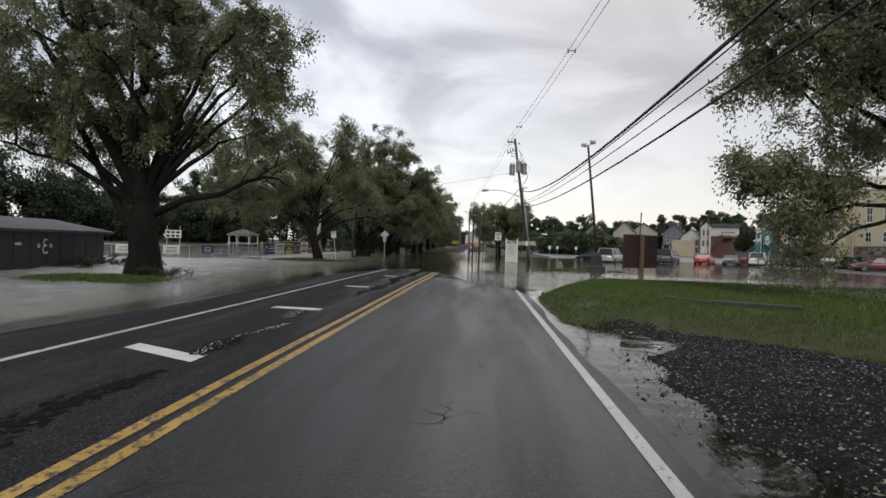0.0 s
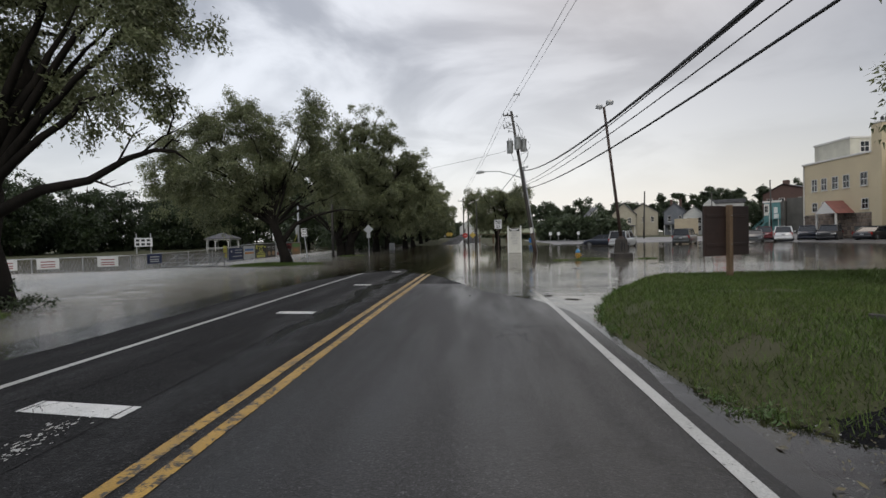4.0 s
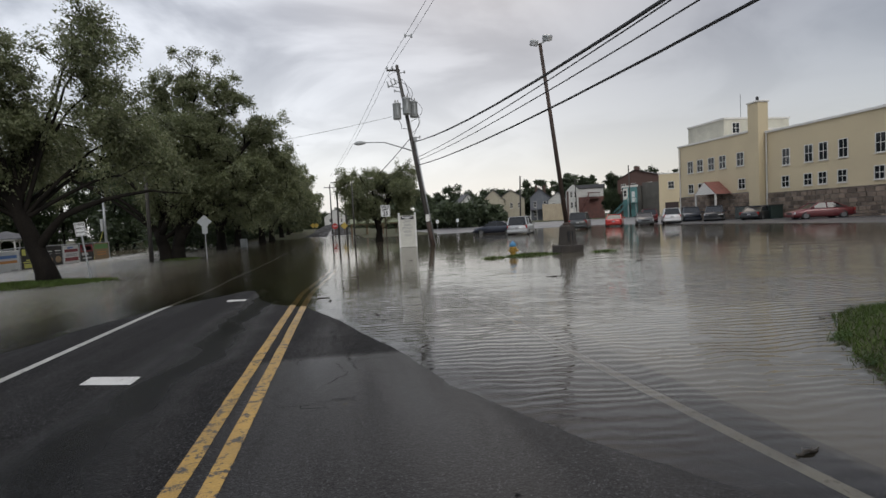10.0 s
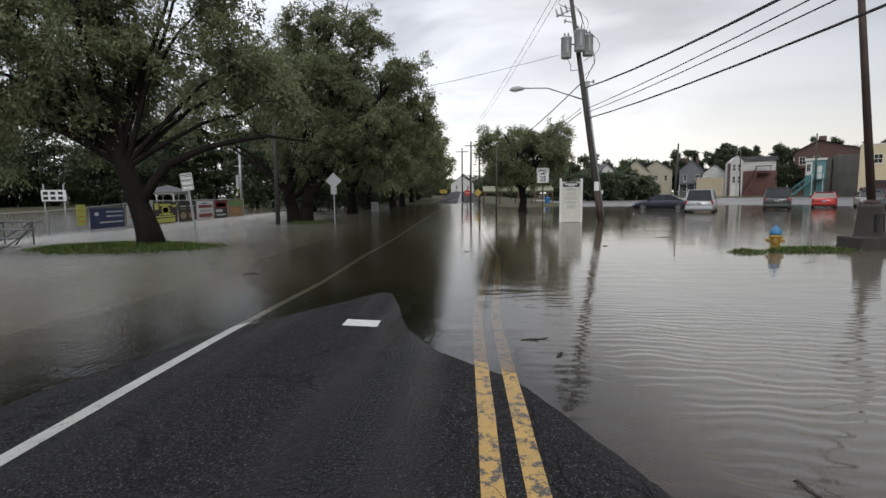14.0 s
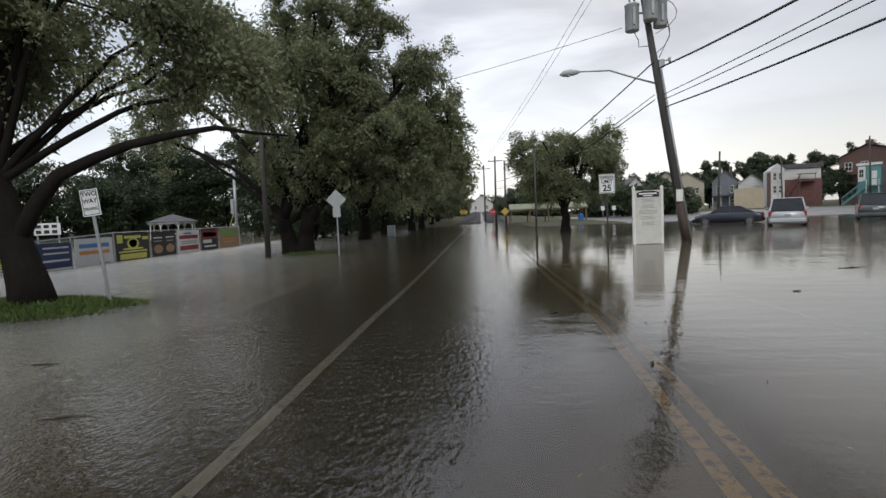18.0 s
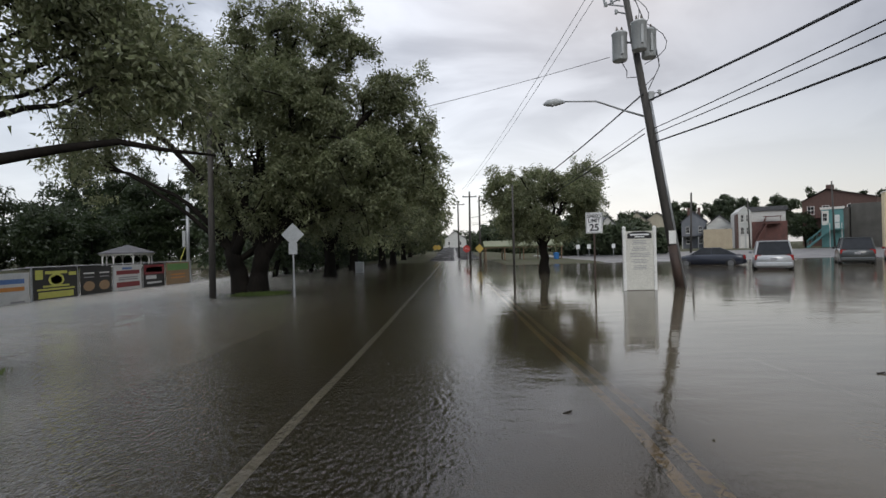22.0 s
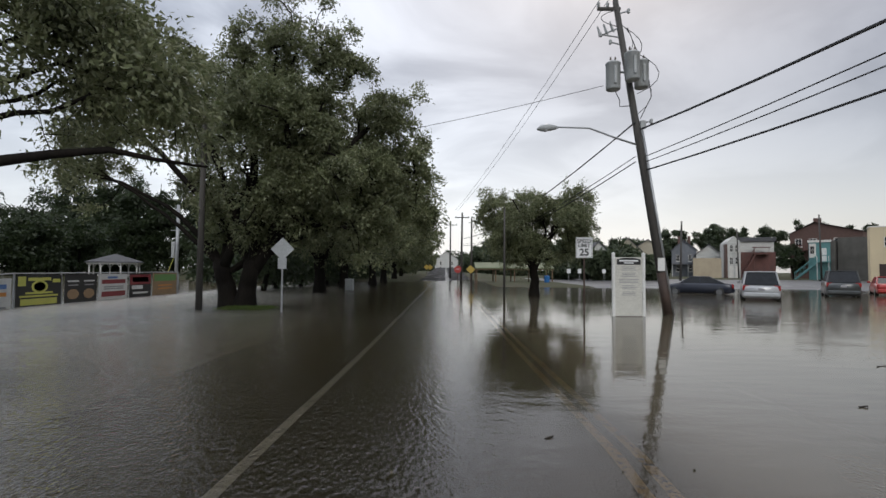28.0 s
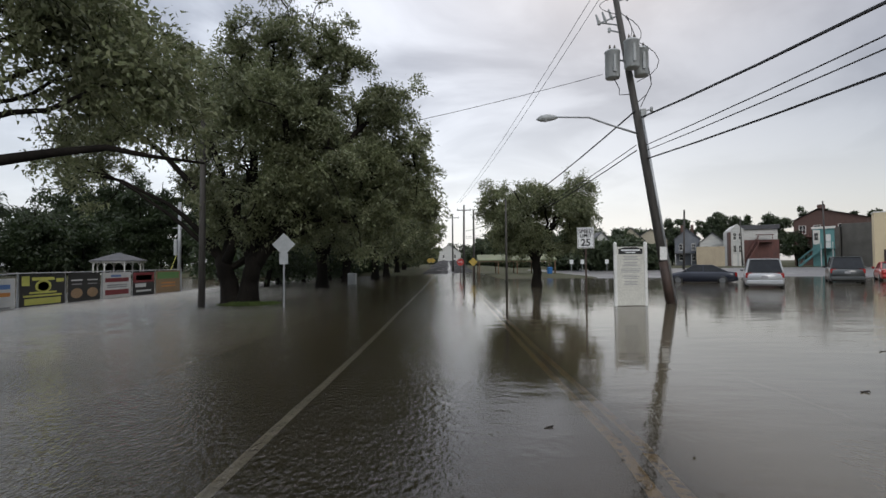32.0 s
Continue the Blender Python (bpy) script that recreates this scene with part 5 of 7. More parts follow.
def sign(name, at, w, h, low, text, label, post_h, diamond=False, tilt=0.0, yaw=0.0, second=False, face=None, post=GALV, frame_ink=True):
    root = thing(name, pose(*at, 0, tilt, yaw), label, "road sign")
    part("post", Geo().box((-0.03, -0.02, -0.5), (0.03, 0.02, post_h), c=0.006), post, root, "steel sign post")
    z = low + h / 2
    if diamond:
        d = w * 0.7071
        plate = Geo().prism([(-d, z), (0, z - d), (d, z), (0, z + d)], "y", -0.03, -0.024)
    else:
        plate = Geo().box((-w / 2, -0.032, low), (w / 2, -0.026, low + h))
    part("plate", plate, face or SIGN_WHITE, root)
    if text and frame_ink:
        g = Geo()
        for s in (-1, 1):
            g.box((s * (w / 2 - 0.035), -0.034, low + 0.025), (s * (w / 2 - 0.022), -0.0325, low + h - 0.025))
        for e in (low + 0.022, low + h - 0.035):
            g.box((-w / 2 + 0.022, -0.034, e), (w / 2 - 0.022, -0.0325, e + 0.013))
        part("border", g, BLACK, root, "thin black border")
    for line, size, dz in text:
        lettering(line, size, BLACK, root, (0, -0.0335, low + dz), bold=size * 0.03)
    if second:
        part("small_plate", Geo().box((-0.16, -0.032, low - 0.42), (0.16, -0.026, low - 0.02)), face or SIGN_WHITE, root, "small plate below")
    for bz in (low + 0.08, low + h - 0.08):
        part("bolt", Geo().lathe([(0.012, 0), (0.012, 0.01)], 6, (0, -0.045, bz)), GALV, root)
    return root


sign("speed_limit_sign", (6.55, 52.2, 0.0), 0.62, 0.77, 2.07, (("SPEED", 0.19, 0.62), ("LIMIT", 0.19, 0.46), ("25", 0.36, 0.20)), "white speed limit sign on a steel post in the water", 2.75, post=RUST)
sign("two_way_traffic_sign", (-6.25, 40.7, 0.05), 0.37, 0.54, 1.70, (("TWO", 0.125, 0.44), ("WAY", 0.125, 0.30), ("TRAFFIC", 0.080, 0.14)), "white two way traffic sign on a leaning post", 2.2, tilt=-6, yaw=4)
sign("warning_sign", (-4.58, 51.8, 0.0), 0.60, 0.60, 2.0, (), "bare grey back of a diamond warning sign", 2.65, diamond=True, second=True, face=SIGN_GREY)


def board():
    root = thing("notice_board", pose(7.84, 51.2, -0.20), "tall white park notice board standing in flood water", "notice board")
    for s in (-1, 1):
        p = part("post", Geo().box((s * 0.53 - 0.05, -0.05, -0.5), (s * 0.53 + 0.05, 0.05, 2.38), c=0.008), WHITE, root)
        part("post_cap", Geo().lathe([(0.07, 2.38), (0.07, 2.41), (0.01, 2.46)], 4, (s * 0.53, 0, 0)), WHITE, p)
    part("panel", Geo().box((-0.48, -0.025, 0.10), (0.48, 0.025, 2.28), c=0.006), material("cream_board_paint", (0.60, 0.59, 0.53), (0.50, 0.49, 0.44), 1.2, 30, 0.5, None, 0.1), root, "off-white painted panel")
    part("heading_panel", Geo().prism([(-0.42, 2.02), (0.42, 2.02), (0.42, 2.20), (0.2, 2.26), (-0.2, 2.26), (-0.42, 2.20)], "y", -0.035, -0.027), BLACK, root, "black heading panel")
    part("heading_bar", Geo().box((-0.33, -0.038, 2.13), (0.33, -0.036, 2.185)), SIGN_WHITE, root, "pale bar of writing")
    part("heading_bar", Geo().box((-0.17, -0.038, 2.06), (0.17, -0.036, 2.10)), SIGN_WHITE, root, "pale bar of writing")
    rng = random.Random(4)
    z = 1.93
    for i in range(15):
        w = rng.uniform(0.20, 0.37)
        part("line_of_writing", Geo().box((-w, -0.030, z), (w, -0.0275, z + 0.022)), BAR_GREY, root, "grey bar of small writing")
        z -= 0.055 if i % 3 != 2 else 0.11
    part("bottom_rail", Geo().box((-0.48, -0.04, 0.16), (0.48, 0.04, 0.22), c=0.006), CONCRETE, root, "stained lower rail")
    return root


board()


def brown_sign():
    root = thing("brown_sign", pose(10.8, 21.35, 0.28, 0, 0, 28), "dark brown sign board on a timber post in the grass", "sign")
    part("post", Geo().box((-0.06, -0.06, -0.5), (0.06, 0.06, 1.82), c=0.012), POST_WOOD, root, "brown timber post")
    part("panel", Geo().box((-0.82, 0.062, 0.58), (0.82, 0.11, 1.80), c=0.008), BROWN_BOARD, root)
    for z in (0.85, 1.55):
        part("batten", Geo().box((-0.75, 0.045, z - 0.04), (0.75, 0.062, z + 0.04), c=0.004), BROWN_BOARD, root)
        part("bolt", Geo().lathe([(0.018, 0), (0.018, 0.012)], 8, (0, -0.07, z)), GALV, root)
    return root


brown_sign()


def car_park_lamp():
    root = thing("car_park_lamp", pose(13.0, 38.5, -0.1), "rusty leaning car park lamp on a concrete base", "lamp post")
    part("footing", Geo().box((-0.52, -0.46, -0.3), (0.52, 0.46, 0.40), c=0.03), DARK_CONCRETE, root, "blackened square concrete footing")
    part("pedestal", Geo().lathe([(0.44, 0.40), (0.42, 0.46), (0.34, 1.18), (0.28, 1.25)], 4, (0, 0, 0)), DARK_CONCRETE, root, "tapered concrete pedestal")
    part("access_door", Geo().box((-0.12, -0.34, 0.52), (0.12, -0.29, 1.0), c=0.01), BLACK, root)
    top = Vector((-0.80, 0.2, 8.88))
    b = Vector((0, 0, 1.2))
    part("pole", Geo().tube([b, b.lerp(top, 0.5), top], [0.10, 0.085, 0.07], 12), RUST, root, "rusty tapered steel pole", True)
    part("collar", Geo().lathe([(0.18, 1.22), (0.18, 1.3), (0.11, 1.36)], 12), RUST, root)
    part("yoke", Geo().tube([top + Vector((-0.26, 0, -0.05)), top, top + Vector((0.30, 0, 0.16))], 0.035, 8), GREY_CAN, root)
    for dx, dz, roll in ((-0.28, 0.02, 14), (0.32, 0.24, -14)):
        p = top + Vector((dx, -0.04, dz))
        m = Matrix.Translation(p) @ pose(0, 0, 0, 24, roll, -20 if dx < 0 else 30)
        h = part("floodlight", Geo().box((-0.17, -0.15, -0.12), (0.17, 0.15, 0.12), m, 0.03), GREY_CAN, root, "grey floodlight head")
        part("glass", Geo().box((-0.14, -0.158, -0.09), (0.14, -0.152, 0.09), m), HEAD_LENS, h)
    return root


car_park_lamp()


def hydrant():
    red, yel, blu = plain("hydrant_yellow", (0.42, 0.25, 0.05), 0.5), None, plain("hydrant_blue", (0.05, 0.22, 0.42), 0.45)
    root = thing("fire_hydrant", pose(10.47, 38.3, -0.24), "old yellow fire hydrant with a blue bonnet", "fire hydrant")
    part("barrel", Geo().lathe([(0.17, 0), (0.17, 0.05), (0.12, 0.07), (0.115, 0.52), (0.15, 0.54), (0.15, 0.60), (0.12, 0.62)], 16), red, root, smooth=True)
    part("bonnet", Geo().lathe([(0.14, 0.62), (0.14, 0.66), (0.12, 0.74), (0.06, 0.80), (0.03, 0.81), (0.03, 0.86)], 16), blu, root, "faded blue bonnet", True)
    for a in (0, 120, 240):
        d = Vector((math.cos(radians(a)), math.sin(radians(a)), 0))
        c = Vector((0, 0, 0.46))
        n = part("outlet", Geo().tube([c + d * 0.09, c + d * 0.19], 0.06, 10), red, root)
        part("cap", Geo().tube([c + d * 0.19, c + d * 0.22], 0.05, 6), red, n)
    return root


hydrant()


# ---- cars ----
RIM = plain("dull_alloy", (0.16, 0.165, 0.17), 0.4, 0.6)


def car(name, at, yaw, kind, paint, label, group="parked cars"):
    """kind: (length, width, height, belt, nose height, cab start, cab end, windscreen run, rear run)."""
    L, W, H, belt, nose, c0, c1, wf, wr = kind
    root = thing(name, pose(*at, 0, 0, yaw), label, "car", group)
    hw = W / 2
    # the front faces +y
    st = []
    for i in range(15):
        t = i / 14
        y = -L / 2 + L * t
        end = min(t, 1 - t)
        k = 1 - 0.16 * math.exp(-end * 16)
        if y > c1:
            z = belt - (belt - nose) * smooth01((y - c1) / (L / 2 - c1)) ** 0.8
        elif y < c0:
            z = belt - 0.02 * (c0 - y)
        else:
            z = belt
        z -= 0.10 * math.exp(-end * 22)
        lift = 0.20 + 0.10 * math.exp(-end * 20)
        st.append((y, hw * k, z, lift))
    vs, fs, n = [], [], 10
    for y, w, z, b in st:
        ring = [(-w * 0.86, b), (-w * 0.98, b + 0.10), (-w, b + 0.34), (-w * 0.985, z - 0.16), (-w * 0.90, z), (w * 0.90, z), (w * 0.985, z - 0.16), (w, b + 0.34), (w * 0.98, b + 0.10), (w * 0.86, b)]
        vs += [(x, y, zz) for x, zz in ring]
    for i in range(len(st) - 1):
        for k in range(n):
            a, c = i * n + k, i * n + (k + 1) % n
            fs.append((a, c, c + n, a + n))
    fs += [tuple(range(n))[::-1], tuple(range((len(st) - 1) * n, len(st) * n))]
    part("body", Geo().add(vs, fs), paint, root, smooth=True)
    # cabin of dark glass with a painted roof and pillars
    cab = [(c0, hw * 0.88, belt - 0.02, 0.0), (c0 + wr, hw * 0.74, H - 0.03, 1.0), (c1 - wf, hw * 0.74, H - 0.04, 1.0), (c1, hw * 0.86, belt - 0.02, 0.0)]
    g = Geo().add([(-hw * 0.89, c0, belt - 0.03), (hw * 0.89, c0, belt - 0.03), (hw * 0.89, c1, belt - 0.03), (-hw * 0.89, c1, belt - 0.03),
                   (-hw * 0.73, c0 + wr, H - 0.05), (hw * 0.73, c0 + wr, H - 0.05), (hw * 0.73, c1 - wf, H - 0.05), (-hw * 0.73, c1 - wf, H - 0.05)],
                  [(0, 1, 5, 4), (1, 2, 6, 5), (2, 3, 7, 6), (3, 0, 4, 7), (4, 5, 6, 7), (3, 2, 1, 0)])
    part("glasshouse", g, GLASS_DARK, root, "dark tinted glass")
    part("roof", Geo().box((-hw * 0.75, c0 + wr - 0.06, H - 0.06), (hw * 0.75, c1 - wf + 0.06, H), c=0.03), paint, root)
    for s in (-1, 1):
        for ya, yb in ((c0, c0 + wr), (c1, c1 - wf)):
            part("pillar", Geo().tube([(s * hw * 0.885, ya, belt - 0.03), (s * hw * 0.735, yb, H - 0.04)], 0.045, 6), paint, root)
        ym = (c0 + wr + c1 - wf) / 2
        part("pillar", Geo().tube([(s * hw * 0.895, ym, belt - 0.03), (s * hw * 0.74, ym, H - 0.04)], 0.04, 6), paint, root)
        part("mirror", Geo().box((s * (hw - 0.02), c1 - 0.28, belt - 0.02), (s * (hw + 0.17), c1 - 0.16, belt + 0.13), c=0.03), paint, root)
        part("tail_light", Geo().box((s * hw * 0.62, -L / 2 + 0.02, belt - 0.34), (s * hw * 0.93, -L / 2 + 0.14, belt - 0.06), c=0.02), TAIL_RED, root, "red tail light")
        part("headlight", Geo().box((s * hw * 0.55, L / 2 - 0.17, nose - 0.26), (s * hw * 0.90, L / 2 - 0.02, nose - 0.10), c=0.03), HEAD_LENS, root, "clear headlight")
        for yw in (-L * 0.30, L * 0.31):
            c = Vector((s * (hw - 0.12), yw, 0.33))
            tyre = Geo().tube([c - Vector((0.11, 0, 0)), c + Vector((0.11, 0, 0))], 0.33, 18)
            wheel = part("wheel", tyre, BLACK_RUBBER, root, "black tyre", True)
            part("rim", Geo().tube([c - Vector((0.118, 0, 0)), c + Vector((0.118, 0, 0))], 0.20, 14), RIM, wheel, "dull silver rim")
    part("rear_bumper", Geo().box((-hw * 0.9, -L / 2 - 0.05, 0.32), (hw * 0.9, -L / 2 + 0.12, 0.56), c=0.05), paint, root)
    part("front_bumper", Geo().box((-hw * 0.88, L / 2 - 0.14, 0.26), (hw * 0.88, L / 2 + 0.04, 0.50), c=0.05), paint, root)
    part("grille", Geo().box((-hw * 0.45, L / 2 - 0.03, nose - 0.28), (hw * 0.45, L / 2 + 0.02, nose - 0.12), c=0.01), BLACK, root)
    part("number_plate", Geo().box((-0.16, -L / 2 - 0.012, belt - 0.36), (0.16, -L / 2 + 0.03, belt - 0.22)), BAR_GREY, root, "plain number plate")
    return root


def paint(name, c, rough=0.3):
    return material(name, c, tuple(v * 0.8 for v in c), 1.0, 20, rough, None, 0.0, metal=0.2, coat=0.6)


SILVER, NAVY, RED = paint("silver_paint", (0.45, 0.46, 0.47)), paint("navy_paint", (0.010, 0.014, 0.028)), paint("red_paint", (0.42, 0.022, 0.016))
CHAR, WHITE_CAR, BLACK_CAR, MAROON = paint("charcoal_paint", (0.055, 0.06, 0.06)), paint("white_paint", (0.72, 0.72, 0.72)), paint("black_paint_car", (0.015, 0.016, 0.018)), paint("maroon_paint", (0.12, 0.012, 0.016))
SEDAN = (4.7, 1.82, 1.44, 0.95, 0.76, -1.75, 1.15, 0.75, 0.95)
SUV = (4.6, 1.88, 1.72, 1.06, 0.98, -2.12, 1.05, 0.65, 0.35)
VAN = (5.1, 1.98, 1.76, 1.02, 0.86, -2.42, 1.55, 0.95, 0.28)
WAGON = (4.8, 1.95, 1.86, 1.12, 1.06, -2.25, 1.1, 0.6, 0.30)


def stand(x, y):
    return (x, y, max(-0.2, ground_height(x, y)) - 0.02)


car("silver_minivan", (20.4, 64.2, -0.12), -29, VAN, SILVER, "silver minivan parked in shallow flood water")
car("blue_sedan", (20.0, 71.0, -0.18), 63, SEDAN, NAVY, "dark blue sedan standing in flood water")
car("grey_suv", (28.6, 68.5, -0.12), -33, WAGON, CHAR, "dark grey boxy off-roader at the water's edge")
car("red_sedan", (34.2, 71.2, -0.10), -34, SEDAN, RED, "bright red sedan parked in the car park")
car("grey_sedan", (36.8, 69.5, -0.06), 150, SEDAN, CHAR, "dark grey sedan facing the street")
car("white_suv", (39.8, 69.0, -0.02), -32, SUV, WHITE_CAR, "white compact off-roader in the car park")
car("blue_suv", (42.6, 69.4, 0.0), 148, SUV, NAVY, "dark blue off-roader parked beside a white one")
car("black_suv", (42.4, 65.4, 0.0), 138, SUV, BLACK_CAR, "black off-roader in the car park")
car("black_sedan", (44.2, 61.6, 0.02), -62, SEDAN, BLACK_CAR, "black sedan parked beside an off-roader")
car("red_hatchback", (40.6, 74.4, 0.02), -30, SUV, MAROON, "red car half hidden among others")
car("maroon_sedan", (43.6, 54.5, 0.08), 70, SEDAN, MAROON, "maroon sedan parked by the stone wall")

# ---- buildings ----


def far(x, y, yaw, w, h):
    """Pose of a distant building, with its width and height multiplied."""
    return pose(x, y, 0, 0, 0, yaw) @ Matrix.Diagonal((w, w, h, 1.0))

STUCCO = material("cream_stucco", (0.62, 0.52, 0.34), (0.54, 0.45, 0.30), 0.35, 30, 0.85, None, 0.25)
PALE_STUCCO = material("pale_weathered_render", (0.62, 0.60, 0.50), (0.40, 0.38, 0.32), 0.6, 25, 0.85, None, 0.2)
TRIM = material("white_trim_paint", (0.72, 0.70, 0.65), (0.62, 0.60, 0.56), 1.0, 30, 0.6, None, 0.05)
FIELDSTONE = material("brown_fieldstone", (0.23, 0.175, 0.13), (0.13, 0.10, 0.08), 2.5, 30, 0.85, None, 0.5, island=0.45)
MORTAR = material("grey_mortar", (0.22, 0.20, 0.18), (0.15, 0.14, 0.125), 2, 40, 0.9, None, 0.3)
BRICK = material("red_brick", (0.125, 0.072, 0.058), (0.085, 0.052, 0.044), 3.0, 18, 0.85, None, 0.4)
OLD_RED = material("old_red_masonry", (0.17, 0.075, 0.062), (0.10, 0.055, 0.05), 1.2, 22, 0.85, None, 0.4)
WHITE_SIDING = material("weathered_white_siding", (0.60, 0.60, 0.57), (0.42, 0.42, 0.40), 0.8, 16, 0.7, None, 0.3, stretch=(0.3, 0.3, 6))
TURQUOISE = material("turquoise_paint", (0.13, 0.30, 0.30), (0.10, 0.23, 0.23), 1.0, 25, 0.6, None, 0.1)
SLATE = material("dark_grey_roofing", (0.085, 0.085, 0.09), (0.055, 0.055, 0.06), 1.5, 20, 0.75, None, 0.4)
DARK_BLOCK = material("dark_stained_blockwork", (0.115, 0.11, 0.10), (0.07, 0.068, 0.06), 0.6, 20, 0.85, None, 0.3)
TERRACOTTA = material("faded_red_shingle", (0.26, 0.10, 0.075), (0.18, 0.075, 0.06), 2, 20, 0.8, None, 0.4)
TAN = material("tan_render", (0.45, 0.38, 0.27), (0.36, 0.30, 0.22), 0.8, 20, 0.85, None, 0.2)
GREEN_ROOF = material("pale_green_sheet_roof", (0.16, 0.18, 0.10), (0.11, 0.13, 0.07), 0.8, 14, 0.6, None, 0.2)


def window(parent, m, w, h, mat=None, trim=None, bars=True):
    """A sash window; local x runs along the wall, y points out of it."""
    t = 0.07
    fr = Geo()
    for s in (-1, 1):
        fr.box((s * w / 2 - t / 2, -0.03, -h / 2), (s * w / 2 + t / 2, 0.06, h / 2), m)
        fr.box((-w / 2, -0.03, s * h / 2 - t / 2), (w / 2, 0.06, s * h / 2 + t / 2), m)
    win = part("window", fr, trim or TRIM, parent, "white sash window")
    part("pane", Geo().box((-w / 2 + 0.03, -0.02, -h / 2 + 0.03), (w / 2 - 0.03, 0.012, h / 2 - 0.03), m), mat or GLASS_DARK, win)
    if bars:
        part("sash_bar", Geo().box((-w / 2 + 0.03, 0.012, -0.03), (w / 2 - 0.03, 0.045, 0.03), m), trim or TRIM, win)
        part("sash_bar", Geo().box((-0.02, 0.012, -h / 2 + 0.03), (0.02, 0.035, h / 2 - 0.03), m), trim or TRIM, win)
    part("sill", Geo().box((-w / 2 - 0.08, 0, -h / 2 - 0.10), (w / 2 + 0.08, 0.12, -h / 2 - 0.03), m), trim or TRIM, win)
    return win


def facing(x, y, z, yaw):
    """Pose whose y axis points along the given heading."""
    return pose(x, y, z, 0, 0, yaw)


def stone_wall(parent, x, y0, y1, z0, z1, seed):
    """Rough stones laid in a wall face that looks towards -x."""
    rng = random.Random(seed)
    g = Geo()
    z = z0
    while z < z1 - 0.1:
        hgt = rng.uniform(0.28, 0.46)
        y = y0 + rng.uniform(-0.3, 0)
        while y < y1:
            w = rng.uniform(0.35, 0.85)
            a, b = max(y, y0) + 0.02, min(y + w, y1) - 0.02
            if b - a > 0.08:
                d = rng.uniform(0.03, 0.09)
                g.box((x - d, a, z + 0.02), (x + 0.05, b, min(z + hgt, z1) - 0.02), c=0.03)
            y += w
        z += hgt
    return part("stonework", g, FIELDSTONE, parent, "rough brown fieldstone facing")


def cream_building():
    root = thing("cream_building", pose(47.0, 60, 0.0), "long cream stucco building with a fieldstone base", "building")
    g = Geo().box((0, 4.2, -0.5), (16, 17.2, 9.35)).box((0.6, -24, -0.5), (18, 4.2, 8.95))
    part("wall", g, STUCCO, root)
    part("parapet", Geo().box((-0.12, 4.2, 9.35), (16.1, 17.3, 9.55)), TRIM, root)
    part("cornice", Geo().box((0.45, -24, 8.95), (18.1, 4.2, 9.15)), TRIM, root)
    part("roof", Geo().add([(0.5, -24, 9.15), (0.5, 4, 9.15), (18, 4, 9.15), (18, -24, 9.15), (9, -16, 11.0), (9, 0.5, 10.6)], [(0, 1, 5, 4), (1, 2, 5), (2, 3, 4, 5), (3, 0, 4)]), SLATE, root, "low grey hipped roof")
    part("chimney", Geo().box((-0.25, 4.1, 0.3), (1.0, 5.5, 12.2), c=0.03), STUCCO, root, "tall cream chimney stack")
    part("chimney_cap", Geo().box((-0.32, 4.0, 12.2), (1.07, 5.6, 12.38), c=0.02), TRIM, root)
    part("chimney_pot", Geo().lathe([(0.16, 12.38), (0.14, 12.75), (0.18, 12.8), (0.05, 12.95)], 10, (0.35, 4.8, 0)), BLACK, root)
    part("base_course", Geo().box((-0.02, 5.6, -0.5), (0.02, 17.2, 3.0)), MORTAR, root)
    part("base_course", Geo().box((0.56, -24, -0.5), (0.62, 4.1, 2.75)), MORTAR, root)
    stone_wall(root, -0.02, 5.6, 17.2, 0.0, 3.0, 3)
    stone_wall(root, 0.56, -12, 4.1, 0.0, 2.75, 4)
    for y in (14.95, 13.2, 11.3, 9.5, 6.85):
        window(root, facing(0, y, 6.65, 90), 1.0, 1.45)
    for y in (14.9, 13.1, 6.7):
        window(root, facing(0, y, 3.95, 90), 0.95, 1.1)
    for y in (1.6, -0.9, -2.4, -4.3, -7.5, -9.2, -12.4, -14.2):
        window(root, facing(0.6, y, 6.2, 90), 0.85, 1.6)
        window(root, facing(0.6, y + 0.1, 3.75, 90), 0.85, 1.1)
    # entrance porch
    porch = part("porch_roof", Geo().prism([(-1.9, 3.0), (1.9, 3.0), (0, 4.5)], "x", -2.0, 0.05), TERRACOTTA, root, "small gabled porch with red shingles")
    porch.matrix_basis = pose(0, 10.1, 0)
    gab = part("porch_gable", Geo().prism([(-1.75, 3.02), (1.75, 3.02), (0, 4.4)], "x", -2.03, -1.99), TRIM, porch)
    for s in (-1, 1):
        part("porch_post", Geo().box((-1.95, s * 1.6 - 0.09, 0.0), (-1.77, s * 1.6 + 0.09, 3.0), c=0.02), TRIM, porch)
    part("entrance_door", Geo().box((-0.05, 9.5, 0.2), (0.0, 10.7, 2.4)), BROWN_BOARD, root)
    for y in (16.9, 3.9):
        part("downpipe", Geo().tube([(-0.08 if y > 5 else 0.5, y, 0.3), (-0.08 if y > 5 else 0.5, y, 9.2)], 0.07, 8), TRIM, root)
    return root


cream_building()


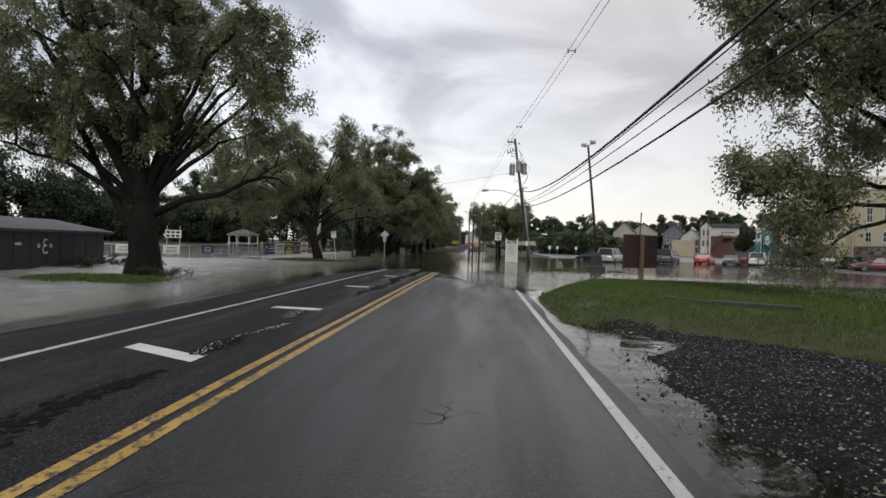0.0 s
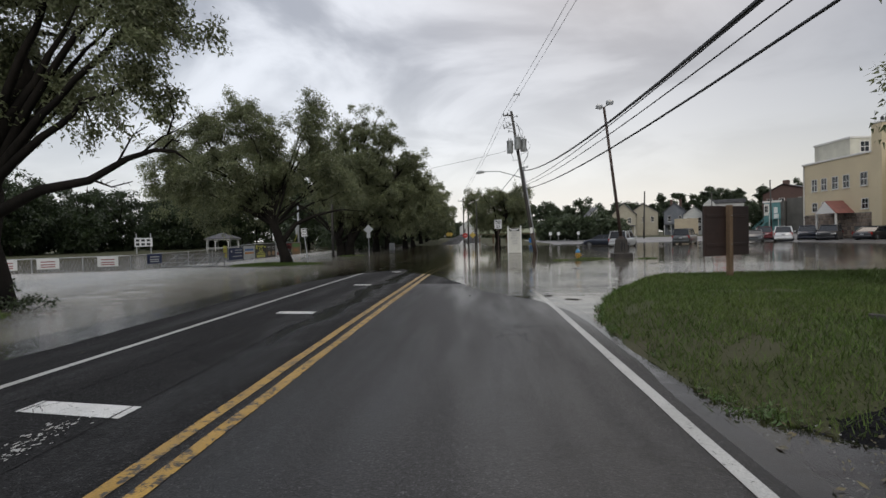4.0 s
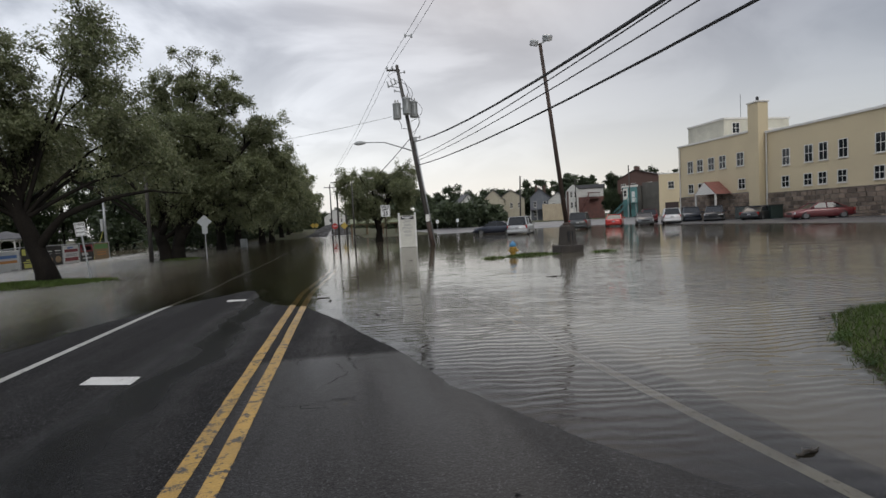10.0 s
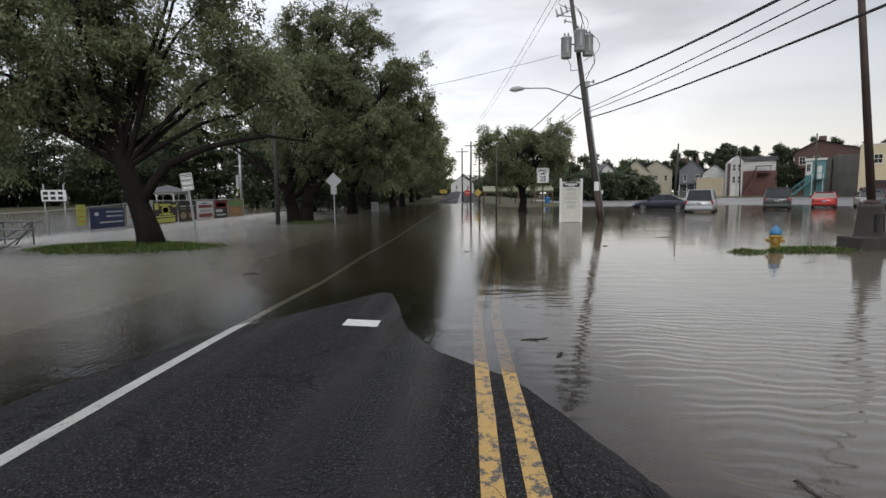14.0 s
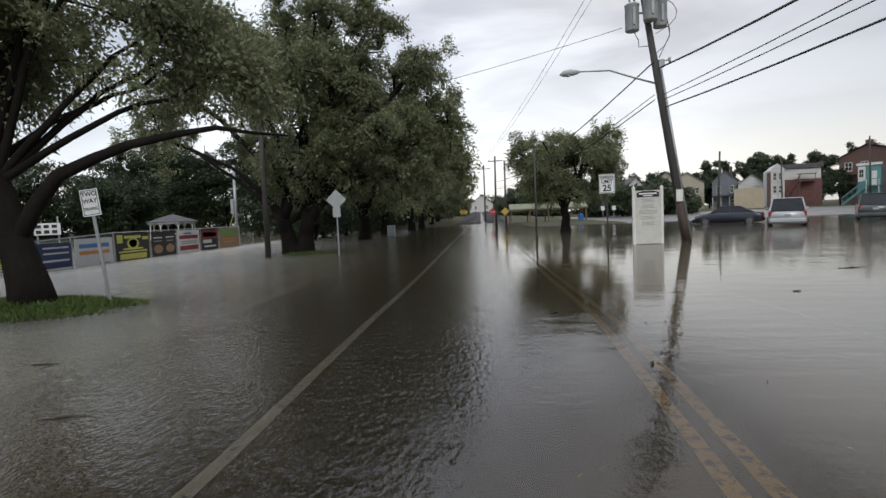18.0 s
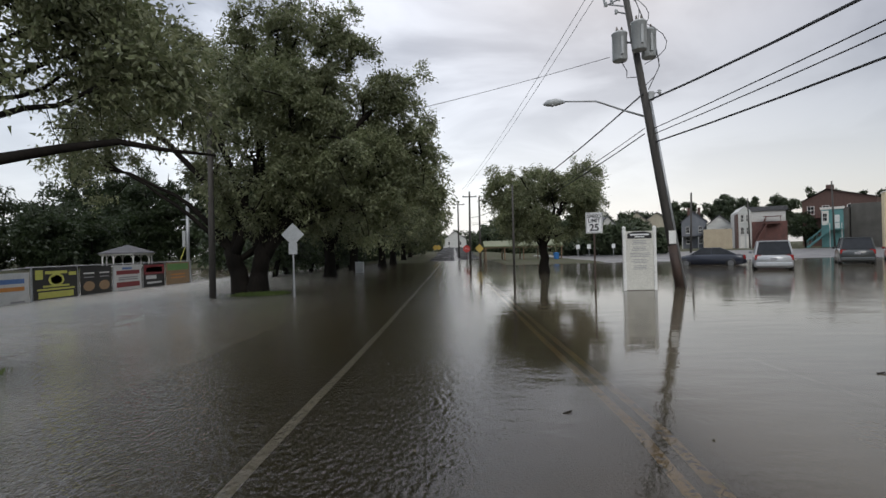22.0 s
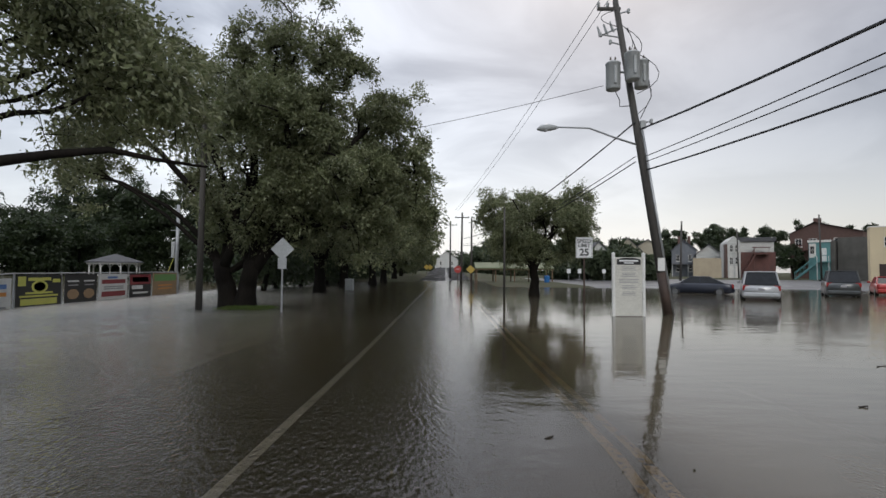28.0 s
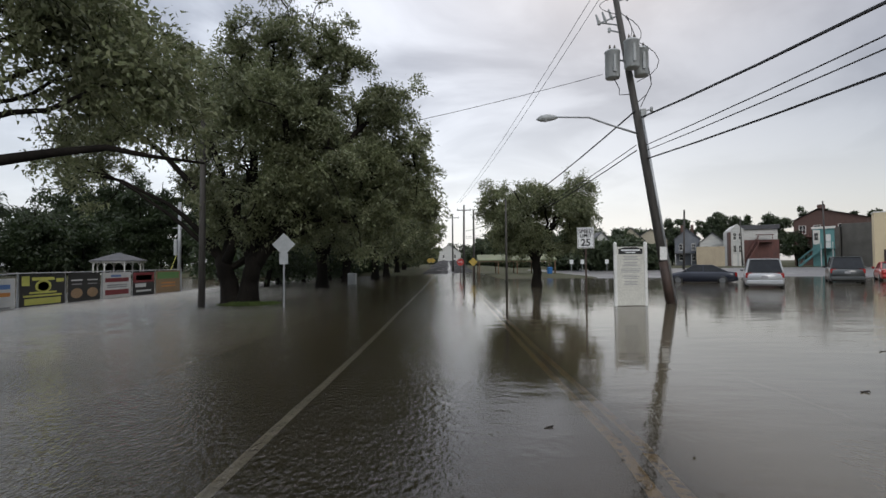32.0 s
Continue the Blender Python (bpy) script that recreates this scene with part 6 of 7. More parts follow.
def tall_block():
    root = thing("rendered_block", pose(48.2, 70.6, 0), "pale weathered rooftop storey on the cream building", "building")
    part("wall", Geo().box((0, 0, 9.2), (9, 6.2, 11.7)), PALE_STUCCO, root)
    part("coping", Geo().box((-0.1, -0.1, 11.7), (9.1, 6.3, 11.9)), TRIM, root)
    window(root, facing(1.6, 0, 10.7, 180), 1.0, 1.2)
    part("mast", Geo().tube([(5, 3, 11.9), (5, 3, 15.4)], 0.04, 6), GALV, root)
    return root


tall_block()


def small_cream():
    root = thing("small_cream_house", far(73.5, 120.0, -35, 1.3, 1.3), "small cream wing with a lean-to roof", "building")
    part("wall", Geo().box((0, 0, -0.5), (3.3, 3.0, 7.2)), STUCCO, root)
    part("coping", Geo().box((-0.08, -0.05, 7.2), (3.3, 3.1, 7.35)), TRIM, root)
    window(root, facing(1.9, 0, 5.3, 180), 0.9, 1.2)
    part("garage_door", Geo().box((0.9, -0.04, 0.0), (3.0, 0.0, 2.4)), BROWN_BOARD, root)
    return root


small_cream()


def stairs(parent, a, b, w, mat, name="stair"):
    """A straight outside stair from a up to b."""
    a, b = Vector(a), Vector(b)
    k = max(4, round((b.z - a.z) / 0.19))
    d = Vector((b.x - a.x, b.y - a.y, 0)).normalized()
    side = Vector((-d.y, d.x, 0)) * w / 2
    root = part(name, Geo().add([a + side, b + side, b + side - Vector((0, 0, 0.3)), a + side - Vector((0, 0, 0.3))] + [a + side * 1.06, b + side * 1.06, b + side * 1.06 - Vector((0, 0, 0.3)), a + side * 1.06 - Vector((0, 0, 0.3))],
                [(0, 1, 2, 3), (7, 6, 5, 4), (0, 4, 5, 1), (1, 5, 6, 2), (2, 6, 7, 3), (3, 7, 4, 0)]), mat, parent)
    part("string", Geo().add([a - side, b - side, b - side - Vector((0, 0, 0.3)), a - side - Vector((0, 0, 0.3))] + [a - side * 1.06, b - side * 1.06, b - side * 1.06 - Vector((0, 0, 0.3)), a - side * 1.06 - Vector((0, 0, 0.3))],
             [(0, 1, 2, 3), (7, 6, 5, 4), (0, 4, 5, 1), (1, 5, 6, 2), (2, 6, 7, 3), (3, 7, 4, 0)]), mat, root)
    for i in range(k):
        p = a.lerp(b, (i + 0.5) / k)
        part("tread", Geo().add([p + side - d * 0.13, p - side - d * 0.13, p - side + d * 0.13, p + side + d * 0.13] + [q - Vector((0, 0, 0.05)) for q in (p + side - d * 0.13, p - side - d * 0.13, p - side + d * 0.13, p + side + d * 0.13)],
                                [(0, 1, 2, 3), (7, 6, 5, 4), (0, 4, 5, 1), (1, 5, 6, 2), (2, 6, 7, 3), (3, 7, 4, 0)]), mat, root)
    for s in (side, -side):
        part("handrail", Geo().tube([a + s + Vector((0, 0, 0.95)), b + s + Vector((0, 0, 0.95))], 0.05, 6), mat, root)
        for i in range(0, k + 1, 3):
            p = a.lerp(b, i / k) + s
            part("baluster", Geo().tube([p, p + Vector((0, 0, 0.95))], 0.035, 5), mat, root)
    return root


def turquoise_house():
    root = thing("turquoise_house", far(73.0, 134.0, -50, 0.85, 1.25), "narrow house with a turquoise front and outside stairs", "house")
    part("wall", Geo().box((0, 0, -0.5), (5.0, 9, 6.2)), DARK_BLOCK, root, "dark side wall")
    part("front", Geo().box((0.1, -0.06, 0.0), (4.2, 0.0, 6.0)), TURQUOISE, root, "turquoise painted front")
    part("cornice", Geo().box((-0.1, -0.3, 6.0), (4.4, 0.3, 6.35)), TRIM, root)
    part("bay", Geo().box((0.3, -0.5, 3.6), (1.5, 0.0, 5.8)), TRIM, root)
    window(root, facing(0.9, -0.5, 4.8, 180), 0.8, 1.2)
    part("door", Geo().box((2.6, -0.10, 3.0), (3.5, -0.06, 5.1)), WHITE, root, "white door")
    part("landing", Geo().box((1.9, -1.6, 2.85), (4.3, 0.0, 3.0)), TURQUOISE, root)
    for x in (2.0, 4.2):
        part("landing_post", Geo().box((x - 0.06, -1.55, -0.3), (x + 0.06, -1.43, 3.95)), WHITE, root)
    part("landing_rail", Geo().box((1.9, -1.58, 3.85), (4.3, -1.5, 3.95)), TURQUOISE, root)
    stairs(root, (-2.4, -1.0, 0.3), (1.9, -1.0, 2.95), 1.0, TURQUOISE)
    return root


turquoise_house()


def brick_house():
    root = thing("brick_house", far(87.0, 160.0, -50, 1.5, 1.28), "tall red brick house with a pitched roof", "house")
    part("wall", Geo().box((0, 0, -0.5), (9.5, 12, 8.7)), BRICK, root)
    part("gable", Geo().prism([(0, 8.7), (9.5, 8.7), (3.4, 10.6)], "y", 0.0, 12), BRICK, root)
    part("roof", Geo().add([(-0.2, -0.3, 8.65), (3.4, -0.3, 10.8), (9.7, -0.3, 8.75), (-0.2, 12.3, 8.65), (3.4, 12.3, 10.8), (9.7, 12.3, 8.75)], [(0, 1, 4, 3), (1, 2, 5, 4)]), SLATE, root)
    part("chimney", Geo().box((3.0, 1.0, 9.5), (3.9, 1.9, 11.6), c=0.02), BRICK, root)
    for x in (1.2, 3.2, 6.4):
        window(root, facing(x, 0, 6.9, 180), 0.9, 1.5)
    part("balcony", Geo().box((0.4, -1.4, 5.4), (5.5, 0, 5.55)), OLD_RED, root)
    part("balcony_rail", Geo().box((0.4, -1.4, 6.3), (5.5, -1.32, 6.4)), OLD_RED, root)
    for i in range(9):
        part("baluster", Geo().box((0.45 + i * 0.62, -1.39, 5.55), (0.51 + i * 0.62, -1.33, 6.3)), OLD_RED, root)
    return root


brick_house()
solo("shop_building", Geo().box((0, 0, -0.5), (9, 9, 8.2), c=0.03), DARK_BLOCK, "dark blank side wall of a shop building", "building", m=far(76.6, 131.2, -50, 0.9, 1.02))


def white_shop():
    root = thing("white_shop_house", far(67.6, 153.0, -22, 1.02, 1.45), "white sided shop house with a red masonry annexe", "house")
    part("wall", Geo().box((0, 0, -0.5), (2.6, 14, 6.0)), WHITE_SIDING, root, "white siding front")
    part("gable", Geo().prism([(0, 6.0), (2.6, 6.0), (1.3, 6.9)], "y", 0.0, 14), WHITE_SIDING, root)
    part("upper_wall", Geo().box((2.6, 2.0, 3.9), (9.5, 14, 6.0)), WHITE_SIDING, root, "white block wall")
    part("annexe", Geo().box((2.6, 1.0, -0.5), (9.6, 14, 4.3)), OLD_RED, root, "old red masonry annexe")
    part("roof", Geo().box((2.0, 1.6, 6.0), (9.9, 14.2, 6.7), c=0.05), SLATE, root)
    for z in (4.9, 2.9):
        for x in (0.75, 1.85):
            window(root, facing(x, 0, z, 180), 0.6, 1.1)
    part("door", Geo().box((0.3, -0.05, 0), (1.2, 0, 2.1)), TRIM, root)
    part("door", Geo().box((1.5, -0.05, 0), (2.3, 0, 2.1)), TRIM, root)
    part("corner_brick", Geo().box((-0.35, 0.05, -0.3), (0.0, 4, 5.6)), BRICK, root)
    part("landing", Geo().box((5.2, -0.6, 3.9), (8.2, 1.0, 4.05)), OLD_RED, root)
    stairs(root, (2.6, -0.2, 0.4), (5.4, -0.2, 3.95), 1.1, OLD_RED)
    part("awning", Geo().box((5.0, -0.5, 5.0), (8.4, 1.0, 5.12)), OLD_RED, root)
    for x in (5.3, 8.1):
        part("awning_post", Geo().box((x - 0.05, -0.45, -0.2), (x + 0.05, -0.35, 5.0)), OLD_RED, root)
    return root


white_shop()


def gable_house(at, w, d, h, roof_h, wall, roof, label, yaw=0, windows=((-0.25, 0.7), (0.25, 0.7), (-0.25, 0.32), (0.25, 0.32)), porch=False, chimneys=0):
    root = thing("house", far(at[0], at[1], yaw, 1.0, at[2]), label, "house", "houses behind the car park")
    part("wall", Geo().box((-w / 2, 0, -0.5), (w / 2, d, h)), wall, root)
    part("gable", Geo().prism([(-w / 2, h), (w / 2, h), (0, h + roof_h)], "y", 0.02, d - 0.02), wall, root)
    e = 0.35
    part("roof", Geo().add([(-w / 2 - e, -e, h - 0.1), (0, -e, h + roof_h + 0.15), (w / 2 + e, -e, h - 0.1), (-w / 2 - e, d + e, h - 0.1), (0, d + e, h + roof_h + 0.15), (w / 2 + e, d + e, h - 0.1),
                            (-w / 2 - e, -e, h - 0.28), (0, -e, h + roof_h - 0.05), (w / 2 + e, -e, h - 0.28)], [(0, 1, 4, 3), (1, 2, 5, 4), (0, 6, 7, 1), (1, 7, 8, 2)]), roof, root)
    for fx, fz in windows:
        window(root, facing(fx * w, 0, fz * h, 180), 0.85, 1.3)
    if porch:
        part("porch_roof", Geo().box((-w / 2, -1.8, 2.5), (w / 2, 0, 2.7)), roof, root)
        for i in range(4):
            x = -w / 2 + 0.2 + i * (w - 0.4) / 3
            part("porch_post", Geo().box((x - 0.07, -1.75, 0), (x + 0.07, -1.61, 2.5)), WHITE, root)
    for k in range(chimneys):
        x = (-0.2 + 0.42 * k) * w
        part("chimney", Geo().box((x - 0.35, d * 0.5, h), (x + 0.35, d * 0.5 + 0.6, h + roof_h + 1.0)), BRICK, root)
    return root


GREY_BLUE = material("grey_blue_siding", (0.17, 0.18, 0.20), (0.12, 0.13, 0.145), 0.8, 16, 0.7, None, 0.3)
YELLOW_SIDING = material("pale_yellow_siding", (0.42, 0.38, 0.29), (0.34, 0.31, 0.24), 0.8, 16, 0.7, None, 0.3)
gable_house((70.0, 180, 1.4), 6.5, 9, 5.6, 2.0, GREY_BLUE, SLATE, "grey gabled house with two chimneys", -25, porch=True, chimneys=2)
gable_house((72.0, 170, 1.3), 6.0, 9, 5.0, 1.8, WHITE_SIDING, SLATE, "white gabled house among others", -25)
gable_house((52.5, 176, 1.35), 7.0, 10, 5.4, 2.6, YELLOW_SIDING, SLATE, "pale yellow house with a steep roof", -20, porch=True)
gable_house((62.0, 186, 1.35), 9.0, 10, 6.0, 2.2, YELLOW_SIDING, SLATE, "wide pale yellow house behind trees", -20, windows=((-0.3, 0.7), (0, 0.7), (0.3, 0.7)))
gable_house((43.5, 173.4, 1.4), 6.0, 8, 4.6, 2.2, WHITE_SIDING, SLATE, "white cottage behind the trees", porch=True)
solo("garden_wall", Geo().box((0, 0, -0.4), (6.6, 0.4, 2.9), c=0.02), TAN, "blank tan rendered garden wall", "wall", m=far(60.0, 154.0, -20, 0.9, 1.65))
gable_house((2.0, 300, 1.4), 12, 10, 5, 3, WHITE_SIDING, SLATE, "far white house up the road")


def pavilion():
    root = thing("pavilion", pose(10.2, 100, 0.0), "long open pavilion with a pale green sheet roof", "pavilion")
    part("roof", Geo().prism([(-2.0, 1.75), (2.0, 1.75), (2.0, 1.9), (0, 2.6), (-2.0, 1.9)], "x", -5.0, 5.0), GREEN_ROOF, root)
    for i in range(5):
        for y in (-1.8, 1.8):
            part("post", Geo().box((-4.8 + i * 2.4 - 0.07, y - 0.07, -0.4), (-4.8 + i * 2.4 + 0.07, y + 0.07, 1.75)), POST_WOOD, root)
    part("beam", Geo().box((-5, -1.9, 1.62), (5, -1.75, 1.76)), POST_WOOD, root)
    return root


pavilion()
solo("blue_bin", Geo().lathe([(0.3, 0), (0.36, 0.9), (0.38, 0.95), (0.1, 1.05)], 12), plain("blue_plastic", (0.03, 0.15, 0.40)), "blue plastic bin beside the pavilion", "bin", m=pose(14.2, 97.5, -0.1))


def far_sign(at, face, shape, label, size=0.75):
    root = thing("far_road_sign", pose(*at), label, "road sign", "far road signs")
    part("post", Geo().box((-0.04, -0.03, -0.4), (0.04, 0.03, 2.3)), RUST, root)
    k = 8 if shape == "stop" else 4
    off = math.pi / 8 if k == 8 else 0
    part("plate", Geo().prism([(size / 2 * math.cos(2 * math.pi * i / k + off), 1.75 + size / 2 * math.sin(2 * math.pi * i / k + off)) for i in range(k)], "y", -0.05, -0.035), face, root)
    if shape == "stop":
        lettering("STOP", 0.22, SIGN_WHITE, root, (0, -0.052, 1.75))
    return root


SIGN_RED, SIGN_ORANGE = plain("sign_red", (0.40, 0.035, 0.03)), plain("sign_amber", (0.45, 0.32, 0.06))
far_sign((2.9, 95, -0.1), SIGN_RED, "stop", "red octagonal stop sign far off", 0.9)
far_sign((4.2, 90, -0.1), SIGN_ORANGE, "diamond", "amber diamond warning sign far off", 1.0)
far_sign((-2.9, 150, 0.4), SIGN_ORANGE, "diamond", "yellow sign far up the road", 1.3)
far_sign((-2.1, 150, 0.4), SIGN_ORANGE, "diamond", "yellow sign far up the road", 1.3)
for x, y in ((18.5, 104), (20.0, 104), (24, 106)):
    sign("small_white_sign", (x, y, -0.05), 0.5, 0.6, 1.3, (), "small white sign on a slim post", 1.9)


def dumpster(at, w, mat, label):
    root = thing("dumpster", pose(*at), label, "dumpster")
    part("bin", Geo().box((-0.7, -w / 2, 0.1), (0.7, w / 2, 1.35), c=0.03), mat, root)
    part("lid", Geo().box((-0.75, -w / 2 - 0.04, 1.35), (0.75, w / 2 + 0.04, 1.45), c=0.02), BLACK, root)
    for i in range(3):
        part("rib", Geo().box((-0.75, -w / 2 + 0.2 + i * (w - 0.5) / 2, 0.2), (-0.7, -w / 2 + 0.28 + i * (w - 0.5) / 2, 1.3)), mat, root)
    return root


dumpster((45.6, 61.7, 0.05), 1.9, plain("dark_green_steel", (0.02, 0.035, 0.03), 0.5), "dark green dumpster by the stone wall")
dumpster((45.8, 65.0, 0.05), 1.3, plain("grey_green_steel", (0.12, 0.14, 0.13), 0.5), "small grey-green bin by the stone wall")
tree("car_park_tree", (72.0, 137.0, 0.0), 7, (0, 0, 4.4, 2.9, 2.6, 3.2), 0.2, 1.4, 5, 90, 130, 0.30, 301, "dense dark green bush by the turquoise stairs", mat=LEAF_DARK, low=0.6)

# ---- ball field, fence, gazebo and shed ----
CHAIN = material("galvanised_mesh", (0.26, 0.27, 0.28), (0.18, 0.19, 0.2), 3, 40, 0.5, None, 0.0, metal=0.5)
FENCE = ((-15.0, 64.4), (-15.0, 52.5), (-15.1, 45.4), (-17.0, 39.0), (-26.0, 34.5), (-46.0, 32.5))
SINK = (0.0, 0.0, -0.32, -0.48, -0.52, -0.52)


def fence():
    root = thing("chain_link_fence", pose(0, 0, 0), "grey chain-link fence of the flooded ball field", "fence")
    for (ax, ay), (bx, by), az, bz in zip(FENCE, FENCE[1:], SINK, SINK[1:]):
        a, b = Vector((ax, ay, az)), Vector((bx, by, bz))
        k = max(1, round((b - a).length / 2.5))
        for i in range(k):
            p, q = a.lerp(b, i / k), a.lerp(b, (i + 1) / k)
            part("post", Geo().tube([p + Vector((0, 0, -0.5)), p + Vector((0, 0, 1.36))], 0.035, 7), GALV, root)
            part("rail", Geo().tube([p + Vector((0, 0, 1.32)), q + Vector((0, 0, 1.32))], 0.028, 6), GALV, root)
            g = Geo()
            d, up = (q - p), 1.3
            n = 14
            for s in range(n):
                for e in (0, 1):
                    u0, u1 = (s / n, (s + 3) / n) if e == 0 else ((s + 3) / n, s / n)
                    if max(u0, u1) > 1:
                        continue
                    g.tube([p + d * u0 + Vector((0, 0, -0.1)), p + d * u1 + Vector((0, 0, up))], 0.006, 3, cap=False)
            part("mesh_panel", g, CHAIN, root)
    return root


fence()


def banner(y0, y1, base, ink, label, bars, blobs=(), z0=0.02, z1=1.26, x=-14.94):
    """A printed vinyl banner tied to the road side of the fence; writing shows as plain bars."""
    root = thing("banner", pose(x, (y0 + y1) / 2, 0), label, "banner", "banners on the fence")
    w = abs(y1 - y0)
    part("sheet", Geo().box((0, -w / 2, z0), (0.012, w / 2, z1)), base, root)
    for cy, cz, bw, bh, col in bars:
        part("bar_of_writing", Geo().box((0.013, (-cy - bw / 2) * w, z0 + (cz - bh / 2) * (z1 - z0)), (0.017, (-cy + bw / 2) * w, z0 + (cz + bh / 2) * (z1 - z0))), col or ink, root)
    for cy, cz, r, col in blobs:
        k = 12
        part("printed_shape", Geo().prism([(-cy * w + r * math.cos(2 * math.pi * i / k), z0 + cz * (z1 - z0) + 0.62 * r * math.sin(2 * math.pi * i / k)) for i in range(k)], "x", 0.013, 0.018), col, root)
    return root


V_BLACK, V_WHITE, V_NAVY = plain("black_vinyl", (0.02, 0.02, 0.02)), plain("white_vinyl", (0.62, 0.63, 0.62)), plain("navy_vinyl", (0.025, 0.04, 0.11))
V_RED, V_YELLOW, V_TAN, V_BLUE = plain("red_vinyl", (0.22, 0.03, 0.035)), plain("yellow_print", (0.55, 0.55, 0.12)), plain("tan_wood_board", (0.30, 0.20, 0.11)), plain("blue_print", (0.10, 0.20, 0.45))
V_ORANGE, V_GREEN = plain("orange_print", (0.60, 0.25, 0.06)), plain("green_print", (0.15, 0.30, 0.10))
banner(64.1, 61.6, V_TAN, V_ORANGE, "tan and green banner at the fence's end", ((0, 0.8, 0.9, 0.3, V_GREEN), (0, 0.45, 0.6, 0.06, None), (0, 0.3, 0.6, 0.06, None)))
banner(61.4, 59.5, V_BLACK, V_WHITE, "black banner with a red heading band", ((0, 0.75, 0.98, 0.42, V_RED), (0, 0.74, 0.75, 0.22, None), (0.15, 0.42, 0.5, 0.16, None), (0, 0.18, 0.7, 0.08, None)))
banner(59.3, 57.2, V_WHITE, V_RED, "white banner with red and blue bars of writing", ((0.05, 0.86, 0.35, 0.08, V_BLUE), (0, 0.70, 0.85, 0.16, None), (0, 0.50, 0.7, 0.05, BAR_GREY), (0, 0.42, 0.7, 0.05, BAR_GREY), (0, 0.22, 0.85, 0.20, None)))
banner(57.0, 55.0, V_BLACK, V_WHITE, "black banner with two printed shapes", ((-0.25, 0.76, 0.34, 0.05, None), (0.25, 0.76, 0.34, 0.05, None), (-0.25, 0.62, 0.3, 0.04, BAR_GREY), (0.25, 0.62, 0.3, 0.04, BAR_GREY)), ((-0.25, 0.3, 0.36, V_TAN), (0.25, 0.3, 0.36, V_TAN)))
banner(54.8, 52.5, V_BLACK, V_YELLOW, "black banner with yellow bars of writing", ((0, 0.86, 0.5, 0.10, None), (0.38, 0.80, 0.16, 0.3, None), (-0.38, 0.8, 0.18, 0.12, None), (0, 0.42, 0.6, 0.06, None), (0, 0.32, 0.85, 0.06, None), (0, 0.14, 0.8, 0.20, None)), ((0, 0.62, 0.42, V_YELLOW), (0, 0.62, 0.30, V_BLACK)))
banner(52.3, 50.2, V_WHITE, V_ORANGE, "white banner with blue and orange bars of writing", ((0, 0.75, 0.8, 0.14, V_BLUE), (0, 0.52, 0.8, 0.12, None), (-0.25, 0.12, 0.3, 0.06, BAR_GREY)), z0=-0.10, z1=1.14)
banner(50.0, 47.6, V_NAVY, V_WHITE, "navy banner with white bars of writing", ((-0.2, 0.85, 0.5, 0.05, None), (-0.2, 0.68, 0.5, 0.05, None), (-0.1, 0.45, 0.7, 0.06, None), (0, 0.12, 0.98, 0.2, None)), ((0.32, 0.78, 0.15, V_WHITE),), z0=-0.20, z1=1.04)


def small_sign_on_fence(t, seg, w, h, mat, ink, label):
    (ax, ay), (bx, by) = FENCE[seg], FENCE[seg + 1]
    a = math.degrees(math.atan2(by - ay, bx - ax))
    low = SINK[seg] + (SINK[seg + 1] - SINK[seg]) * t
    root = thing("fence_sign", pose(ax + (bx - ax) * t, ay + (by - ay) * t, low, 0, 0, a), label, "sign", "small signs on the fence")
    part("sheet", Geo().box((-w / 2, 0.04, 1.0 - h / 2), (w / 2, 0.05, 1.0 + h / 2)), mat, root)
    for dz in (0.12, -0.05, -0.18):
        part("bar_of_writing", Geo().box((-w * 0.32, 0.051, 1.0 + dz * h * 1.6 - 0.03), (w * 0.32, 0.054, 1.0 + dz * h * 1.6 + 0.03)), ink, root)
    return root


small_sign_on_fence(0.746, 1, 0.55, 0.95, V_YELLOW, V_ORANGE, "narrow yellow sign on the fence")
for t, seg, mat in ((0.75, 2, V_NAVY), (0.12, 3, V_WHITE), (0.42, 3, V_WHITE), (0.62, 3, V_WHITE), (0.85, 3, V_WHITE), (0.10, 4, V_WHITE), (0.25, 4, V_WHITE), (0.45, 4, V_WHITE)):
    small_sign_on_fence(t, seg, 1.1, 0.62, mat, V_RED if mat is V_WHITE else V_WHITE, "small white sign wired to the fence" if mat is V_WHITE else "small navy sign wired to the fence")


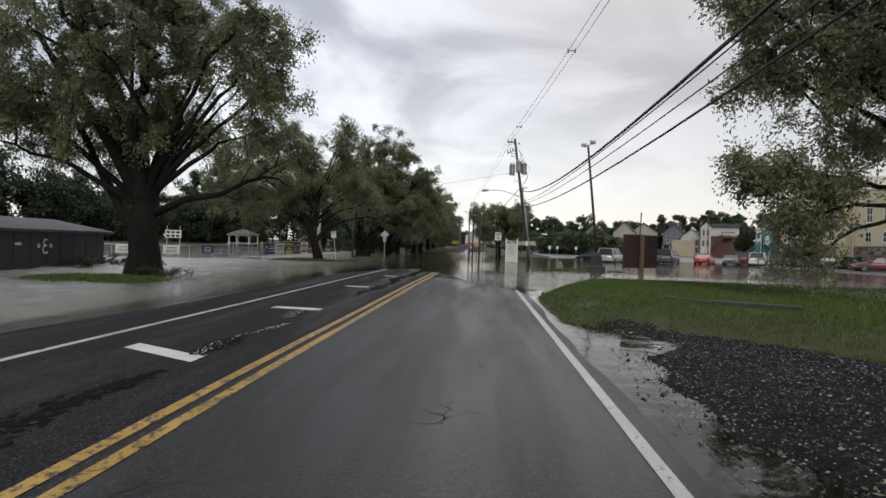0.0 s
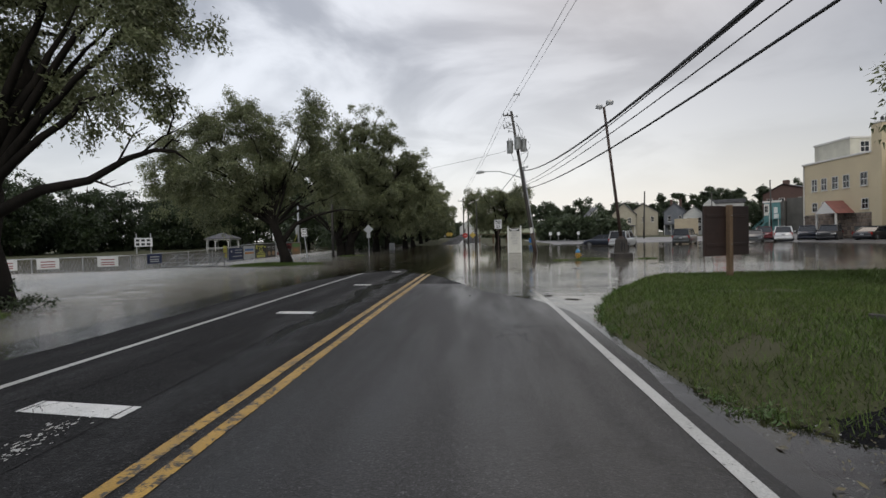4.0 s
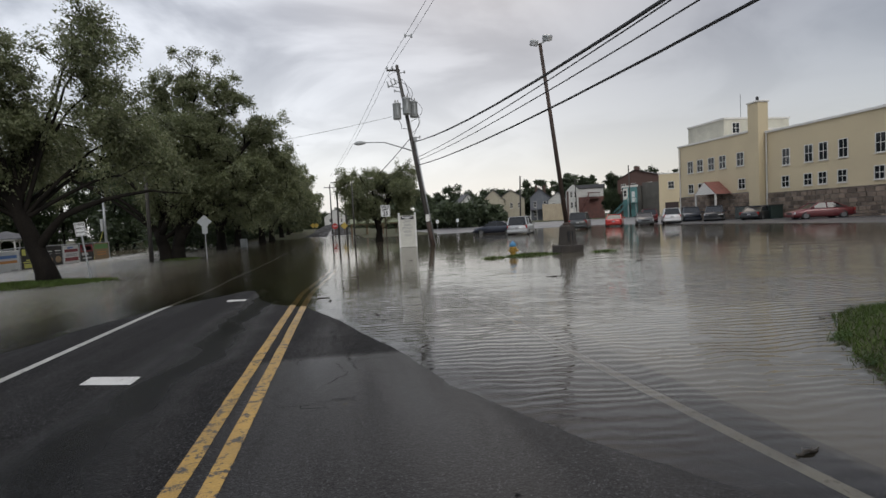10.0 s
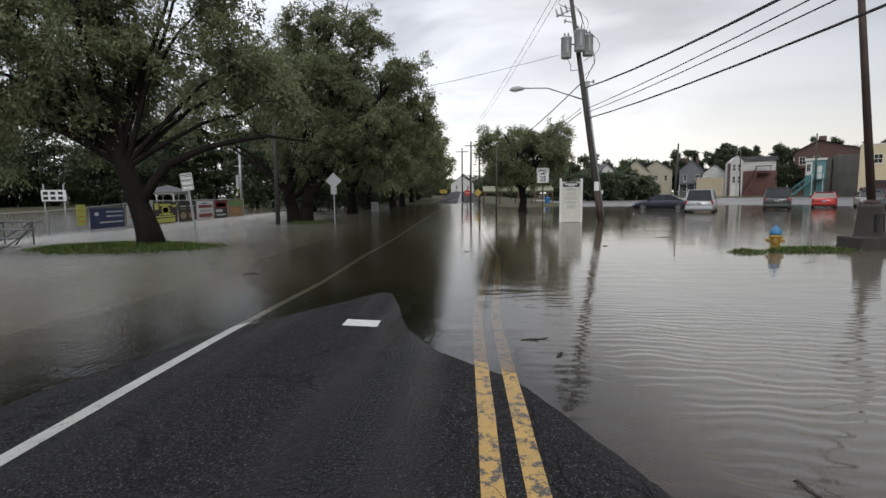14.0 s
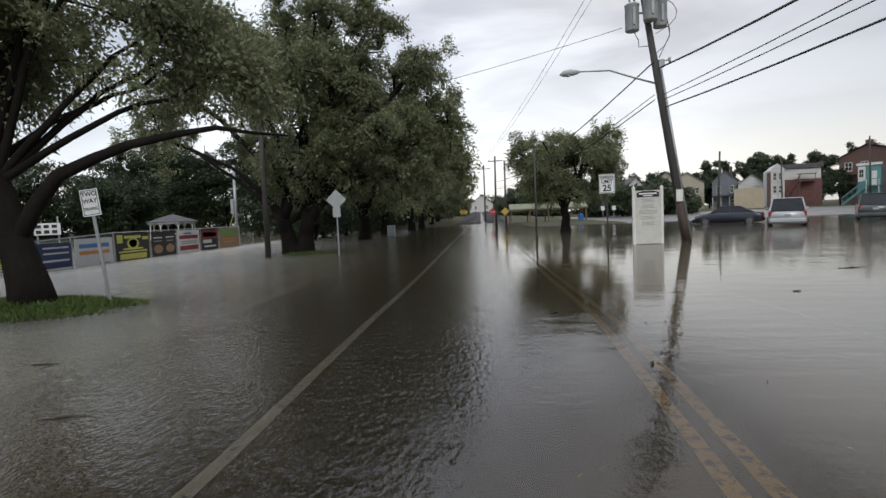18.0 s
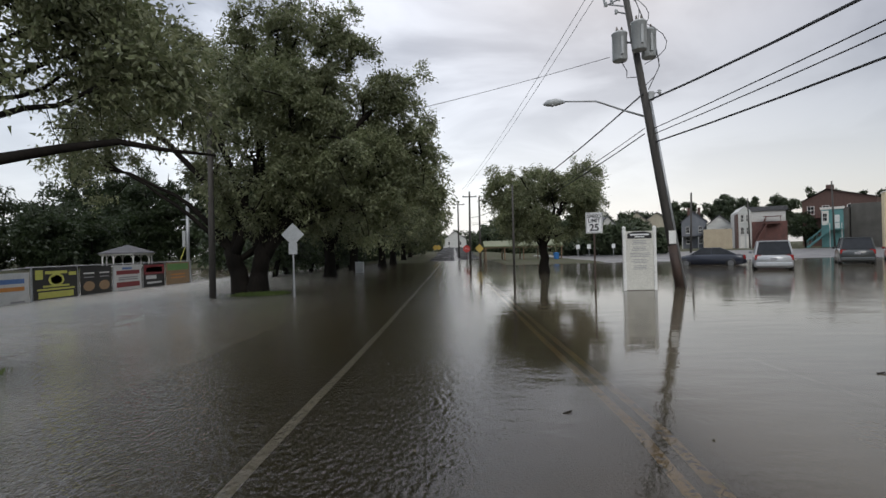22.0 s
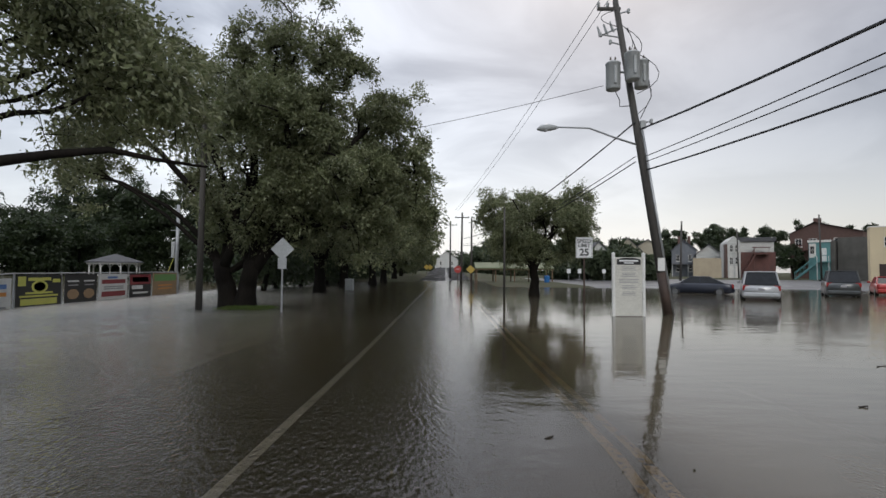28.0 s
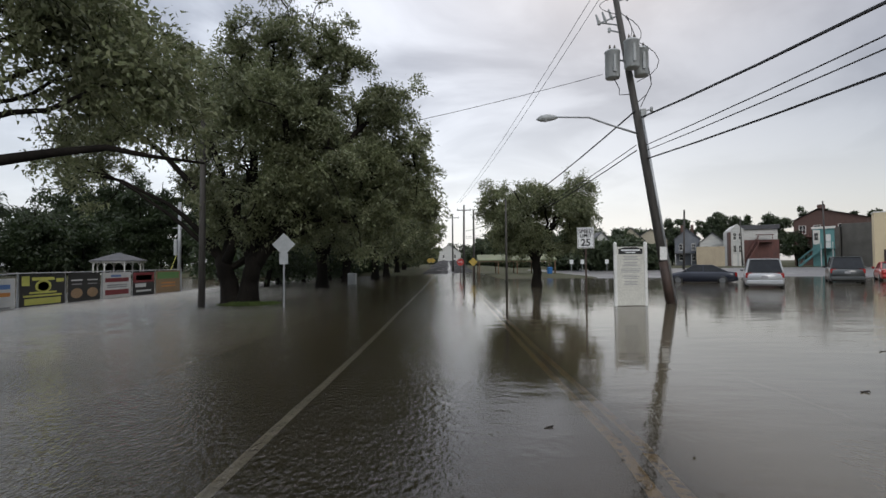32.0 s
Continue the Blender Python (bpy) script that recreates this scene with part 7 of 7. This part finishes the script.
def gazebo():
    root = thing("gazebo", pose(-42, 100, -0.75) @ Matrix.Scale(1.24, 4), "white timber gazebo with a dark hipped roof", "gazebo")
    part("floor", Geo().lathe([(2.4, 0), (2.4, 0.35)], 8), WHITE, root)
    part("roof", Geo().lathe([(2.75, 2.35), (2.72, 2.45), (1.2, 2.95), (0.35, 3.2), (0.05, 3.3)], 8), SLATE, root)
    part("fascia", Geo().lathe([(2.55, 2.2), (2.62, 2.36)], 8), WHITE, root)
    for i in range(8):
        a = 2 * math.pi * i / 8
        c, s = math.cos(a), math.sin(a)
        part("post", Geo().tube([(2.3 * c, 2.3 * s, 0.3), (2.3 * c, 2.3 * s, 2.3)], 0.075, 6), WHITE, root)
        b = a + 2 * math.pi / 8
        for da, db in ((0.0, 0.18), (1.0, 0.82)):
            p0 = Vector((2.3 * c, 2.3 * s, 0)).lerp(Vector((2.3 * math.cos(b), 2.3 * math.sin(b), 0)), da)
            p1 = Vector((2.3 * c, 2.3 * s, 0)).lerp(Vector((2.3 * math.cos(b), 2.3 * math.sin(b), 0)), db)
            part("bracket", Geo().tube([p0 + Vector((0, 0, 1.85)), p1 + Vector((0, 0, 2.22))], 0.045, 5), WHITE, root)
        part("rail", Geo().tube([(2.3 * c, 2.3 * s, 1.05), (2.3 * math.cos(b), 2.3 * math.sin(b), 1.05)], 0.05, 5), WHITE, root)
    return root


gazebo()


def scoreboard():
    root = thing("scoreboard", pose(-46.5, 84, -0.6, 0, 0, 30) @ Matrix.Scale(1.2, 4), "pale scoreboard with dark panels on posts", "scoreboard")
    part("panel", Geo().box((-1.0, -0.08, 1.5), (1.0, 0.08, 2.6), c=0.02), SIGN_WHITE, root)
    for i in range(3):
        for z in (1.65, 2.15):
            part("display", Geo().box((-0.85 + i * 0.6, -0.10, z), (-0.45 + i * 0.6, -0.08, z + 0.3)), BLACK, root)
    for s in (-0.8, 0.8):
        part("post", Geo().box((s - 0.06, 0.08, -0.3), (s + 0.06, 0.18, 3.2)), GALV, root)
    return root


scoreboard()


def bleachers():
    alu = material("dull_aluminium", (0.24, 0.25, 0.26), (0.15, 0.16, 0.17), 2, 30, 0.5, None, 0.1, metal=0.6)
    root = thing("bleachers", pose(-13.6, 39.2, -0.38, 0, 0, 0), "small dull aluminium bleachers standing in water", "bleachers")
    for k in range(4):
        part("seat_plank", Geo().box((-1.9, k * 0.55, 0.42 + k * 0.24), (1.9, k * 0.55 + 0.24, 0.46 + k * 0.24), c=0.008), alu, root)
        if k:
            part("foot_plank", Geo().box((-1.9, k * 0.55 - 0.26, 0.18 + k * 0.24), (1.9, k * 0.55 - 0.06, 0.21 + k * 0.24)), alu, root)
    for x in (-1.6, -0.5, 0.6, 1.6):
        part("frame", Geo().tube([(x, 0.1, 0), (x, 0.1, 0.42), (x, 1.85, 1.15), (x, 1.85, 0)], 0.03, 5), alu, root)
        part("brace", Geo().tube([(x, 0.1, 0.1), (x, 1.85, 0.9)], 0.022, 5), alu, root)
    for x in (-1.1, 1.1):
        part("cross_brace", Geo().tube([(x - 0.5, 1.9, 0.05), (x + 0.5, 1.9, 1.1)], 0.022, 5), alu, root)
    return root


bleachers()


def lamp_pole():
    root = thing("field_pole", pose(-15.3, 64.7, 0.0), "grey steel pole with a meter box and guy wire", "pole")
    part("pole", Geo().tube([(0, 0, -0.4), (0.05, 0, 5.5)], [0.11, 0.09], 10), GALV, root, smooth=True)
    part("meter_box", Geo().box((-0.28, -0.12, 2.2), (-0.08, 0.1, 3.2), c=0.02), GREY_CAN, root)
    part("guy_wire", Geo().tube([(0, 0, 2.6), (-0.9, -0.2, 0)], 0.02, 5), V_YELLOW, root, "yellow guy wire sleeve")
    part("bracket", Geo().tube([(-0.4, 0, 3.9), (0.3, 0, 3.9)], 0.03, 5), GALV, root)
    return root


lamp_pole()


def shed():
    wall = material("black_painted_boards", (0.014, 0.015, 0.020), (0.022, 0.022, 0.028), 1.0, 14, 0.6, None, 0.3)
    root = thing("shed", pose(-14.5, 27.0, -0.25, 0, 0, 101), "long black shed with a grey roof on flooded ground", "shed")
    part("wall", Geo().box((-11.5, 0, -0.2), (0, 5.0, 1.80)), wall, root)
    part("roof", Geo().prism([(-0.35, 1.78), (-0.35, 1.88), (2.5, 2.42), (5.35, 1.88), (5.35, 1.78)], "x", -11.8, 0.25), SLATE, root, "grey shingled roof")
    for i in range(12):
        part("board_joint", Geo().box((-11.4 + i * 0.98, -0.012, -0.2), (-11.37 + i * 0.98, 0.0, 1.78)), BLACK, root)
    # a white painted curl between two yellow dots
    for cz, r, a0, a1 in ((1.32, 0.13, 50, 290), (1.03, 0.17, 70, 320)):
        path = [(-4.6 + r * math.cos(radians(a0 + (a1 - a0) * k / 12)), -0.02, cz + r * math.sin(radians(a0 + (a1 - a0) * k / 12))) for k in range(13)]
        part("painted_curl", Geo().tube(path, 0.035, 6), SIGN_WHITE, root, "white painted curl")
    for dx in (-0.42, 0.36):
        part("painted_dot", Geo().prism([(-4.6 + dx + 0.10 * math.cos(k * math.pi / 6), 1.18 + 0.10 * math.sin(k * math.pi / 6)) for k in range(12)], "y", -0.012, -0.002), V_YELLOW, root, "yellow dot")
    part("bar_of_writing", Geo().box((-6.4, -0.010, 1.22), (-6.05, -0.002, 1.32)), SIGN_WHITE, root)
    return root


shed()
solo("utility_box", Geo().box((-0.3, -0.25, -0.2), (0.3, 0.25, 0.85), c=0.03), GREY_CAN, "pale grey utility box by the trees", "utility box", m=pose(-5.9, 72.0, 0))
solo("timber_plank", Geo().box((-0.62, -0.03, -0.10), (0.62, 0.03, 0.045), c=0.008), POLE_WOOD, "pale weathered plank on edge in the grass", "plank", m=pose(9.75, 14.5, ground_height(9.75, 14.5) + 0.03, 0, 0, -58))
solo("timber_sleeper", Geo().box((-0.85, -0.10, -0.12), (0.85, 0.10, 0.08), c=0.015), DARK_CONCRETE, "dark wet timber sleeper lying in the grass", "sleeper", m=pose(10.85, 13.6, ground_height(10.85, 13.6) + 0.02, 0, 0, -26))

# ---- worn patches of the road, litter and drift ----
CRACK = material("open_crack", (0.006, 0.006, 0.006), (0.010, 0.010, 0.010), 6.0, 60, 0.9, None, 0.2, spec=0.05)
TAR = material("broken_black_tar", (0.012, 0.012, 0.013), (0.022, 0.022, 0.023), 6.0, 60, 0.6, 0.8, 1.0, spec=0.12)
FILM = material("standing_rain_water", (0.020, 0.020, 0.021), (0.030, 0.030, 0.031), 2.0, 20, 0.02, 0.05, 0.0)
LITTER = material("brown_leaf_litter", (0.10, 0.085, 0.035), (0.035, 0.026, 0.016), 5, 20, 0.7, None, 0.0, island=0.7)
TWIG = material("wet_dark_twig", (0.030, 0.023, 0.017), (0.018, 0.014, 0.011), 5, 40, 0.6, None, 0.3)


def ribbon(name, spine, mat, label, parent, seed, lift=0.006):
    """A ragged patch on the road about a spine of (x, y, half width)."""
    vs, fs = [], []
    k = 0
    for (ax, ay, aw), (bx, by, bw) in zip(spine, spine[1:]):
        n = max(2, round(math.hypot(bx - ax, by - ay) / 0.05))
        for i in range(n):
            t = i / n
            x, y, w = ax + (bx - ax) * t, ay + (by - ay) * t, aw + (bw - aw) * t
            for s in (-1, 1):
                e = w * (1 + 0.9 * noise.noise(Vector((s * 3.1, y * 4.2, seed))) + 0.5 * noise.noise(Vector((s * 5.1, y * 13, seed))))
                px = x + s * max(0.004, e)
                vs.append((px, y, road_height(px, y) + lift))
            if k:
                fs.append((2 * k - 2, 2 * k - 1, 2 * k + 1, 2 * k))
            k += 1
    return part(name, Geo().add(vs, fs), mat, parent, label)


wear = thing("road_wear", pose(0, 0, 0), "broken tar, cracks and puddles in the old asphalt", "road wear", kind="structure")


def crumbs(name, spine, count, size, mat, label, seed, lift=0.006):
    """Many ragged bits strewn about a spine of (x, y, half width)."""
    rng = random.Random(seed)
    g = Geo()
    for _ in range(count):
        i = rng.randrange(len(spine) - 1)
        t = rng.random()
        (ax, ay, aw), (bx, by, bw) = spine[i], spine[i + 1]
        x, y = ax + (bx - ax) * t + rng.gauss(0, 0.55) * (aw + (bw - aw) * t), ay + (by - ay) * t
        r, a0, k = size * rng.uniform(0.3, 1.5), rng.random() * 6.28, rng.choice((5, 6, 7))
        ring = []
        for j in range(k):
            q = r * rng.uniform(0.45, 1.2)
            px, py = x + 0.8 * q * math.cos(a0 + 6.2832 * j / k), y + 1.5 * q * math.sin(a0 + 6.2832 * j / k)
            ring.append((px, py, road_height(px, py) + lift + rng.uniform(0, 0.002)))
        g.add(ring, [tuple(range(k))])
    return part(name, g, mat, wear, label)


for seed, spine in enumerate((((1.40, 3.6, 0.06), (1.42, 4.6, 0.20), (1.38, 5.6, 0.24), (1.42, 6.6, 0.16), (1.48, 7.3, 0.05)),
                              ((1.36, 8.1, 0.05), (1.42, 8.5, 0.15), (1.40, 8.9, 0.17), (1.38, 9.4, 0.04)),
                              ((1.42, 9.7, 0.03), (1.46, 10.2, 0.06), (1.52, 10.8, 0.03)))):
    crumbs("broken_tar", spine, 520, 0.034, CRACK, "crumbled black tar patch", seed + 1, 0.005)
    crumbs("small_puddle", spine, 16, 0.022, FILM, "small bright puddles", seed + 21, 0.009)
crumbs("worn_mark", ((1.26, 11.3, 0.10), (1.22, 12.0, 0.16), (1.20, 12.6, 0.12)), 150, 0.014, DULL_PAINT, "flaked remains of a white mark", 35, 0.007)
crumbs("worn_mark", ((1.46, 9.9, 0.05), (1.50, 10.2, 0.08), (1.57, 10.7, 0.05)), 110, 0.014, DULL_PAINT, "flaked remains of a white mark", 31, 0.007)
crumbs("worn_mark", ((1.52, 7.9, 0.10), (1.36, 8.5, 0.09), (1.30, 9.2, 0.08), (1.44, 9.8, 0.05)), 80, 0.014, DULL_PAINT, "flaked remains of a white mark", 33, 0.009)
# long seams in the old lane, and branching cracks in the newer one
for seed, spine in enumerate((((1.50, 11.0, 0.008), (1.42, 15.3, 0.012), (1.38, 16.5, 0.012), (1.46, 17.3, 0.008), (1.50, 20.0, 0.006)),
                              ((0.42, 9.0, 0.007), (0.55, 15.8, 0.010), (0.62, 19.0, 0.006)))):
    ribbon("seam", spine, TAR, "open seam in the asphalt", wear, seed + 40, 0.006)


def crack(x, y, heading, length, depth, rng, wide=0.0034):
    """A wandering crack that forks."""
    spine, a = [(x, y, wide)], heading
    n = max(3, round(length / 0.07))
    for i in range(n):
        a = heading + rng.uniform(-0.95, 0.95)
        x, y = x + 0.07 * math.cos(a), y + 0.07 * math.sin(a)
        spine.append((x, y, wide * (1 - 0.7 * i / n)))
        if depth and rng.random() < 0.13:
            crack(x, y, a + rng.choice((-1, 1)) * rng.uniform(0.6, 1.3), length * 0.4, depth - 1, rng, wide)
    g = Geo()
    vs, fs = [], []
    for i, (px, py, w) in enumerate(spine):
        q = spine[min(i + 1, n)]
        p = spine[max(i - 1, 0)]
        dx, dy = q[0] - p[0], q[1] - p[1]
        m = math.hypot(dx, dy) or 1.0
        for s in (-1, 1):
            ex, ey = px - dy / m * w * s, py + dx / m * w * s
            vs.append((ex, ey, road_height(ex, ey) + 0.005))
        if i:
            fs.append((2 * i - 2, 2 * i - 1, 2 * i + 1, 2 * i))
    part("crack", g.add(vs, fs), CRACK, wear, "fine forked crack")


crack_rng = random.Random(12)
for i in range(14):
    crack(crack_rng.uniform(2.8, 3.9), crack_rng.uniform(22.6, 27.0), crack_rng.choice((0.1, 1.5, 1.6, 3.0)) + crack_rng.uniform(-0.3, 0.3), crack_rng.uniform(0.6, 1.5), 1, crack_rng, 0.0042)
for x, y, a, ln in ((4.85, 15.6, 1.5, 1.6), (5.25, 15.3, 1.9, 1.7), (4.95, 17.2, 1.5, 1.4), (5.15, 18.3, 1.7, 1.3), (4.95, 18.4, 1.5, 1.5), (4.9, 8.2, 1.4, 1.3), (4.6, 6.2, 1.6, 0.9),
                    (2.95, 24.6, 1.4, 1.3), (3.2, 25.6, 0.4, 1.2), (2.9, 26.6, 1.7, 1.5), (3.5, 24.2, 1.5, 1.0), (0.1, 12.0, 1.5, 2.4), (0.3, 20.5, 1.6, 2.0), (3.0, 30.4, 1.2, 1.5), (3.4, 33.6, 1.9, 1.8), (2.2, 35.2, 1.4, 1.6), (2.75, 35.6, 0.9, 1.5), (3.15, 36.4, 1.7, 1.4), (2.0, 36.2, 2.2, 1.3)):
    crack(x, y, a, ln, 2, crack_rng)


def litter_mesh(name, places, size, seed):
    """Flat curled leaves and bits lying on the ground or the water."""
    rng = np.random.default_rng(seed)
    k = len(places)
    a = rng.random(k) * 6.283
    ln = size * rng.uniform(0.4, 1.6, k)
    wd = ln * rng.uniform(0.15, 0.5, k)
    d = np.stack([np.cos(a), np.sin(a), rng.normal(size=k) * 0.25], 1) * ln[:, None]
    s = np.stack([-np.sin(a), np.cos(a), rng.normal(size=k) * 0.25], 1) * wd[:, None]
    p = places + np.array([0, 0, 0.012])
    v = np.stack([p - d, p + s, p + d, p - s], 1).astype(np.float32)
    me = bpy.data.meshes.new(name)
    me.from_pydata(v.reshape(-1, 3).tolist(), [], (np.arange(4 * k).reshape(-1, 4)).tolist())
    me.materials.append(LITTER)
    return me


def by_the_shore(x, y, rng):
    z = ground_height(x, y)
    if x < 6.5 or z > 0.10 or z < -0.07:
        return None
    return max(z, 0.0) if rng.random() < 0.9 - 6.0 * abs(z) else None


def on_road(x, y, rng):
    return max(road_height(x, y), 0.0) + 0.002


tagged(new("shore_litter", litter_mesh("shore_litter", scatter("l", 2600, 61, (6.5, 10, 3, 25), by_the_shore), 0.026, 62)), "wet leaves and bits washed along the shore", "leaf litter", kind="stuff")
tagged(new("road_litter", litter_mesh("road_litter", scatter("l", 240, 63, (-3, 6.5, 3, 40), on_road), 0.020, 64)), "small leaves scattered over the road and water", "leaf litter", kind="stuff")


def drift_twig(x, y, ln, turn, seed):
    rng = random.Random(seed)
    z = max(0.0, road_height(x, y) if in_road(x) else ground_height(x, y)) + 0.008
    pts = [(ln * (i / 6 - 0.5), 0.05 * ln * rng.uniform(-1, 1), 0.01 * rng.uniform(-1, 1)) for i in range(7)]
    g = Geo().tube(pts, [0.006, 0.010, 0.012, 0.012, 0.010, 0.008, 0.004], 6)
    for i in (2, 3, 4):
        e = (pts[i][0] + ln * rng.uniform(0.05, 0.2), ln * rng.uniform(-0.22, 0.22), 0.012)
        g.tube([pts[i], e], [0.006, 0.003], 5)
    solo("drift_twig", g, TWIG, "dark wet twig drifting on the flood water", "twig", group="drift twigs", m=pose(x, y, z, 0, 0, turn), smooth=True)


for k, (x, y, ln, turn) in enumerate(((3.04, 29.92, 0.30, 10), (3.2, 29.4, 0.16, 60), (6.31, 20.87, 0.22, 12), (6.75, 20.1, 0.40, -20), (2.38, 38.1, 0.12, 30), (6.34, 39.3, 0.13, 5), (2.9, 35.6, 0.14, 70),
                                      (8.9, 30.6, 0.5, 8), (12.9, 33.0, 0.35, 0), (-1.9, 34.5, 0.35, 15), (4.05, 27.2, 0.18, 100), (-3.4, 36.0, 0.30, 5), (9.0, 42.0, 0.6, 12))):
    drift_twig(x, y, ln, turn, 200 + k)


part("leaves", leaves_mesh("leaves", fringe[::2] + np.array([0, 0, 0.04]), [0.07] * len(fringe[::2]), 14, 0.045, LEAF_FRESH, np.random.default_rng(74)), None, shore_weeds)


def foot_weeds(name, x, y, r, count, leaf, seed, label):
    rng = np.random.default_rng(seed)
    c = [(x + rng.normal() * r, y + rng.normal() * r * 0.6, max(0.02, ground_height(x, y)) + rng.uniform(0.1, 0.9) * r) for _ in range(count)]
    g = Geo()
    for p in c:
        g.tube([(x + (p[0] - x) * 0.4, y + (p[1] - y) * 0.4, -0.1), p], [0.012, 0.004], 4, cap=False)
    root = thing(name, pose(0, 0, 0), label, "weeds")
    part("stems", g, BARK, root)
    part("leaves", leaves_mesh("leaves", c, [0.22] * count, 60, leaf, LEAF_DARK, rng), None, root)


foot_weeds("weeds", -6.7, 20.0, 0.55, 16, 0.10, 5, "leafy suckers at the foot of the great willow")
foot_weeds("weeds", -13.2, 25.6, 0.5, 10, 0.12, 6, "tall weeds at the end of the black shed")
foot_weeds("weeds", -12.9, 24.2, 0.4, 8, 0.12, 7, "tall weeds along the black shed")
